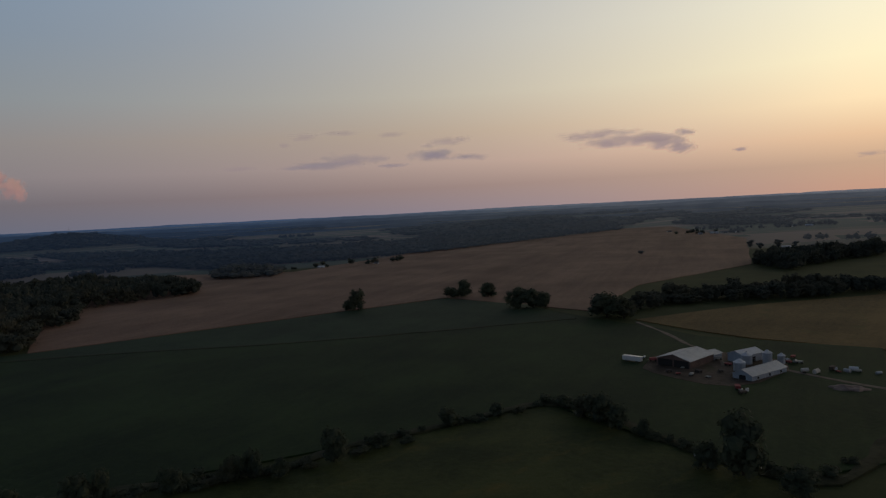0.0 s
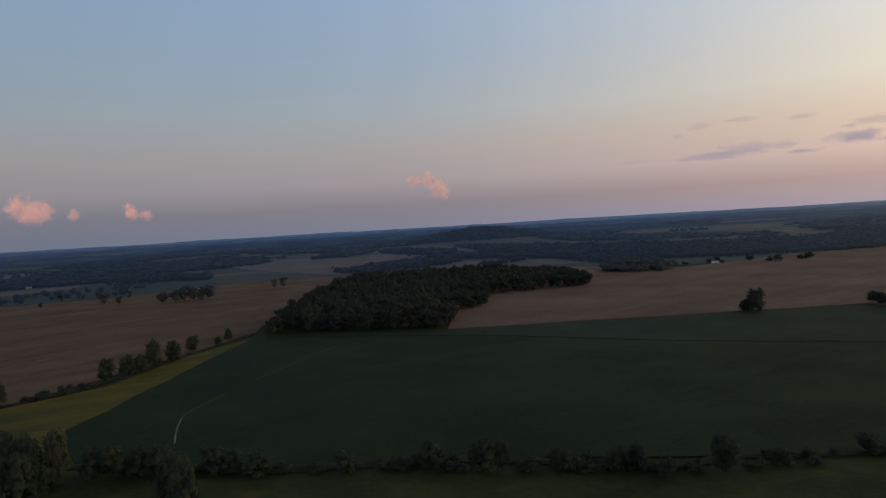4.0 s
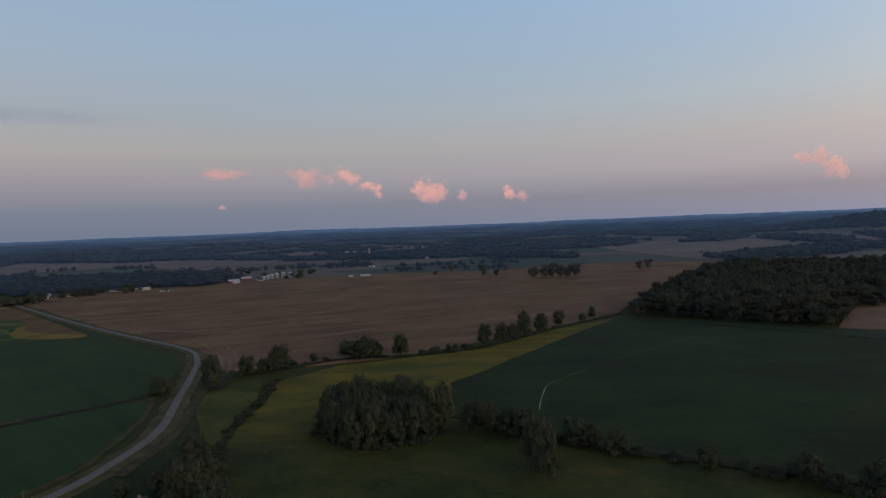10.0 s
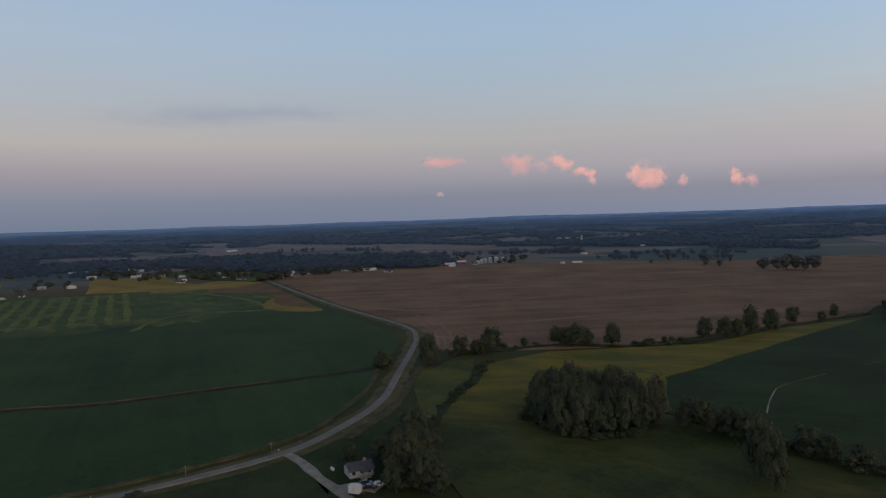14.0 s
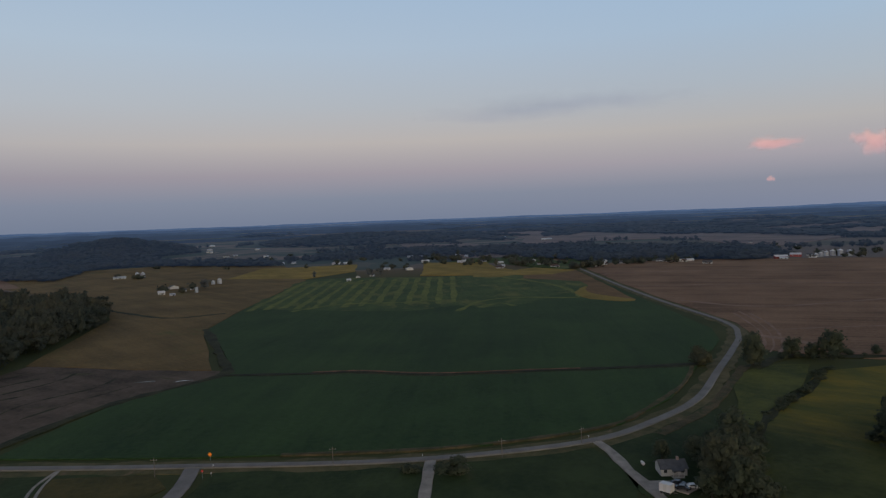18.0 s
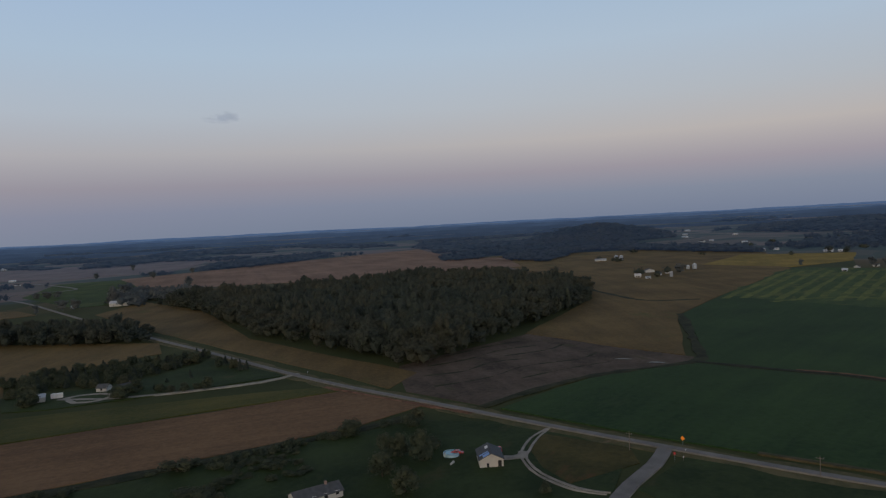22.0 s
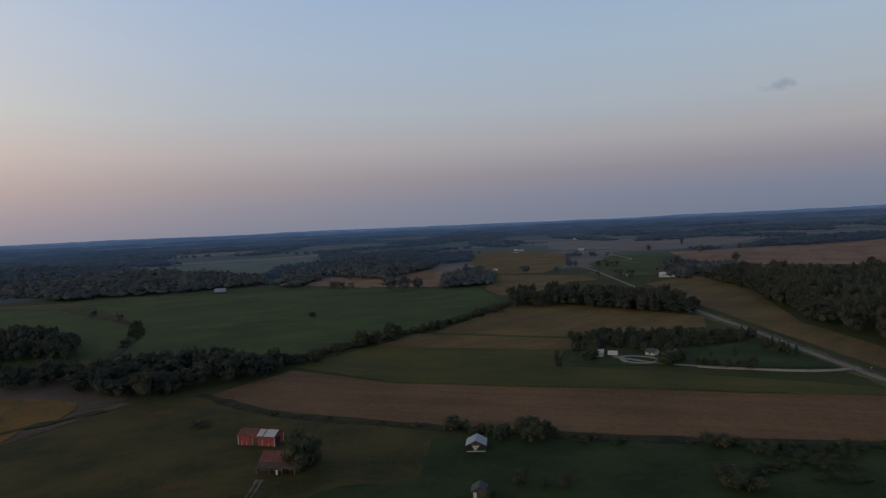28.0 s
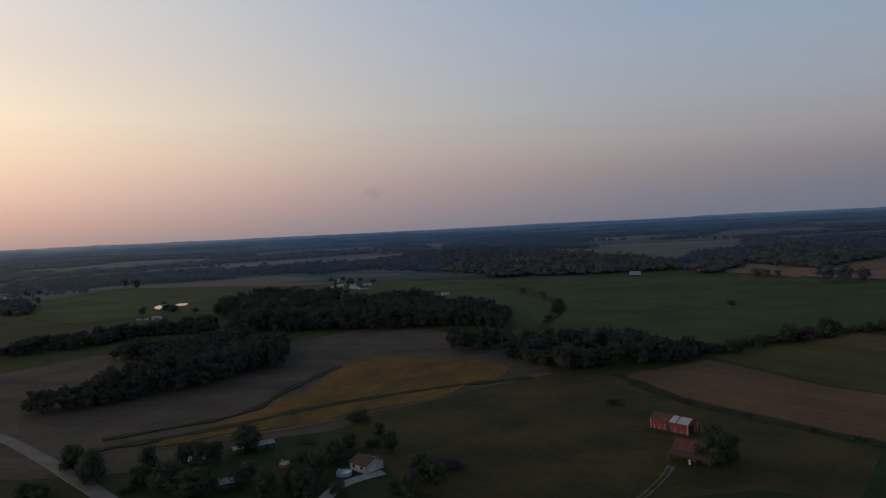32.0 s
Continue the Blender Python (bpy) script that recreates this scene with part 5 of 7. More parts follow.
for x, y in scatter([(-26, -461), (-36, -437), (-60, -422), (-87, -412), (-97, -424), (-136, -446), (-146, -457), (-142, -467), (-95, -480), (-58, -483), (-31, -483)], 6.6, 77):
    plant("cone" if PLACER.random() < 0.35 else "tree", x, y, PLACER.uniform(4.2, 7), PLACER.uniform(4, 6), "dark evergreen in the farmhouse shelter belt", "shelter belt trees")
grove("tree", "broadleaf tree on the field edge beside the goldenrod meadow", "trees along the field edge",
      [(-372, 60, 18.9, 11.8), (-396, 83, 11.2, 9.4), (-392, 92, 9.1, 8.3), (-391, 101, 16.2, 13.4), (-400, 147, 12.6, 14.1), (-396, 155, 14.0, 14.7), (-396, 162, 11.1, 9.9), (-391, 177, 14.0, 10.5), (-384, 235, 15.8, 8.6), (-391, 253, 13.2, 9.6), (-391, 262, 12.1, 8.9), (-398, 276, 18.7, 9.9), (-404, 295, 15.1, 10.1), (-424, 327, 12.1, 9.1), (-429, 354, 6.6, 5.9), (-436, 370, 9.9, 6.0)])
grove("bush", "low dark bush on the field edge", "bushes along the field edge",
      [(-408, 126, 5.6, 5.0), (-382, 196, 4.8, 8.4), (-378, 207, 6.6, 5.6), (-386, 190, 3.3, 6.3), (-382, 221, 4.1, 7.1), (-374, 34, 11.9, 10.4), (-392, 77, 4.2, 4.6), (-405, 112, 3.7, 5.6), (-405, 133, 2.6, 4.9)])
grove("tree", "dark round tree standing in the brown stubble field", "trees in the stubble field",
      [(-1036, 571, 16.0, 11.4), (-899, 554, 19.4, 16.8), (-887, 568, 11.4, 10.0), (-957, 631, 13.3, 9.0), (-986, 514, 8.5, 7.2), (-795, 771, 15.2, 11.3), (-785, 782, 17.6, 12.8), (-808, 580, 17.8, 18.5), (-796, 592, 20.1, 19.9), (-797, 605, 21.8, 18.5), (-790, 614, 18.5, 16.8), (-767, 623, 21.3, 19.5), (-774, 615, 15.8, 15.1)])
grove("tree", "dark broadleaf tree between soybeans and tan corn", "trees on the far field edge",
      [(-76, 577, 19.1, 15.3), (-84, 580, 9.6, 10.6), (4, 634, 10.5, 15.7), (16, 634, 16.5, 13.6), (37, 621, 14.6, 15.4), (55, 542, 18.4, 18.9), (67, 536, 17.3, 18.7), (75, 534, 13.5, 11.5), (111, 478, 17.5, 23.8), (121, 470, 16.0, 15.6)])
grove("tree", "small dark tree in distant pasture", "distant pasture trees",
      [(467, 1049, 12.7, 12.1), (467, 1017, 9.7, 10.1), (496, 1020, 13.2, 11.8), (518, 1014, 9.7, 8.4), (489, 901, 12.5, 17.8), (297, 1040, 5.4, 8.6)])
grove("tree", "dark hedgerow tree beside the meadow", "hedgerow trees",
      [(-40, 221, 12.3, 8.5), (-26, 233, 5.5, 7.4), (-2, 253, 7.3, 7.6), (17, 262, 5.7, 5.7), (38, 276, 3.9, 6.0), (44, 267, 5.6, 7.1), (49, 255, 8.5, 9.0), (53, 248, 11.5, 10.4), (58, 239, 9.4, 8.0), (64, 230, 6.5, 4.6), (82, 193, 19.1, 13.6), (74, 199, 9.1, 7.7), (90, 177, 8.9, 8.9), (-69, 210, 8.3, 6.4), (-63, 210, 9.8, 4.9), (-55, 209, 7.0, 4.6), (-84, 202, 7.5, 6.1)])
grove("bush", "dark scrubby bush in the hedgerow", "hedgerow bushes",
      [(-32, 227, 3.0, 6.5), (-17, 236, 2.7, 4.7), (9, 255, 2.9, 5.1), (26, 265, 2.8, 4.4), (71, 223, 3.1, 3.0), (67, 226, 2.8, 3.8), (-48, 217, 3.4, 5.5), (-76, 206, 2.9, 5.2)])
grove("tree", "dark hedgerow tree between soybeans and meadow", "hedgerow trees",
      [(-125, 186, 10.7, 8.4), (-109, 191, 11.5, 9.2), (-103, 194, 11.9, 5.2), (-87, 202, 8.2, 6.1), (-71, 208, 7.6, 5.9), (-65, 212, 9.3, 4.6), (-152, 174, 7.4, 7.3), (-230, 133, 12.7, 8.5), (-224, 137, 12.7, 9.3), (-218, 142, 11.5, 8.4), (-210, 145, 11.8, 9.6), (-181, 128, 18.1, 9.1), (-170, 125, 19.1, 7.6), (-193, 153, 10.7, 9.8), (-188, 157, 8.9, 7.7), (-178, 159, 8.7, 9.1)])
grove("bush", "dark scrubby bush in the hedgerow", "hedgerow bushes",
      [(-139, 181, 4.1, 6.0), (-134, 183, 3.1, 4.5), (-162, 170, 3.7, 5.8), (-171, 165, 3.5, 6.7), (-118, 188, 4.3, 6.5), (-96, 198, 3.6, 5.9), (-79, 205, 2.8, 5.7), (-57, 214, 3.7, 5.8), (-82, 205, 3.2, 4.4)])
grove("tree", "large dark tree beside the white house", "trees beside the house",
      [(-244, 33, 13.7, 10.6), (-208, 24, 15.8, 10.7), (-220, 32, 13.0, 9.6), (-224, 24, 8.2, 9.6), (-197, 29, 14.2, 8.6), (-228, 9, 7.4, 5.2)])
grove("bush", "dark bush along the meadow ditch", "ditch bushes",
      [(-297, 58, 4.5, 4.5), (-305, 63, 4.1, 4.6), (-321, 72, 4.6, 4.9), (-346, 83, 5.3, 5.3), (-263, 44, 4.2, 3.1)])
grove("tree", "dark round tree among farm buildings", "farmyard trees",
      [(-794, -542, 13.9, 15.6), (-951, -370, 13.2, 10.1), (-949, -352, 13.1, 10.0), (-932, -450, 10.8, 6.8)])
grove("bush", "rust tinted bush beside the road", "roadside bushes",
      [(-205, -68, 3.8, 5.7), (-205, -55, 5.9, 8.0), (-150, -228, 5.4, 6.9), (-139, -202, 5.9, 7.7)])
grove("tree", "dark tree on the green lawn", "lawn trees",
      [(12, -253, 5.4, 5.8), (3, -253, 7.8, 6.7), (-1, -250, 8.5, 6.7), (-127, -236, 6.3, 9.4), (-155, -231, 6.3, 5.5), (-123, -204, 9.4, 6.3), (-127, -201, 8.7, 5.9), (-130, -192, 11.5, 8.1), (-112, -189, 9.0, 7.7), (-110, -173, 8.4, 7.8)])
grove("bush", "dark bush on the fence row by the brown field", "fence row bushes",
      [(21, -260, 3.3, 5.9), (16, -256, 4.6, 2.9), (-8, -255, 2.4, 4.2), (-18, -248, 3.0, 3.0), (-23, -254, 2.1, 2.7), (-30, -247, 3.3, 4.3), (-65, -247, 4.1, 5.4), (-69, -245, 3.0, 4.6), (-79, -241, 3.3, 6.6), (-87, -232, 3.2, 4.1), (-103, -239, 3.4, 3.9), (-107, -239, 3.2, 3.9), (-151, -233, 4.6, 3.7), (-59, -205, 6.8, 7.3), (-63, -205, 5.2, 6.3), (-140, -144, 4.4, 3.5), (-116, -239, 2.5, 4.4), (-120, -236, 3.2, 4.0), (-143, -236, 3.1, 4.6)])
grove("cone", "dark slender conifer on the green yard", "yard conifers",
      [(-114, -399, 6.0, 3.5), (-112, -365, 4.6, 4.6), (-101, -399, 3.0, 2.9), (-91, -385, 3.6, 2.5), (-95, -372, 4.1, 2.7), (-138, -465, 7.4, 4.4), (-142, -465, 5.4, 4.4), (-139, -424, 6.0, 3.3), (-143, -424, 6.7, 3.7), (-145, -418, 5.9, 3.6), (-142, -396, 8.2, 4.1), (-146, -396, 6.5, 4.0)])
grove("tree", "dark rounded tree beside the farmhouse yard", "yard trees",
      [(-74, -378, 8.0, 10.9), (-33, -398, 8.5, 8.4), (-30, -428, 5.5, 4.9), (-38, -432, 5.2, 4.9), (-70, -476, 6.9, 8.5), (-15, -375, 10.6, 4.3)])
grove("tree", "dark tree in the hedge below the green pasture", "pasture hedge trees",
      [(130, -407, 8.7, 9.0), (122, -427, 9.2, 5.1), (114, -459, 11.8, 10.9), (106, -467, 9.9, 9.5), (99, -484, 13.7, 11.4), (94, -488, 10.8, 9.0), (79, -511, 8.1, 4.7), (74, -521, 8.2, 5.2), (70, -526, 8.3, 4.8), (59, -554, 6.8, 6.0), (51, -568, 6.9, 6.1), (41, -590, 9.7, 9.8), (27, -617, 7.5, 9.2)])
grove("tree", "lone dark tree on the green pasture", "pasture trees",
      [(378, -495, 8.8, 6.7), (454, -672, 8.8, 8.9), (403, -636, 8.8, 9.5), (343, -566, 10.4, 10.9), (326, -532, 8.4, 7.0), (203, -630, 5.1, 7.0), (266, -926, 12.4, 17.3), (253, -921, 10.6, 14.0), (238, -916, 9.7, 8.5), (177, -879, 20.1, 23.6), (157, -872, 21.4, 23.3), (140, -880, 17.0, 17.6), (283, -1085, 15.4, 11.9)])
grove("tree", "dark tree beside the distant road", "distant roadside trees",
      [(-186, -963, 25.9, 13.1), (-210, -1005, 25.3, 20.9), (-286, -1647, 13.9, 13.2), (-413, -1886, 17.3, 12.0), (-371, -1517, 13.9, 18.1), (-345, -1182, 17.7, 15.9), (-466, -1564, 14.3, 12.3), (-93, -912, 13.2, 6.6), (-124, -944, 13.6, 15.2), (-138, -938, 13.5, 15.1), (-72, -1229, 16.8, 8.0), (1, -1114, 11.5, 20.1), (-46, -1065, 10.9, 7.8), (-123, -1184, 11.1, 13.4), (-136, -1175, 12.0, 15.2), (-149, -1169, 10.9, 13.2)])
grove("tree", "dark tree near the small sheds", "trees near the sheds",
      [(31, -265, 6.3, 6.6), (4, -260, 6.8, 5.6), (-0, -260, 7.2, 6.0), (-5, -260, 5.2, 4.7), (78.5, -223, 11.5, 8.0), (76, -227, 8.0, 6.0), (13, -198, 3.5, 4.0), (4, -209, 5.5, 4.8), (-9, -205, 5.7, 4.4), (-3, -207, 3.6, 2.7)])
grove("bush", "dark bush on the fence row by the brown field", "fence row bushes",
      [(27, -265, 4.6, 4.4), (19, -260, 4.5, 3.9), (16, -260, 4.1, 3.5), (11, -260, 4.5, 3.9), (-8, -258, 3.3, 3.4), (-19, -252, 2.2, 3.3), (-22, -252, 2.6, 2.9), (-63, -243, 5.1, 8.6), (-75, -238, 3.6, 5.7), (-79, -237, 4.4, 3.8), (-60, -214, 4.1, 10.3), (-68, -217, 4.0, 4.1), (139, -273, 3.5, 5.7), (-98, -240, 3.0, 4.5), (-104, -240, 2.6, 5.6)])
grove("tree", "dark leafy tree round the houses", "trees round the houses",
      [(217, -195, 5.8, 7.7), (232, -149, 8.7, 11.4), (237, -113, 9.8, 6.4), (262, -97, 10.0, 9.3), (237, -127, 7.2, 9.1), (227, -133, 7.6, 4.9), (192, -158, 6.8, 8.1), (179, -140, 9.7, 7.4), (202, -109, 9.3, 12.4), (212, -107, 10.5, 9.1), (196, -124, 7.7, 9.2), (181, -122, 9.2, 7.0), (179, -174, 8.2, 6.2), (198, -187, 4.7, 5.8), (150, -159, 9.5, 7.3), (153, -170, 4.4, 6.5), (143, -147, 8.9, 6.1), (79, -223, 13.1, 11.0), (77, -231, 7.9, 7.5), (162, -135, 5.4, 5.2), (241, -94, 12.0, 7.6), (178, -130, 9.3, 7.1)])
grove("bush", "dark garden bush near the houses", "garden bushes",
      [(223, -195, 3.1, 5.8), (189, -175, 4.5, 5.1), (225, -99, 2.3, 4.8), (248, -78, 5.8, 9.2), (214, -164, 1.6, 5.3), (148, -173, 3.0, 5.7), (150, -148, 3.7, 5.2), (193, -144, 6.2, 5.9)])
for x, y in scatter([(-74, -242), (-87, -243), (-105, -235), (-96, -211), (-82, -208), (-70, -219)], 6.0, 78):
    plant("bush", x, y, PLACER.uniform(1.6, 3.4), PLACER.uniform(3, 5.5), "low green scrub bush in rough grass", "scrub bushes")

grove("tree", "dark bushy tree beside the yard drive", "yard trees",
      [(-82, -387, 8, 8), (-113, -366, 7, 6), (-96, -372, 4.5, 5), (-92, -377, 5, 5), (-102, -369, 5, 5), (-108, -368, 4, 4.5), (-142, -406, 7, 6), (-137, -419, 7, 6), (-36, -399, 8.5, 8), (-29, -424, 6, 5.5), (-40, -426, 6.5, 6)])

grove("tree", "dark leafy tree shading the garden sheds", "garden trees",
      [(226, -145, 10.4, 8.8), (229, -127, 9.0, 7.7), (246, -97, 10.3, 8.7), (219, -109, 8.5, 7.2), (199, -113, 8.4, 7.1), (171, -129, 9.4, 8.0), (187, -154, 8.4, 7.1), (194, -168, 6.6, 5.7), (143, -158, 9.4, 8.0), (226, -104, 7.5, 6.4)])
grove("tree", "tall dark tree near the pasture farmstead", "farmstead trees",
      [(700, -468, 18.0, 16.2), (614, -403, 18.0, 16.2), (536, -367, 17.0, 15.3), (592, -434, 18.0, 16.2), (742, -537, 17.9, 16.1), (682, -520, 18.0, 16.2), (498, -381, 18.0, 16.2), (466, -375, 15.7, 14.1), (465, -394, 16.0, 14.4), (440, -413, 18.0, 16.2), (448, -400, 18.0, 16.2), (414, -414, 17.9, 16.1), (396, -439, 15.5, 14.0), (562, -356, 13.1, 11.8), (585, -348, 10.4, 9.3), (556, -321, 16.8, 15.1), (576, -313, 14.3, 12.9), (578, -294, 14.2, 12.7), (401, -418, 10.1, 9.1), (644, -267, 9.1, 8.2), (618, -268, 8.8, 7.9), (1230, -582, 18.0, 16.2), (1304, -594, 15.5, 14.0), (1116, -380, 10.2, 9.2), (1071, -338, 12.2, 11.0), (1061, -324, 12.1, 10.8), (1043, -340, 11.9, 10.7)])

grove("tree", "dark dense tree in the thicket behind the white house", "thicket trees",
      [(-250, 33, 10, 9), (-228, 20, 9, 8), (-214, 31, 11, 9.5), (-199, 21, 9, 8.5), (-195, 32, 10, 9), (-236, 31, 11, 9.5), (-205, 29, 11, 9.5), (-228, 28, 10, 9)])
grove("bush", "dense undergrowth in the thicket", "thicket bushes",
      [(-246, 27, 5, 7), (-232, 22, 5, 7), (-224, 35, 5, 7), (-212, 24, 5, 7), (-203, 35, 5, 7), (-238, 38, 5, 7)])
# Woods of the open country farther off, in belts.
rnd = random.Random(11)
for i in range(120):
    a, r = rnd.uniform(0, 2 * math.pi), rnd.uniform(1950, 3700)
    c = Vector((r * math.cos(a), r * math.sin(a)))
    turn, ln, wd = rnd.uniform(0, math.pi), rnd.uniform(140, 420), rnd.uniform(50, 120)
    u, v = Vector((math.cos(turn), math.sin(turn))), Vector((-math.sin(turn), math.cos(turn)))
    poly = [tuple(c + u * ln * math.cos(b) * rnd.uniform(0.8, 1.1) + v * wd * math.sin(b) * rnd.uniform(0.7, 1.1)) for b in (k * math.pi / 5 for k in range(10))]
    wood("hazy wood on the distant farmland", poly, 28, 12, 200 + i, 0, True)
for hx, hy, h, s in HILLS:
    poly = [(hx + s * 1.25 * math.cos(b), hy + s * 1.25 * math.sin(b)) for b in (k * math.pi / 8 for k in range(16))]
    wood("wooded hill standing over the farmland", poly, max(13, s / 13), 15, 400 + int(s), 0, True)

# Trees among the village houses and farms, in small groups
rnd = random.Random(8)
VILLAGE = [(-1120, -40), (-1140, 60), (-1180, 90), (-1230, -260), (-1190, -170), (-1100, -100), (-1245, 200), (-1240, 300), (-1130, -230), (-1200, -330), (-1300, -200), (-1180, 330), (-1250, 380), (-770, -560), (-985, -800), (-1080, -370),
           (-1290, -400), (-1480, -330), (-1240, -540), (800, -720), (690, -590), (860, -760), (740, -380), (1310, -430), (590, 1530), (560, 1520), (-220, 1110), (-140, 1140), (-90, 1150)]
places = [(x + rnd.uniform(-35, 35), y + rnd.uniform(-35, 35), rnd.uniform(7, 13), rnd.uniform(8, 14)) for x, y in VILLAGE for _ in range(4)]
places += [p for p in ((rnd.uniform(-1750, -1130), rnd.uniform(-900, 330), rnd.uniform(7, 12), rnd.uniform(8, 16)) for _ in range(70)) if math.hypot(p[0], p[1]) > 1180]
places += [(x + rnd.uniform(-12, 12), y + rnd.uniform(-12, 12), rnd.uniform(9, 15), rnd.uniform(9, 17)) for x, y in ((-1279, -350), (-1273, -322), (-1285, -316), (-1233, -265), (-1110, -171), (-1096, -161), (-1145, -186), (-1086, -118), (-1022, -67), (-1031, -58), (-1057, -52), (-1053, -39), (-1099, 7), (-1086, -11), (-1110, 30), (-1120, 70)) for _ in range(3)]
canopy("tree_groups", "dark trees scattered among distant houses", places, FAR_CROWN, LEAF_FAR, 90, "trees")

# ---------------------------------------------------------------- buildings
def slab(a, b, c, d, thick):
    """A slab with the top face a b c d, thickness downwards."""
    bm = bmesh.new()
    top = [bm.verts.new(v) for v in (a, b, c, d)]
    low = [bm.verts.new((v[0], v[1], v[2] - thick)) for v in (a, b, c, d)]
    bm.faces.new(top)
    bm.faces.new(low[::-1])
    for i in range(4):
        j = (i + 1) % 4
        bm.faces.new((top[i], low[i], low[j], top[j]))
    bmesh.ops.recalc_face_normals(bm, faces=bm.faces[:])
    return bm


def gable_walls(l, w, eave, ridge):
    bm = bmesh.new()
    ends = []
    for x in (-l / 2, l / 2):
        ends.append([bm.verts.new(p) for p in ((x, -w / 2, -0.4), (x, w / 2, -0.4), (x, w / 2, eave), (x, 0, ridge), (x, -w / 2, eave))])
    bm.faces.new(ends[0][::-1])
    bm.faces.new(ends[1])
    for i in range(5):
        j = (i + 1) % 5
        bm.faces.new((ends[0][i], ends[0][j], ends[1][j], ends[1][i]))
    bmesh.ops.recalc_face_normals(bm, faces=bm.faces[:])
    return bm


def opening(parent, name, side, at, z0, z1, width, l, w, mat, label="", frame_mat=None, proud=0.03):
    """A door or window on one wall: side is 'x+', 'x-', 'y+' or 'y-'; at is the place along that wall."""
    half = (l if side[0] == "x" else w) / 2
    s = 1 if side[1] == "+" else -1

    def plate(grow, near, far):
        lo, hi = sorted((s * (half + near), s * (half + far)))
        a0, a1 = at - width / 2 - grow, at + width / 2 + grow
        return boxes((lo, hi, a0, a1, z0 - grow, z1 + grow)) if side[0] == "x" else boxes((a0, a1, lo, hi, z0 - grow, z1 + grow))

    if frame_mat:
        ob = part(name, plate(0.1, -0.05, proud), frame_mat, parent, label)
        part("pane", plate(0, -0.04, proud + 0.015), mat, ob)
    else:
        ob = part(name, plate(0, -0.05, proud), mat, parent, label)
    return ob


def gabled(name, label, category, x, y, turn, l, w, eave, ridge, wall, roof, group="", windows=2, over=0.4, doors=(), z=None, chimney=False, extra_roof=None, frame_mat=None):
    """A house, barn or shed: ridge along its local x."""
    r = tagged(root(name, x, y, turn, z), label, category, group)
    part("wall", gable_walls(l, w, eave, ridge), wall, r)
    pitch = (ridge - eave) / (w / 2)
    for s in (-1, 1):
        e = s * (w / 2 + over)
        ze = eave - over * pitch + 0.17
        part("roof_panel", slab((-l / 2 - over, 0, ridge + 0.17), (l / 2 + over, 0, ridge + 0.17), (l / 2 + over, e, ze), (-l / 2 - over, e, ze), 0.16), extra_roof if extra_roof and s > 0 else roof, r)
    part("ridge_cap", boxes((-l / 2 - over, l / 2 + over, -0.15, 0.15, ridge + 0.14, ridge + 0.23)), roof, r)
    for side in ("y-", "y+"):
        for i in range(windows):
            opening(r, "window", side, (i + 0.5) / windows * l - l / 2, 1.0, 2.1, 1.1, l, w, GLASS, frame_mat=frame_mat or TRIM)
    for side, at, wd, ht, mat, lab in doors:
        opening(r, "door", side, at, 0.0, ht, wd, l, w, mat, lab)
    if chimney:
        part("chimney", boxes((l * 0.2, l * 0.2 + 0.7, -0.35, 0.35, ridge - 0.6, ridge + 1.0)), BRICK, r, "brick chimney")
    return r


def grain_bin(x, y, d, h, label="galvanised steel grain bin with cone roof", group=""):
    r = tagged(root("grain_bin", x, y), label, "grain bin", group)
    n = 20
    bm = bmesh.new()
    prev = None
    rows = max(6, int(h / 0.6))
    for i in range(rows + 1):
        rad = d / 2 * (1 + (0.012 if i % 2 else 0))
        ring = [bm.verts.new((rad * math.cos(a), rad * math.sin(a), h * i / rows - 0.2)) for a in (2 * math.pi * k / n for k in range(n))]
        if prev:
            for k in range(n):
                bm.faces.new((prev[k], prev[(k + 1) % n], ring[(k + 1) % n], ring[k]))
        prev = ring
    part("body", bm, TIN, r)
    part("cone_roof", tube((0, 0, h - 0.25), (0, 0, h + d * 0.24), d / 2 + 0.15, 0.35, n), TIN_BRIGHT, r)
    part("cap", tube((0, 0, h + d * 0.24 - 0.02), (0, 0, h + d * 0.24 + 0.3), 0.4, 0.3, 10), TIN, r)
    return r


def car(x, y, turn, paint, label):
    r = tagged(root("parked_car", x, y, turn, 0.45), label, "car")
    side = [(-2.2, 0.35), (-2.2, 0.85), (-1.5, 0.95), (-1.0, 1.42), (0.45, 1.45), (1.1, 0.95), (2.1, 0.82), (2.2, 0.4)]
    bm = bmesh.new()
    l = [bm.verts.new((px, -0.85, pz)) for px, pz in side]
    q = [bm.verts.new((px, 0.85, pz)) for px, pz in side]
    bm.faces.new(l)
    bm.faces.new(q[::-1])
    for i in range(8):
        j = (i + 1) % 8
        bm.faces.new((l[i], q[i], q[j], l[j]))
    bmesh.ops.recalc_face_normals(bm, faces=bm.faces[:])
    bmesh.ops.bevel(bm, geom=bm.edges[:], offset=0.06, segments=1, affect="EDGES")
    part("body", bm, paint, r)
    for s in (-1, 1):
        part("side_window", boxes((-0.9, 0.6, s * 0.86 - 0.01, s * 0.86 + 0.01, 1.0, 1.34)), GLASS, r)
        for wx in (-1.35, 1.35):
            part("wheel", tube((wx, s * 0.62, 0.32), (wx, s * 0.88, 0.32), 0.33, 0.33, 12), RUBBER, r)
    part("windscreen", slab((0.5, -0.7, 1.42), (0.5, 0.7, 1.42), (1.06, 0.7, 1.02), (1.06, -0.7, 1.02), 0.03), GLASS, r)
    return r


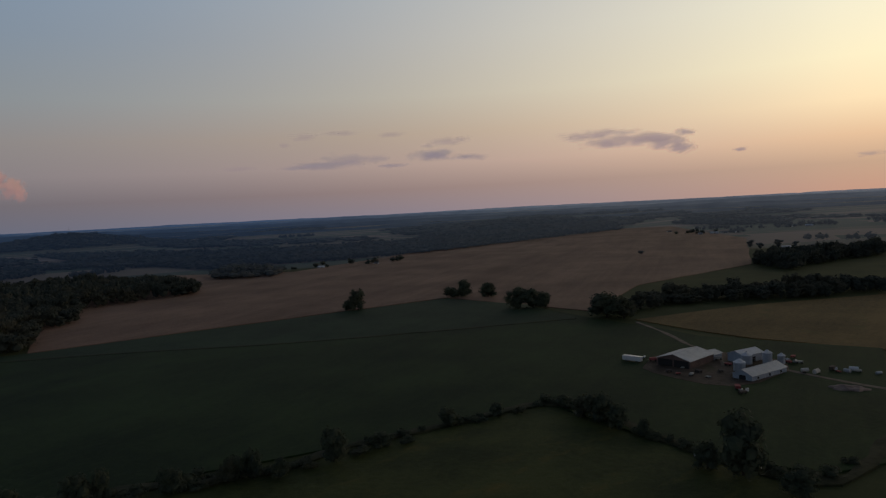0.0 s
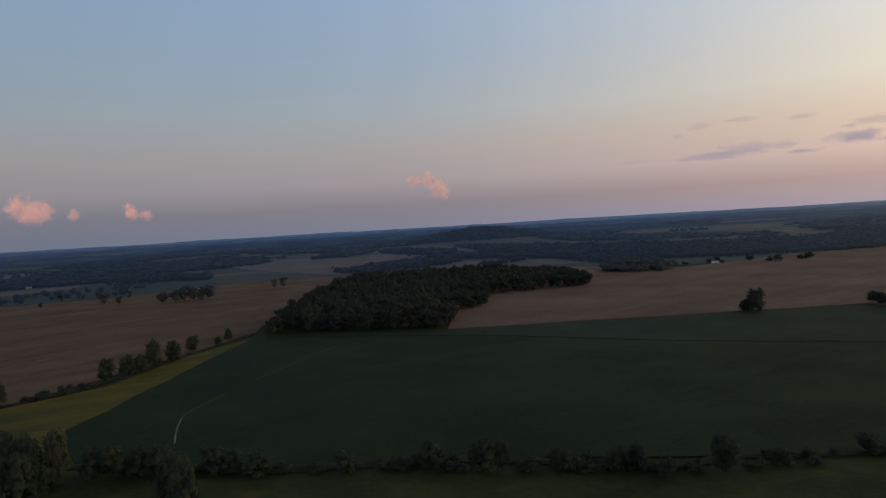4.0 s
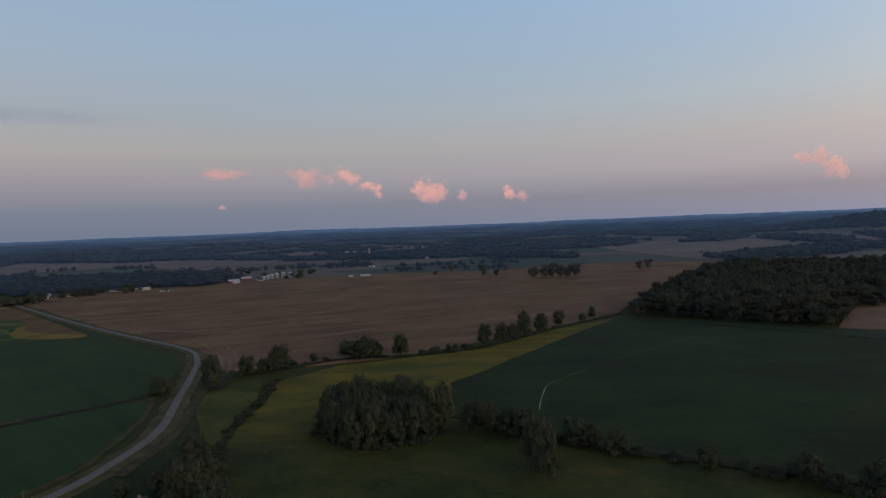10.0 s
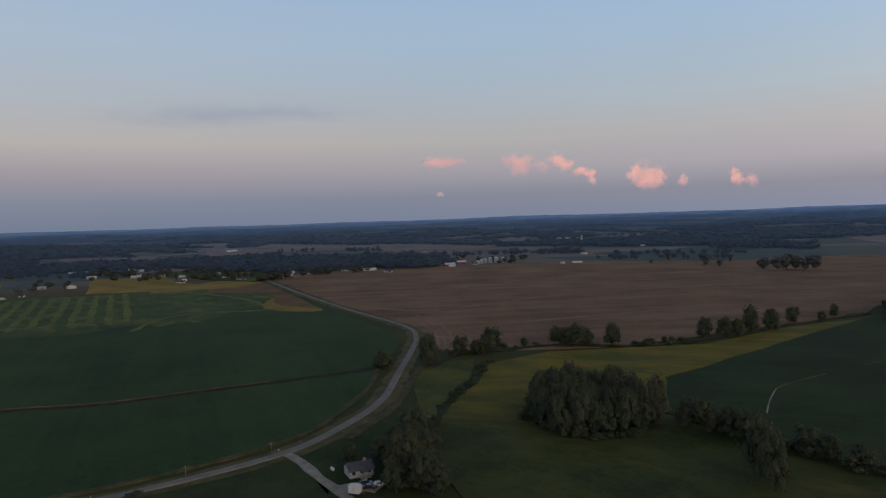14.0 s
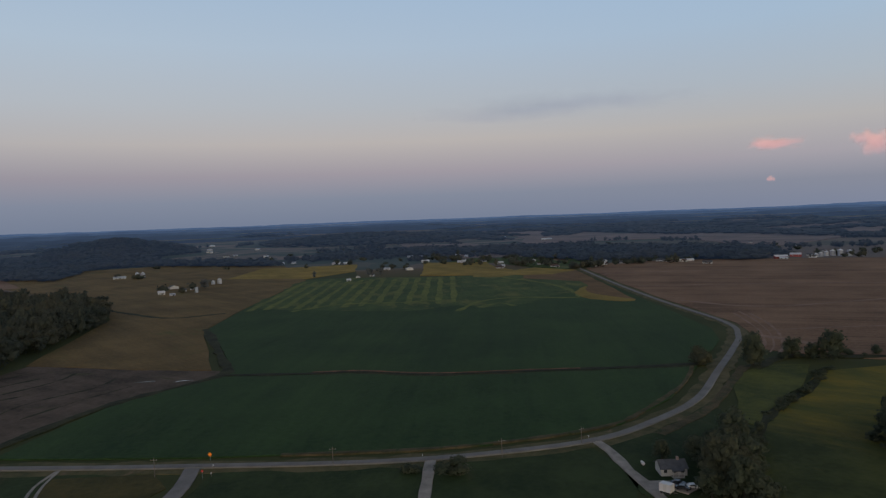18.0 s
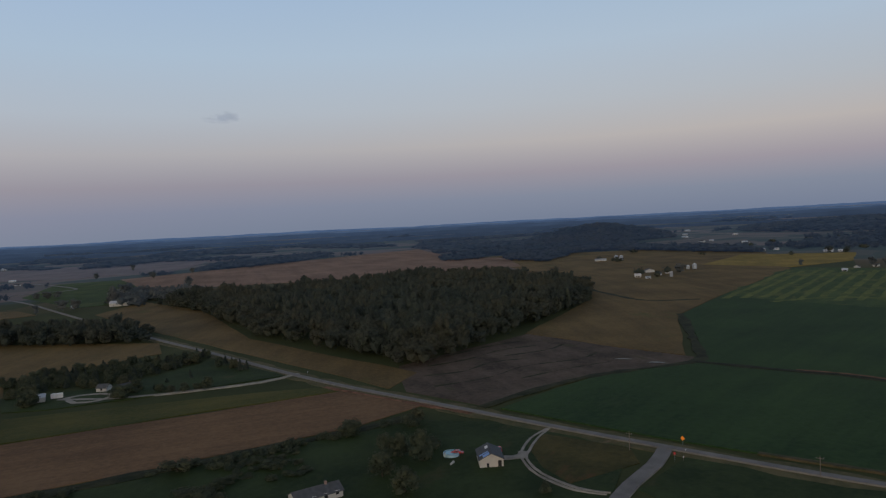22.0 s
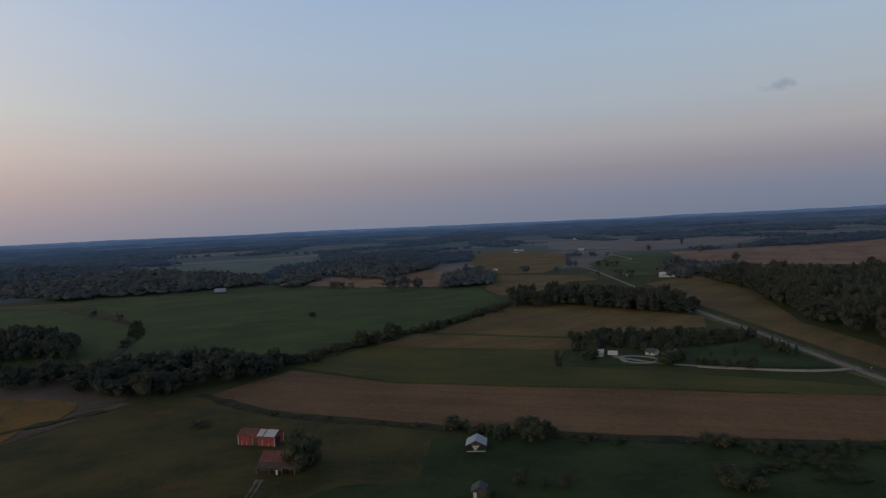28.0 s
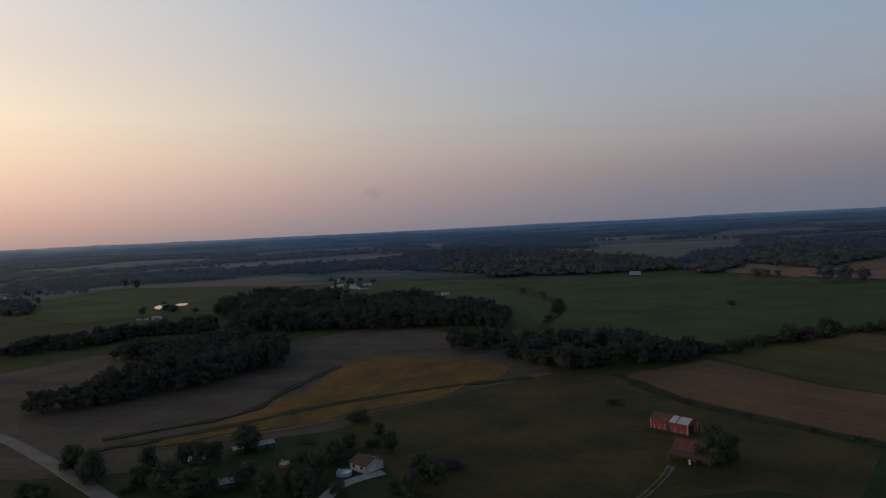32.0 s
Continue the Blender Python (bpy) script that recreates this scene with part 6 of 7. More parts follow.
def pool(x, y, d, label, deck=False):
    r = tagged(root("swimming_pool", x, y, 0, 0.15), label, "pool")
    n = 28
    bm = bmesh.new()
    rings = []
    for rad, z in ((d / 2, -0.2), (d / 2, 1.2), (d / 2 - 0.18, 1.2), (d / 2 - 0.18, 0.2)):
        rings.append([bm.verts.new((rad * math.cos(a), rad * math.sin(a), z)) for a in (2 * math.pi * k / n for k in range(n))])
    for a, b in zip(rings, rings[1:]):
        for k in range(n):
            bm.faces.new((a[k], a[(k + 1) % n], b[(k + 1) % n], b[k]))
    part("wall", bm, DECK if deck else POOL_WALL, r)
    bm = bmesh.new()
    bm.faces.new([bm.verts.new(((d / 2 - 0.15) * math.cos(a), (d / 2 - 0.15) * math.sin(a), 1.0)) for a in (2 * math.pi * k / n for k in range(n))])
    part("cover" if deck else "water", bm, CONCRETE if deck else WATER, r)
    part("ladder", boxes((d / 2 - 0.2, d / 2 + 0.15, -0.25, -0.2, -0.2, 1.7), (d / 2 - 0.2, d / 2 + 0.15, 0.2, 0.25, -0.2, 1.7)), TRIM, r)
    if deck:
        part("deck", boxes((-d / 2 - 2.2, -d / 2 + 0.05, -1.8, 1.8, 0.9, 1.05)), DECK, r)
        for py in (-1.6, 1.6):
            part("post", boxes((-d / 2 - 2.1, -d / 2 - 1.95, py - 0.07, py + 0.07, -0.3, 1.8)), DECK, r)
    return r


def utility_pole(x, y, turn=0.0, h=9.0):
    r = tagged(root("utility_pole", x, y, turn), "weathered timber utility pole beside the road", "utility pole", "poles along the road")
    part("pole", tube((0, 0, -0.4), (0, 0, h), 0.15, 0.1, 8), POST, r)
    part("crossarm", boxes((-1.1, 1.1, -0.18, -0.08, h - 0.9, h - 0.76)), POST, r)
    for px in (-0.95, 0.0, 0.95):
        part("insulator", tube((px, -0.13, h - 0.76), (px, -0.13, h - 0.55), 0.05, 0.035, 6), TRIM, r)
    return r


# Farmyard north of the camera
shed = gabled("machine_shed", "large open-fronted shed with pale metal roof", "shed", 113.8, 330.2, 41, 22, 17.4, 4.2, 6.6, BROWN_WALL, TIN, windows=0, over=0.5,
              doors=[("x-", -4.2, 7.6, 4.0, DARK, "open bay, its shade painted on"), ("x-", 4.2, 7.6, 4.0, DARK, "open bay, its shade painted on")])
gabled("side_shed", "small pale metal shed beside the machine shed", "shed", 128.5, 337, 41, 8, 8, 3.2, 4.4, BLUE_WALL, TIN, windows=0, doors=[("x+", 0, 3, 2.8, DARK, "")])
gabled("loft_shed", "farm shed with bright white metal roof", "shed", 142.5, 329, 27, 14, 9, 4.4, 6.0, BLUE_WALL, TIN_BRIGHT, windows=1, doors=[("y-", 0, 3, 3, DARK, "")])
gabled("low_shed", "long low shed with bluish metal roof", "shed", 136.3, 300.5, 32, 25, 9.5, 2.8, 4.9, BLUE_WALL, TIN, windows=3, doors=[("x-", 0, 3.2, 2.6, DARK, "doorway, its shade painted on")])
for p in ((131, 309, 5.2, 5.0), (148, 318, 4.2, 6.5), (140, 322, 5.0, 5.0), (155, 319, 3.4, 4.6)):
    grain_bin(*p, group="farmyard grain bins")


def box_trailer(x, y, turn, l, label):
    r = tagged(root("box_trailer", x, y, turn, 0.6 if y > 0 else 0.3), label, "trailer")
    bm = boxes((-l / 2, l / 2, -1.2, 1.2, 0.6, 2.9))
    bmesh.ops.bevel(bm, geom=bm.edges[:], offset=0.12, segments=2, affect="EDGES")
    part("box", bm, WHITE_CAR, r)
    for wx in (-l * 0.3, l * 0.3):
        for s in (-1, 1):
            part("wheel", tube((wx, s * 0.8, 0.4), (wx, s * 1.1, 0.4), 0.42, 0.42, 12), RUBBER, r)
    part("drawbar", boxes((l / 2, l / 2 + 1.4, -0.08, 0.08, 0.55, 0.7)), POST, r)
    part("door", boxes((-0.5, 0.5, -1.225, -1.19, 0.8, 2.6)), TRIM, r)
    return r


box_trailer(90.4, 338.6, 136, 10, "long white box trailer parked on the field edge")
for i, (x, y, s, c) in enumerate(((157, 302, 2.2, CREAM), (160, 298, 2.6, CREAM), (171, 303, 2.0, TIN_BRIGHT), (173, 297, 2.2, TIN), (177, 299, 2.6, TIN_BRIGHT), (183, 291, 1.8, TIN), (162, 320, 1.6, TIN), (160, 323, 1.8, TIN),
                                  (118, 278, 1.1, WHITE_CAR), (119.5, 275.5, 1.0, WHITE_CAR), (121, 278.5, 0.9, WHITE_CAR), (98, 345, 1.6, TIN), (74, 208, 1.2, TIN_BRIGHT), (88, 196, 0.8, WHITE_CAR))):
    # wrapped bales, tanks and machines about the farmyard
    s *= 0.72
    r = tagged(root("farm_tank", x, y, 37 * i, 0.55), "pale rounded farm tank lying on the grass", "tank", "tanks about the farmyard")
    bm = tube((-s, 0, s * 0.5), (s, 0, s * 0.5), s * 0.55, s * 0.55, 14)
    bmesh.ops.bevel(bm, geom=bm.edges[:], offset=s * 0.1, segments=1, affect="EDGES")
    part("drum", bm, c, r)
    for px in (-0.6 * s, 0.6 * s):
        part("cradle", boxes((px - 0.1, px + 0.1, -s * 0.45, s * 0.45, -0.3, s * 0.25)), POST, r)
YARD = [(102.7, 308.2), (107.7, 305.1), (112.7, 310.2), (100.1, 336.6), (108.7, 318.7), (122.1, 308.1), (130.4, 320.0), (130.2, 332.2), (155.2, 298.8), (158.0, 318.3), (162.2, 317.0), (169.4, 302.0), (169.3, 297.3), (177.1, 295.9), (116.4, 272.5), (117.4, 279.2), (113.2, 299.6), (100.2, 313.1), (165.3, 328.4)]
for i, (x, y) in enumerate(YARD):
    # wagons and implements parked about the yard
    k = 0.7 + 0.18 * (i % 4)
    r = tagged(root("farm_wagon", x, y, 53 * i, 0.68), ("small farm wagon with faded red box", "small pale farm wagon on the trampled yard", "dark farm implement parked on the yard")[i % 3], "farm wagon", "wagons about the farmyard")
    part("box", boxes((-1.5 * k, 1.5 * k, -0.8 * k, 0.8 * k, 0.55 * k, (1.1 + 0.3 * (i % 2)) * k)), (RED_PAINT, CONCRETE, OLD_WOOD)[i % 3], r)
    part("drawbar", boxes((1.45 * k, 2.6 * k, -0.06, 0.06, 0.5 * k, 0.6 * k)), POST, r)
    for px in (-0.95 * k, 0.95 * k):
        for py in (-0.75 * k, 0.75 * k):
            part("wheel", tube((px, py - 0.1, 0.36 * k), (px, py + 0.1, 0.36 * k), 0.38 * k, 0.38 * k, 12), RUBBER, r)
r = tagged(root("earth_heap", 158.7, 271.8, 330), "low reddish heap of piled earth beside the lane", "earth heap")
bm = bmesh.new()
bmesh.ops.create_icosphere(bm, subdivisions=3, radius=1)
for v in bm.verts:
    n = 1 + 0.35 * noise.noise(v.co * 2.2)
    v.co = Vector((v.co.x * 7 * n, v.co.y * 4.2 * n, v.co.z * 1.9 * n + 0.1))
part("mound", bm, EARTH, r)

# White house in the road's bend
house = gabled("bungalow", "small white bungalow with grey shingle roof", "house", -217.0, 11.2, 104, 7.8, 6.2, 2.3, 3.9, WHITE, SHINGLE, windows=3, doors=[("y-", 1.6, 1.0, 2.05, TRIM, "")], z=0.2, chimney=True)
part("porch_roof", slab((-1.0, -5.0, 2.1), (2.6, -5.0, 2.1), (2.6, -3.0, 2.6), (-1.0, -3.0, 2.6), 0.14), SHINGLE, house)
for px in (-0.85, 0.8, 2.45):
    part("porch_post", boxes((px - 0.07, px + 0.07, -4.9, -4.76, -0.2, 2.02)), TRIM, house)
part("porch_floor", boxes((-1.0, 2.6, -5.0, -3.1, -0.3, 0.2)), CONCRETE, house)
car(-206.6, 12.6, 80, DARK_CAR, "dark saloon car parked on gravel by the house")
car(-203.2, 13.6, 75, DARK_CAR, "dark hatchback parked on gravel by the house")
car(-204.4, 16.4, 100, WHITE_CAR, "white car parked beside the dark cars")
box_trailer(-199.5, 9.0, 60, 3.6, "small white trailer parked on the drive")
pump = tagged(root("propane_tank", -222, 3, 20, 0.2), "small white gas tank beside the bungalow", "gas tank")
part("tank", tube((-0.9, 0, 0.7), (0.9, 0, 0.7), 0.42, 0.42, 14), WHITE_CAR, pump)
part("foot", boxes((-0.6, -0.45, -0.3, 0.3, -0.3, 0.4), (0.45, 0.6, -0.3, 0.3, -0.3, 0.4)), CONCRETE, pump)

# Cream house inside the curved drive, with its pool
house = gabled("country_house", "cream gabled house with dark roof and blue tarpaulins", "house", -145.6, -175.0, 236, 11, 7.8, 2.5, 4.4, CREAM, SHINGLE, windows=3, doors=[("x-", -2.7, 1.2, 2.05, DARK, "doorway, its shade painted on"), ("x-", 1.2, 0.8, 1.3, GLASS, "")], z=0.2)


def on_slope(x0, x1, v0, v1, w, eave, ridge, lift=0.2, s=1):
    z = lambda v: ridge + (eave - ridge) * v + lift
    return slab((x0, s * v0 * w / 2, z(v0)), (x1, s * v0 * w / 2, z(v0)), (x1, s * v1 * w / 2, z(v1)), (x0, s * v1 * w / 2, z(v1)), 0.03)


part("tarpaulin", on_slope(-5.6, -3.4, 0.15, 0.7, 7.8, 2.5, 4.4), BLUE_TARP, house, "bright blue tarpaulin")
part("tarpaulin", on_slope(-2.8, -1.8, 0.2, 0.95, 7.8, 2.5, 4.4), BLUE_TARP, house, "bright blue tarpaulin")
part("roof_sheet", on_slope(1.0, 3.4, 0.1, 0.35, 7.8, 2.5, 4.4), WHITE_CAR, house, "white roof sheet")
car(-154.0, -180.0, 60, RED_CAR, "red car parked on the gravel apron")
car(-142.0, -188.0, 130, RED_CAR, "dark red car standing on the lawn behind the house")
pool(-140.0, -189.0, 5.6, "round above-ground pool with pale blue wall")
boat = tagged(root("upturned_boat", -135.2, -182.3, 30, 0.2), "small cream upturned boat on the lawn", "boat")
bm = tube((-1.3, 0, 0.2), (1.3, 0, 0.2), 0.5, 0.35, 12)
bmesh.ops.bevel(bm, geom=bm.edges[:], offset=0.12, segments=1, affect="EDGES")
part("hull", bm, CREAM, boat)
house = gabled("ranch_house", "long low white ranch house with grey roof", "house", -87.8, -187.6, 176, 14.6, 7.0, 1.9, 3.6, WHITE, SHINGLE, windows=4, doors=[("y-", 2, 1.0, 2.05, DARK, ""), ("y+", -2, 1.0, 2.05, TRIM, "")], z=0.2, chimney=True)
part("wing_roof", on_slope(-6.5, -2.6, 0.0, 1.12, 7.0, 1.9, 3.6, 0.26, -1), SHINGLE, house)

# Red barn, old barn and sheds on the pasture
barn = gabled("red_barn", "faded red board barn with patched metal roof", "barn", 103.6, -250.6, -10, 15.5, 6.8, 3.9, 5.5, RED_PAINT, RED_ROOF, windows=0, over=0.4,
              doors=[("y+", 0.5, 2.6, 3.2, OLD_WOOD, "weathered double door"), ("x-", 0.6, 3.0, 3.2, DARK, "open doorway, its shade painted on")])
part("roof_patch", on_slope(-8.1, -3.4, 0.02, 1.1, 6.8, 3.9, 5.5, 0.21), TIN_BRIGHT, barn, "pale new roof sheets")
part("roof_patch", on_slope(-2.9, -0.4, 0.02, 1.1, 6.8, 3.9, 5.5, 0.21), TIN_BRIGHT, barn, "pale new roof sheets")
for px, pz in ((1.6, 3.0), (4.2, 1.6), (6.2, 1.9), (-2.6, 2.4), (-5.2, 1.3)):
    part("pale_board", boxes((px - 0.14, px + 0.14, 3.39, 3.43, 0.2, pz)), CONCRETE, barn, "flaking pale board")
for px, py in ((-7.75, 3.4), (-7.75, -3.4), (7.75, 3.4), (7.75, -3.4)):
    part("corner_board", boxes((px - 0.12, px + 0.12, py - 0.12, py + 0.12, -0.2, 3.85)), TRIM, barn)
old = gabled("old_barn", "dark weathered barn with rusted roof under a tree", "barn", 84.8, -224.2, 176, 14, 8, 3.2, 5.6, OLD_WOOD, RED_ROOF, windows=0, doors=[("y-", -3.5, 2.4, 2.4, DARK, "opening, its shade painted on"), ("y-", 2.0, 2.2, 2.4, DARK, "opening, its shade painted on")])
part("lean_to_roof", slab((-7, -7.6, 2.4), (7, -7.6, 2.4), (7, -4.0, 3.3), (-7, -4.0, 3.3), 0.12), OLD_WOOD, old)
for px in (-6.8, -2.2, 2.2, 6.8):
    part("lean_to_post", boxes((px - 0.09, px + 0.09, -7.5, -7.32, -0.3, 2.3)), POST, old)
part("white_door", boxes((0.2, 0.9, -7.62, -7.56, 0.0, 1.8)), TRIM, old)
hut = gabled("pole_shed", "small open shed with pale metal roof", "shed", 20.1, -242.6, 271, 7.4, 6.6, 2.5, 4.1, OLD_WOOD, TIN, windows=0, doors=[("x-", -1.6, 3.0, 2.4, DARK, "open bay, its shade painted on"), ("x-", 2.0, 2.6, 2.4, DARK, "open bay, its shade painted on")])
part("white_sheet", slab((-3.76, -1.3, 2.3), (-3.76, 1.4, 2.3), (-3.82, 0.6, 0.6), (-3.82, 0.2, 0.6), 0.05), WHITE, hut, "hanging white sheet")
part("plinth", boxes((-4.2, -3.72, -3.4, 3.4, -0.3, 0.45)), CONCRETE, hut, "white plinth")
gabled("garden_hut", "little dark hut with pale trim", "hut", 16.2, -199.1, 270, 5, 4.2, 2.4, 3.6, OLD_WOOD, SHINGLE, windows=1, doors=[("x-", 1.2, 0.9, 2.0, TRIM, "white door")], z=0.2)

# Farmhouse yard beyond the brown field
gabled("yard_shed", "white metal shed with bright roof", "shed", -38.0, -406.0, 171, 9.5, 6.5, 2.9, 4.1, WHITE, TIN_BRIGHT, windows=1, doors=[("y+", 1, 2.6, 2.4, DARK, "")])
gabled("garage", "white gabled garage beside the gravel loop", "garage", -70.6, -406.1, 141, 5.6, 6.2, 2.3, 3.8, WHITE, SHINGLE, windows=1, doors=[("x+", 0, 3.4, 1.9, TRIM, "pale garage door")])
gabled("farmhouse", "white farmhouse behind a round tree", "house", -79.8, -396.5, 193, 8.5, 7, 2.4, 4.2, WHITE, SHINGLE, windows=3, chimney=True, doors=[("y-", 0, 1.0, 2.05, DARK, "")])
box_trailer(-48.0, -405.0, 165, 5.5, "white trailer parked beside the yard shed")

gabled("field_shed", "long low shed with white metal roof under the knoll trees", "shed", -43, -666, 178, 13, 8, 2.6, 4.2, OLD_WOOD, TIN_BRIGHT, windows=0, doors=[("y+", 0, 3.0, 2.2, DARK, "open bay, its shade painted on")])
# Garden with the white garage, sheds and pools
gar = gabled("white_house", "white house with brown roof and garage", "house", 172.6, -156.6, -3, 8.2, 7.8, 2.6, 4.3, WHITE, SHINGLE_BROWN, windows=2, doors=[("x-", 0.8, 2.8, 2.2, TRIM, "white garage door"), ("x-", -2.9, 0.9, 1.95, POOL_WALL, "blue door")], z=0.25)
part("eave_board", boxes((-1.0, 5.0, -4.5, -4.38, 2.35, 2.55)), TRIM, gar)
pool(174.6, -148.2, 5.2, "round pool with turquoise water beside the garage")
pool(199.0, -143.2, 5.4, "round covered pool with red stained deck", True)
for nm, lb, x, y, t, l, w, e, rg, c in (("tin_shed", "low shed with bluish metal roof", 223.5, -150.9, 247, 8, 6, 2.5, 3.3, TIN), ("tin_shed", "small shed with white metal roof", 226.9, -141.5, 255, 4, 4, 2.4, 3.0, TIN_BRIGHT),
                                        ("tin_shed", "small shed with patched white roof", 229.4, -126.5, 236, 6, 5, 2.4, 3.2, TIN_BRIGHT), ("mobile_home", "pale small house among trees", 198.6, -119.6, 248, 7, 5, 2.6, 3.6, TIN)):
    gabled(nm, lb, "shed", x, y, t, l * 0.85, w * 0.8, e * 0.8, rg * 0.8, OLD_WOOD, c, windows=1, doors=[("y-", 0.6, 1.0, 2.0, DARK, "")], z=0.22)

# Buildings farther off
gabled("knoll_barn", "grey metal barn before the wooded knoll", "barn", -44, -674, 165, 14, 9, 2.8, 4.6, OLD_WOOD, TIN, windows=0, doors=[("y+", 3, 4, 2.6, DARK, "")])
gabled("long_barn", "long white barn with bright metal roof", "barn", -186, -930, 151, 22, 11, 4.0, 6.4, WHITE, TIN_BRIGHT, windows=2)
gabled("field_barn", "grey metal barn at the pasture's far edge", "barn", 428, -920, 200, 15, 12, 2.6, 7.0, OLD_WOOD, TIN, windows=0)
gabled("red_farm_barn", "red barn with white metal roof", "barn", -1156, 228, 95, 18, 9, 3.6, 5.8, RED_PAINT, TIN_BRIGHT, windows=2)
gabled("red_farm_barn", "red barn with pale metal roof", "barn", -1196, 258, 70, 16, 9, 3.8, 6.2, RED_PAINT, TIN_BRIGHT, windows=2)
gabled("greenhouse", "long low white greenhouse on the stubble field", "greenhouse", -1085, 432, 72, 16, 7, 2.0, 3.4, WHITE, TIN_BRIGHT, windows=0)
gabled("greenhouse", "short low white greenhouse on the stubble field", "greenhouse", -1090, 408, 76, 7, 5, 2.0, 3.0, WHITE, TIN_BRIGHT, windows=0)
for i, q in enumerate(((-200, 1097, 21, 14, 10, 3.0, 5.0), (-114, 1126, 358, 11, 10, 3.0, 5.0), (558, 1496, 342, 13, 10, 3.0, 5.0), (589, 1500, 356, 22, 10, 3.5, 5.5), (617, 1511, 320, 20, 10, 3.5, 5.5),
                      (634, 1502, 318, 11, 10, 3.0, 5.0), (503, 1011, 322, 16, 9, 3.0, 4.0), (544, 1660, 354, 14, 10, 3.0, 5.0), (814, 1615, 338, 19, 10, 3.0, 5.0), (853, 1605, 320, 22, 10, 3.0, 5.0),)):
    gabled("farm_building", "pale farm building on the distant plain", "farm building", q[0], q[1], q[2], q[3] * 0.72, q[4] * 0.72, q[5] * 0.75, q[6] * 0.75, WHITE_FAR, (TIN_BRIGHT, SHINGLE, TIN)[i % 3], "northern farm buildings", 2, doors=[("y-", 0.5, 1.6, 2.2, DARK, "")])
for i, q in enumerate(((-723, -555, 131, 11, 9, 4.0, 6.5), (-792, -589, 233, 11, 18, 4.0, 7.0), (-713, -532, 142, 8, 7, 2.5, 4.0), (-782, -550, 125, 12, 8, 2.5, 4.0), (-761, -550, 122, 8, 8, 3.0, 5.0),
                      (-969, -824, 135, 27, 11, 3.5, 6.0), (-871, -369, 110, 8, 9, 3.0, 5.0), (-922, -376, 187, 9, 8, 3.0, 4.8), (-1068, -384, 101, 14, 10, 3.5, 5.0), (-1055, -341, 212, 12, 15, 4.5, 6.5),
                      (-950, -365, 91, 8, 9, 3.0, 5.0), (-1487, -354, 83, 13, 10, 3.5, 5.5), (-1305, -395, 112, 12, 10, 3.5, 5.5),)):
    gabled("farm_building", "white farm building between the fields", "farm building", q[0], q[1], q[2], q[3] * 0.72, q[4] * 0.72, q[5] * 0.75, q[6] * 0.75, WHITE_FAR, (TIN_BRIGHT, SHINGLE, TIN)[i % 3], "farm buildings between the fields", 2, doors=[("y-", 0.5, 1.6, 2.2, DARK, "")])
for i, q in enumerate(((-1091, -194, 90, 8, 9, 3.0, 5.0), (-1061, -105, 97, 9, 9, 3.0, 5.0), (-1059, -44, 91, 9, 9, 3.0, 5.0), (-1174, -210, 183, 9, 8, 3.0, 5.0), (-1183, -167, 120, 8, 9, 3.0, 5.0),
                      (-1233, -548, 101, 20, 10, 3.0, 5.0), (-1243, -528, 109, 20, 10, 3.0, 5.0), (-1498, -843, 106, 17, 10, 3.0, 5.0), (-1603, -997, 128, 15, 10, 3.0, 5.0), (-1685, -1129, 114, 23, 10, 3.0, 5.0),
                      (-1699, -1287, 121, 14, 10, 3.0, 5.0),)):
    gabled("farm_building", "white farm building between the fields", "farm building", q[0], q[1], q[2], q[3] * 0.72, q[4] * 0.72, q[5] * 0.75, q[6] * 0.75, WHITE_FAR, (TIN_BRIGHT, SHINGLE, TIN)[i % 3], "farm buildings between the fields", 2, doors=[("y-", 0.5, 1.6, 2.2, DARK, "")])
for i, q in enumerate(((-1209, 281, 69, 12, 9, 3.0, 5.0), (-1092, -52, 108, 13, 9, 3.0, 5.5), (-1095, -35, 109, 13, 9, 3.0, 5.5), (-1122, -10, 162, 9, 13, 3.0, 5.5), (-1140, 56, 92, 12, 9, 3.0, 5.0),
                      (-1130, 85, 93, 10, 9, 3.0, 5.0), (-1148, 97, 175, 9, 8, 3.0, 5.0), (-1077, 116, 70, 12, 8, 2.5, 3.5), (-1071, -109, 95, 11, 9, 3.0, 5.0), (-1070, -196, 82, 9, 9, 3.0, 5.0),
                      (-1445, -357, 123, 15, 9, 3.0, 5.0), (-1227, -365, 123, 10, 9, 3.0, 5.0), (-1197, -287, 196, 8, 8, 3.0, 5.0),)):
    gabled("village_house", "white village house beside the road", "house", q[0], q[1], q[2], q[3] * 0.66, q[4] * 0.66, 2.4, 4.0, WHITE_FAR, (SHINGLE, SHINGLE, SHINGLE_BROWN)[i % 3], "village houses", 2, doors=[("y-", 0.5, 1.6, 2.2, DARK, "")])
for i, q in enumerate(((-1222, -253, 93, 15, 9, 3.0, 5.0), (-1180, -169, 116, 10, 9, 3.0, 5.0),)):
    gabled("village_house", "white village house beside the road", "house", q[0], q[1], q[2], q[3] * 0.66, q[4] * 0.66, 2.4, 4.0, WHITE_FAR, (SHINGLE, SHINGLE, SHINGLE_BROWN)[i % 3], "village houses", 2, doors=[("y-", 0.5, 1.6, 2.2, DARK, "")])
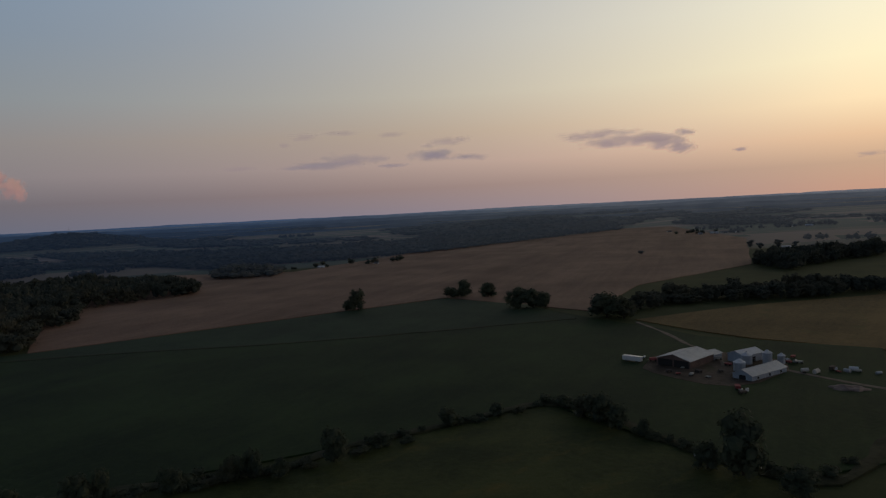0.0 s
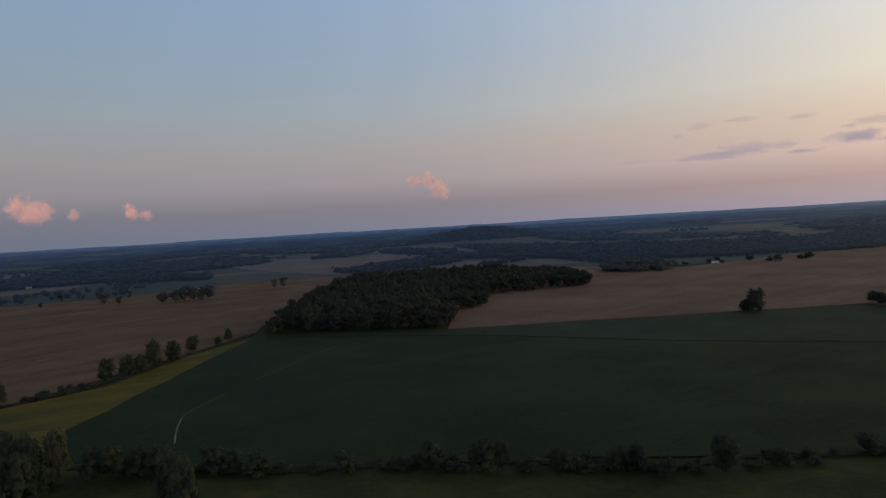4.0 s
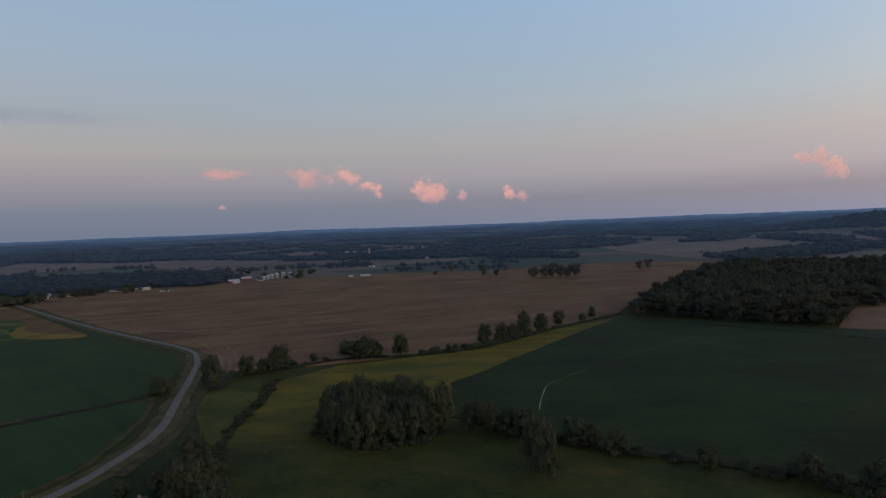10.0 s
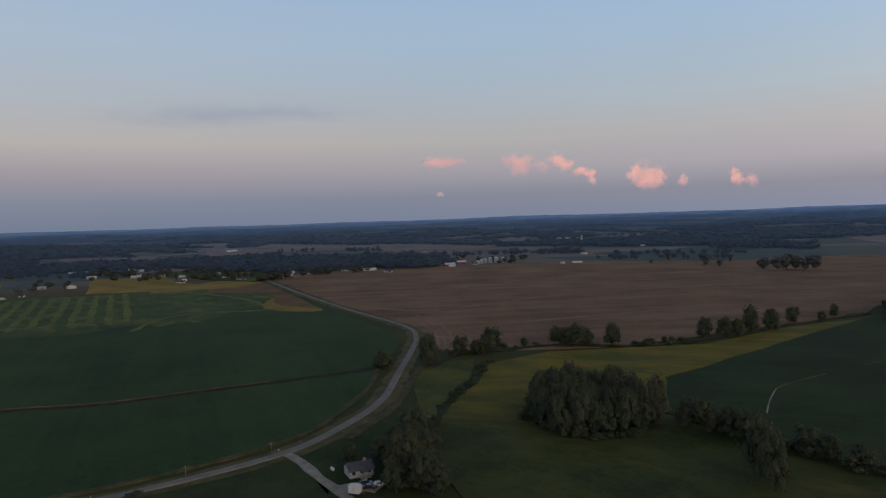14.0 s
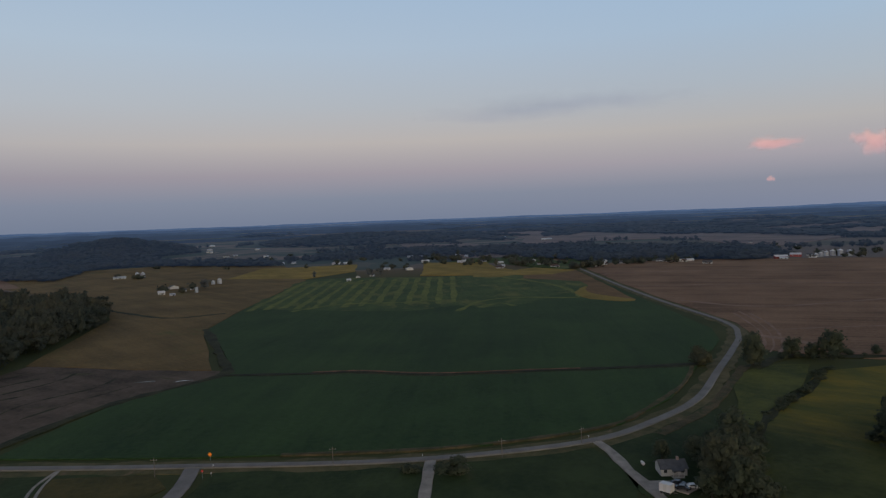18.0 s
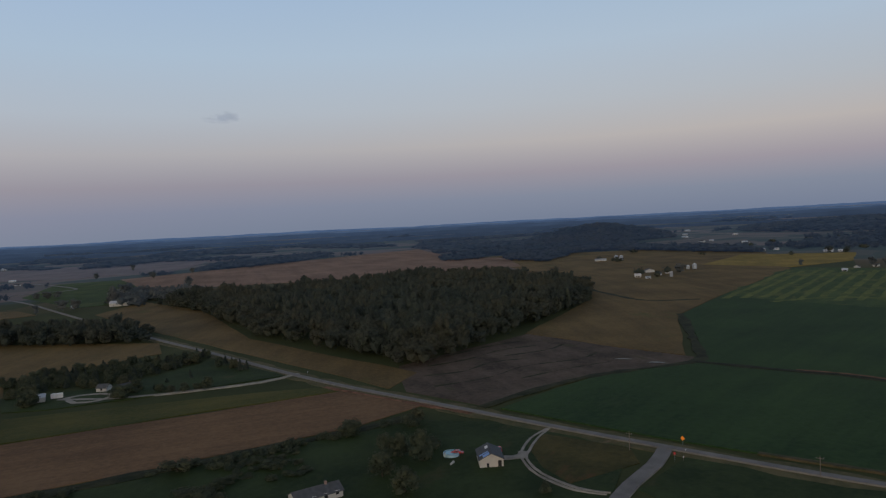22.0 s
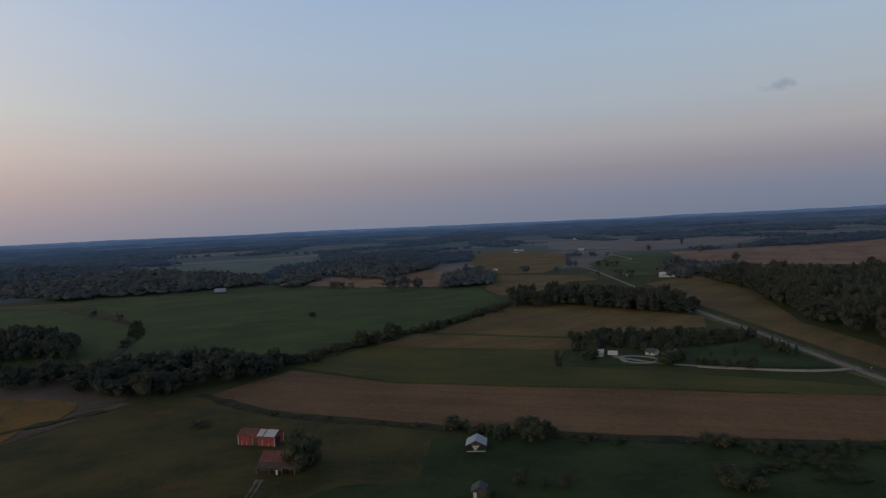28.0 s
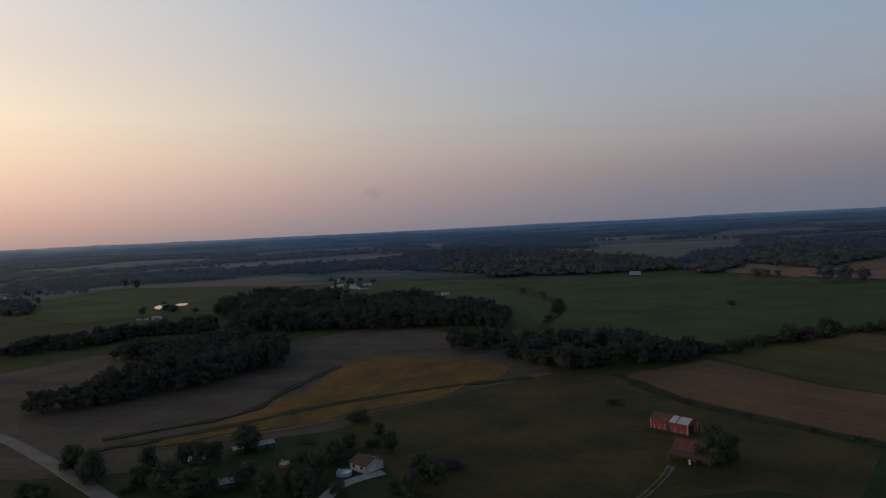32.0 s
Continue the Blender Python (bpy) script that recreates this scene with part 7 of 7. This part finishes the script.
for i, q in enumerate(((681, -564, 242, 16, 9, 3.5, 6.0), (848, -740, 217, 8, 9, 3.0, 5.0), (776, -696, 230, 12, 9, 3.5, 6.0), (770, -720, 217, 16, 12, 3.0, 4.5), (716, -343, 230, 16, 8, 2.5, 4.0),
                      (705, -353, 226, 13, 8, 2.5, 4.0), (1330, -463, 238, 23, 9, 3.0, 5.0), (1330, -407, 272, 16, 8, 3.0, 5.0), (1002, -989, 240, 17, 9, 3.0, 5.0), (970, -997, 238, 17, 9, 3.0, 5.0),)):
    gabled("farm_building", "pale farmstead building on the green slope", "farm building", q[0], q[1], q[2], q[3] * 0.72, q[4] * 0.72, q[5] * 0.75, q[6] * 0.75, WHITE_FAR, (TIN, SHINGLE, TIN)[i % 3], "farmstead buildings", 2, doors=[("y-", 0.5, 1.6, 2.2, DARK, "")])
for i, q in enumerate(((52, -1167, 167, 11, 9, 3.0, 5.0), (25, -1806, 162, 22, 9, 3.5, 5.5), (-180, -2515, 172, 19, 12, 4.0, 6.0), (-139, -960, 190, 8, 8, 3.0, 5.0), (-139, -1642, 188, 14, 8, 3.0, 5.0),)):
    gabled("farm_building", "white farm building beside the distant road", "farm building", q[0], q[1], q[2], q[3] * 0.72, q[4] * 0.72, q[5] * 0.75, q[6] * 0.75, WHITE_FAR, (TIN_BRIGHT, SHINGLE, TIN)[i % 3], "distant roadside buildings", 2, doors=[("y-", 0.5, 1.6, 2.2, DARK, "")])
for p in ((-1184, 291, 7, 6), (-1194, 301, 7, 7), (-1201, 312, 8, 8), (-1194, 321, 8, 9), (-1184, 331, 7, 9), (-1178, 283, 6, 5)):
    grain_bin(*p, label="tall galvanised grain bin beside the red barns", group="village grain bins")
for p in ((-859, -562, 6, 7), (-851, -567, 5, 5), (-978, -796, 7, 9), (-977, -784, 7, 9), (-744, -520, 4, 6)):
    grain_bin(*p, group="distant grain bins")
rnd = random.Random(21)
for i in range(16):
    x, y = rnd.uniform(-1750, -1130), rnd.uniform(-950, 330)
    if math.hypot(x, y) > 1150 and not plan_inside(x, y, [(-1214, -650), (-895, -445), (-1277, -975), (-1500, -900)]):
        gabled("village_house", "small pale house among distant trees", "house", x, y, math.degrees(math.atan2(y, x)) + 90 + rnd.uniform(-40, 40), rnd.uniform(8, 11), rnd.uniform(6, 7), 2.4, 4.0, WHITE_FAR,
               (TIN_BRIGHT, SHINGLE, TIN, SHINGLE_BROWN)[i % 4], "scattered village houses", 1)
rnd = random.Random(8)
for places in ([(-2529, 1505), (-1495, 918), (-1515, 768), (-2070, 1421), (-1476, 1090), (-1997, 1756), (-1327, 543), (-2085, 770), (-2060, 791), (-2034, 813), (-2447, 1335), (-1441, -309)],
               [(-1274, -303), (-2120, -246), (-2142, -233), (-2308, -405), (-1157, -39), (-1141, -8), (-1482, -1181), (-1549, -1173), (-1923, -1288), (-1880, -1092), (-1537, -870), (-1556, -994)],
               [(-2198, -1460), (-2232, -837), (-2051, -675), (-1415, -454), (-1403, -425), (-1260, -558), (-185, -2560), (25, -1902), (10, -1886), (-143, -1801), (1320, -774), (2521, -2066)],
               [(2464, -2103), (2358, -2096), (618, -281), (593, -237), (1600, -2282), (1598, -2313), (1524, -2386), (1407, -2406), (904, -920), (543, -636)]):
    for x, y in places:
        far = math.hypot(x, y)
        size = 0.75 if far < 900 else 0.9 if far < 1500 else 1.05 if far < 2100 else 1.25
        gabled("farm_building", "pale farm building among distant trees", "farm building", x, y, math.degrees(math.atan2(y, x)) + 90 + rnd.uniform(-35, 35), rnd.uniform(9, 14) * size, rnd.uniform(7, 9) * size, 2.6 * size, 4.2 * size,
               WHITE_FAR, rnd.choice((TIN_BRIGHT, TIN_BRIGHT, SHINGLE, TIN)), "scattered farm buildings", 2, doors=[("y-", 0.5, 1.6, 2.2, DARK, "")])
for places in ([(-1431, -353), (-1393, -322), (-1244, -370), (-1207, -290), (-1174, -215), (-1055, -193), (-1185, -171), (-1125, -137), (-1071, -110), (-1252, -256), (-1096, -57), (-1096, -40)],
               [(-1117, -9), (-1148, 51), (-1134, 84), (-1137, 94), (-1083, 114), (-1138, 229), (-1165, 275), (658, -541), (798, -687), (750, -674), (729, -674)]):
    for x, y in places:
        size = rnd.uniform(0.85, 1.15)
        gabled("village_house", "white village house on open grass", "house", x, y, math.degrees(math.atan2(y, x)) + 90 + rnd.uniform(-25, 25), rnd.uniform(10, 14) * size, 7 * size, 2.5 * size, 4.0 * size,
               WHITE_FAR, rnd.choice((TIN_BRIGHT, SHINGLE, TIN_BRIGHT, SHINGLE_BROWN)), "village houses", 2, doors=[("y-", 0.5, 1.0, 2.1, DARK, "")])
silo = tagged(root("silo", -1700, 690, 0), "tall pale concrete silo among distant trees", "silo")
part("shaft", tube((0, 0, -1), (0, 0, 24), 3, 3, 18), CONCRETE, silo)
part("dome", tube((0, 0, 24), (0, 0, 26), 3, 1.2, 18), TIN, silo)
mast = tagged(root("radio_mast", -1395, 2555), "thin radio mast on the wooded hill", "mast")
part("mast", tube((0, 0, 0), (0, 0, 34), 0.45, 0.2, 6), POST, mast)

# Roadside: poles, signs, mail boxes
for x, y, t in ((-186.5, -149.5, 100), (-205.5, -95.5, 105), (-238.5, -17, 140), (-222, -42, 120), (327, -101, 0)):
    utility_pole(x, y, t, 6.6)
sign = tagged(root("warning_sign", -203, -140, 10, 0.2), "orange diamond warning sign on a post", "road sign")
part("post", tube((0, 0, -0.3), (0, 0, 2.2), 0.04, 0.04, 8), TIN, sign)
bm = boxes((-0.02, 0.02, -0.6, 0.6, -0.6, 0.6))
bmesh.ops.rotate(bm, verts=bm.verts[:], cent=(0, 0, 0), matrix=Matrix.Rotation(radians(45), 3, "X"))
bmesh.ops.translate(bm, verts=bm.verts[:], vec=(0.06, 0, 2.3))
part("panel", bm, ORANGE, sign)
stop = tagged(root("stop_sign", -188.5, -133.2, 40, 0.2), "red octagonal stop sign at the junction", "road sign")
part("post", tube((0, 0, -0.3), (0, 0, 2.1), 0.035, 0.035, 8), TIN, stop)
part("panel", tube((-0.02, 0, 2.2), (0.02, 0, 2.2), 0.42, 0.42, 8), STOP_RED, stop)
for x, y in ((-196.5, -134.5), (-190, -131), (-244.5, -15), (-216.5, -68), (-165.5, -355)):
    mail = tagged(root("mail_box", x, y, 15, 0.2), "small white mail box on a post", "mail box", "mail boxes")
    part("post", boxes((-0.05, 0.05, -0.05, 0.05, -0.3, 1.05)), POST, mail)
    part("box", tube((-0.28, 0, 1.2), (0.28, 0, 1.2), 0.16, 0.16, 10), WHITE_CAR, mail)

canopy("distant_trees", "dark single trees standing on the distant farmland", FAR_TREES, WOOD_CROWN, LEAF_MID_HAZE, 91, "trees")

# ---------------------------------------------------------------- clouds
def cloud_stuff(name, tone, density, grain, firm=0.3, base=-0.9):
    """Vapour far off, its sunlight painted as emission: thins towards its outline and its base, torn by noise."""
    m, t, b = material(name)
    c = t.nodes.new("ShaderNodeTexCoord")
    flatten = t.nodes.new("ShaderNodeVectorMath")
    flatten.operation = "MULTIPLY"
    flatten.inputs[1].default_value = (1, 0, 1)
    link(t, c.outputs["Object"], flatten.inputs[0])
    size = t.nodes.new("ShaderNodeVectorMath")
    size.operation = "LENGTH"
    link(t, flatten.outputs[0], size.inputs[0])
    axes = t.nodes.new("ShaderNodeSeparateXYZ")
    link(t, c.outputs["Object"], axes.inputs[0])
    info = t.nodes.new("ShaderNodeObjectInfo")
    tears = []
    for scale, detail in ((grain, 6.0), (grain * 2.6, 6.0)):
        n = node(t, "ShaderNodeTexNoise", Scale=scale, Detail=detail, Roughness=0.6)
        n.noise_dimensions = "4D"
        link(t, flatten.outputs[0], n.inputs["Vector"])
        link(t, math_node(t, "MULTIPLY", info.outputs["Random"], 40), n.inputs["W"])
        tears.append(n.outputs["Fac"])
    f = math_node(t, "SUBTRACT", math_node(t, "ADD", math_node(t, "MULTIPLY", tears[0], 1.5), math_node(t, "MULTIPLY", tears[1], 0.9)), math_node(t, "ADD", math_node(t, "MULTIPLY", size.outputs["Value"], 0.95), 0.62))
    a = ramp(t, [(0.0, (0, 0, 0, 1)), (firm, (density, density, density, 1))], f, "EASE")
    rim = ramp(t, [(0.62, (1, 1, 1, 1)), (0.88, (0, 0, 0, 1))], size.outputs["Value"], "EASE")
    low = ramp(t, [(0.0, (0.12, 0.12, 0.12, 1)), (1.0, (1, 1, 1, 1))], math_node(t, "SUBTRACT", axes.outputs[2], base), "EASE")
    alpha = math_node(t, "MULTIPLY", math_node(t, "MULTIPLY", a, rim), low)
    b.inputs["Base Color"].default_value = (0, 0, 0, 1)
    b.inputs["Roughness"].default_value = 1.0
    b.inputs["Specular IOR Level"].default_value = 0
    tint = mix_color(t, tears[1], tuple(v * 0.84 for v in tone[:3]) + (1,), tuple(v * 1.12 for v in tone[:3]) + (1,))
    # tops lighter and warmer, bases dimmer: sunlight painted into the tint
    painted_crest = ramp(t, [(0.25, (0.90, 0.84, 0.92, 1)), (0.85, (1.12, 1.08, 0.98, 1))], math_node(t, "ADD", math_node(t, "MULTIPLY", axes.outputs[2], 0.5), math_node(t, "MULTIPLY", tears[0], 0.9)))
    tint = mix_color(t, 1.0, tint, painted_crest, "MULTIPLY")
    link(t, tint, b.inputs["Emission Color"])
    b.inputs["Emission Strength"].default_value = 1.0
    link(t, alpha, b.inputs["Alpha"])
    return m


def brighter(c, stops):
    return tuple(v * 2 ** stops for v in lin(c)[:3])


PUFF = cloud_stuff("sun_painted_cloud", brighter((214, 166, 158), 0.2), 0.72, 1.9, 0.5, -0.75)
PALE = cloud_stuff("thin_pink_cloud", brighter((200, 160, 158), 0.2), 0.46, 1.6, 0.55, -0.8)
PUFF_NORTH = cloud_stuff("pink_grey_cloud", brighter((206, 166, 158), 0.2), 0.6, 1.5)
STRATUS = cloud_stuff("grey_mauve_cloud", brighter((134, 128, 138), 1.0), 0.6, 1.1, 0.75, -1.7)
VEIL = cloud_stuff("thin_grey_cloud", brighter((150, 138, 140), 1.0), 0.32, 1.2, 0.6, -1.5)
STRATUS_WARM = cloud_stuff("warm_grey_cloud", brighter((150, 136, 140), 1.0), 0.66, 1.2, 0.62, -1.7)
SMUDGE = cloud_stuff("faint_grey_veil", brighter((132, 146, 164), 0.1), 0.4, 1.2, 0.7, -1.5)
CLOUD_R = 4450
SHELLS = []
for k in range(5):
    bm = bmesh.new()
    bmesh.ops.create_icosphere(bm, subdivisions=3, radius=1)
    for v in bm.verts:
        v.co *= 1 + 0.04 * noise.fractal(v.co * 1.7 + Vector((k * 7.3, 0, 0)), 1.0, 2.1, 4)
    for f in bm.faces:
        f.smooth = True
    me = bpy.data.meshes.new("puff")
    bm.to_mesh(me)
    bm.free()
    SHELLS.append(me)


def cloud(label, mat, puffs):
    """A cloud of a few soft puffs: azimuth, elevation, width and height of each."""
    az, el = puffs[0][:2]
    a = radians(az)
    r = root("backdrop_cloud", -math.sin(a) * CLOUD_R, math.cos(a) * CLOUD_R, az, EYE_HEIGHT + CLOUD_R * math.tan(radians(el)))
    tagged(r, label, "cloud", "clouds over the horizon", "structure")
    for i, (pa, pe, w, h) in enumerate(puffs):
        me = SHELLS[(i + int(az)) % 5].copy()
        me.materials.append(mat)
        ob = new("puff", me)
        ob.parent = r
        x = -math.tan(radians(pa - az)) * CLOUD_R
        z = CLOUD_R * (math.tan(radians(pe)) - math.tan(radians(el)))
        ob.matrix_basis = Matrix.Translation((x, 22 * i, z)) @ Matrix.Diagonal((w * 0.72, 40 + h * 0.3, h * 0.76, 1))
    return r


HAZE = cloud_stuff("faint_warm_veil", brighter((150, 140, 150), 0.3), 0.28, 1.2, 0.7, -1.5)
PINK = "soft pink cumulus cloud with painted glow over the horizon"
cloud(PINK, PALE, [(78.81, 4.74, 374, 90), (79.97, 4.84, 194, 82), (79.2, 4.7, 250, 70)])
cloud(PINK, PALE, [(73.54, 4.56, 179, 105), (72.49, 4.2, 224, 164), (70.86, 4.04, 135, 90), (72.7, 4.4, 170, 100)])
cloud(PINK, PUFF, [(69.83, 4.53, 145, 110), (69.02, 4.13, 130, 95), (67.93, 3.58, 135, 75)])
cloud(PINK, PUFF, [(67.14, 3.33, 105, 95), (66.88, 2.85, 75, 85)])
cloud(PINK, PUFF, [(62.77, 2.83, 230, 200), (61.8, 2.98, 125, 145), (63.5, 3.3, 110, 105), (62.6, 2.6, 200, 140)])
cloud(PINK, PALE, [(59.91, 2.43, 90, 100), (60.0, 2.4, 80, 80)])
cloud(PINK, PUFF, [(56.34, 2.95, 66, 66), (56.03, 2.42, 100, 105)])
cloud(PINK, PALE, [(55.02, 2.23, 100, 105), (55.1, 2.3, 80, 90)])
cloud(PINK, PALE, [(79.45, 2.12, 60, 44)])
cloud(PINK, PUFF_NORTH, [(32.83, 3.93, 150, 125), (32.01, 3.20, 160, 130), (31.52, 2.85, 85, 100), (33.92, 4.04, 105, 85)])
GREY = "flat blue grey evening cloud above the plain"
cloud(GREY, STRATUS, [(7.53, 4.53, 520, 120), (10.35, 4.28, 494, 66), (4.13, 4.09, 330, 38)])
cloud(GREY, VEIL, [(16.08, 4.27, 337, 44)])
cloud(GREY, STRATUS, [(0.64, 4.72, 400, 95), (-2.50, 4.45, 420, 50), (0.1, 4.7, 320, 80)])
cloud(GREY, VEIL, [(-0.56, 5.79, 292, 66), (-1.86, 5.89, 157, 48), (0.89, 5.58, 157, 36)])
cloud(GREY, VEIL, [(10.76, 6.66, 292, 54), (7.95, 6.87, 337, 34), (12.59, 6.06, 112, 34)])
cloud(GREY, VEIL, [(3.99, 6.57, 225, 34)])
cloud(GREY, STRATUS_WARM, [(-12.70, 5.40, 620, 100), (-13.4, 4.85, 420, 90), (-16.46, 5.00, 560, 110), (-18.28, 4.55, 330, 95), (-19.42, 4.1, 200, 80)])
cloud(GREY, STRATUS_WARM, [(-19.58, 5.19, 135, 58)])
cloud(GREY, STRATUS_WARM, [(-23.51, 3.53, 112, 32)])
cloud(GREY, VEIL, [(-32.0, 2.5, 220, 44)])
cloud("faint grey wisp of cloud in the blue sky", SMUDGE, [(160.6, 9.2, 250, 60), (159.8, 9.45, 190, 56)])
cloud("faint grey cloud smudge low over the plain", HAZE, [(-134.0, 3.3, 210, 90)])
HIGH = cloud_stuff("high_grey_streak", brighter((142, 154, 173), 0.0), 0.22, 1.1, 0.8, -1.7)
cloud("faint grey streak of high cloud", HIGH, [(99.5, 8.6, 1300, 130), (95.0, 9.0, 1500, 210), (90.5, 9.3, 1200, 170)])
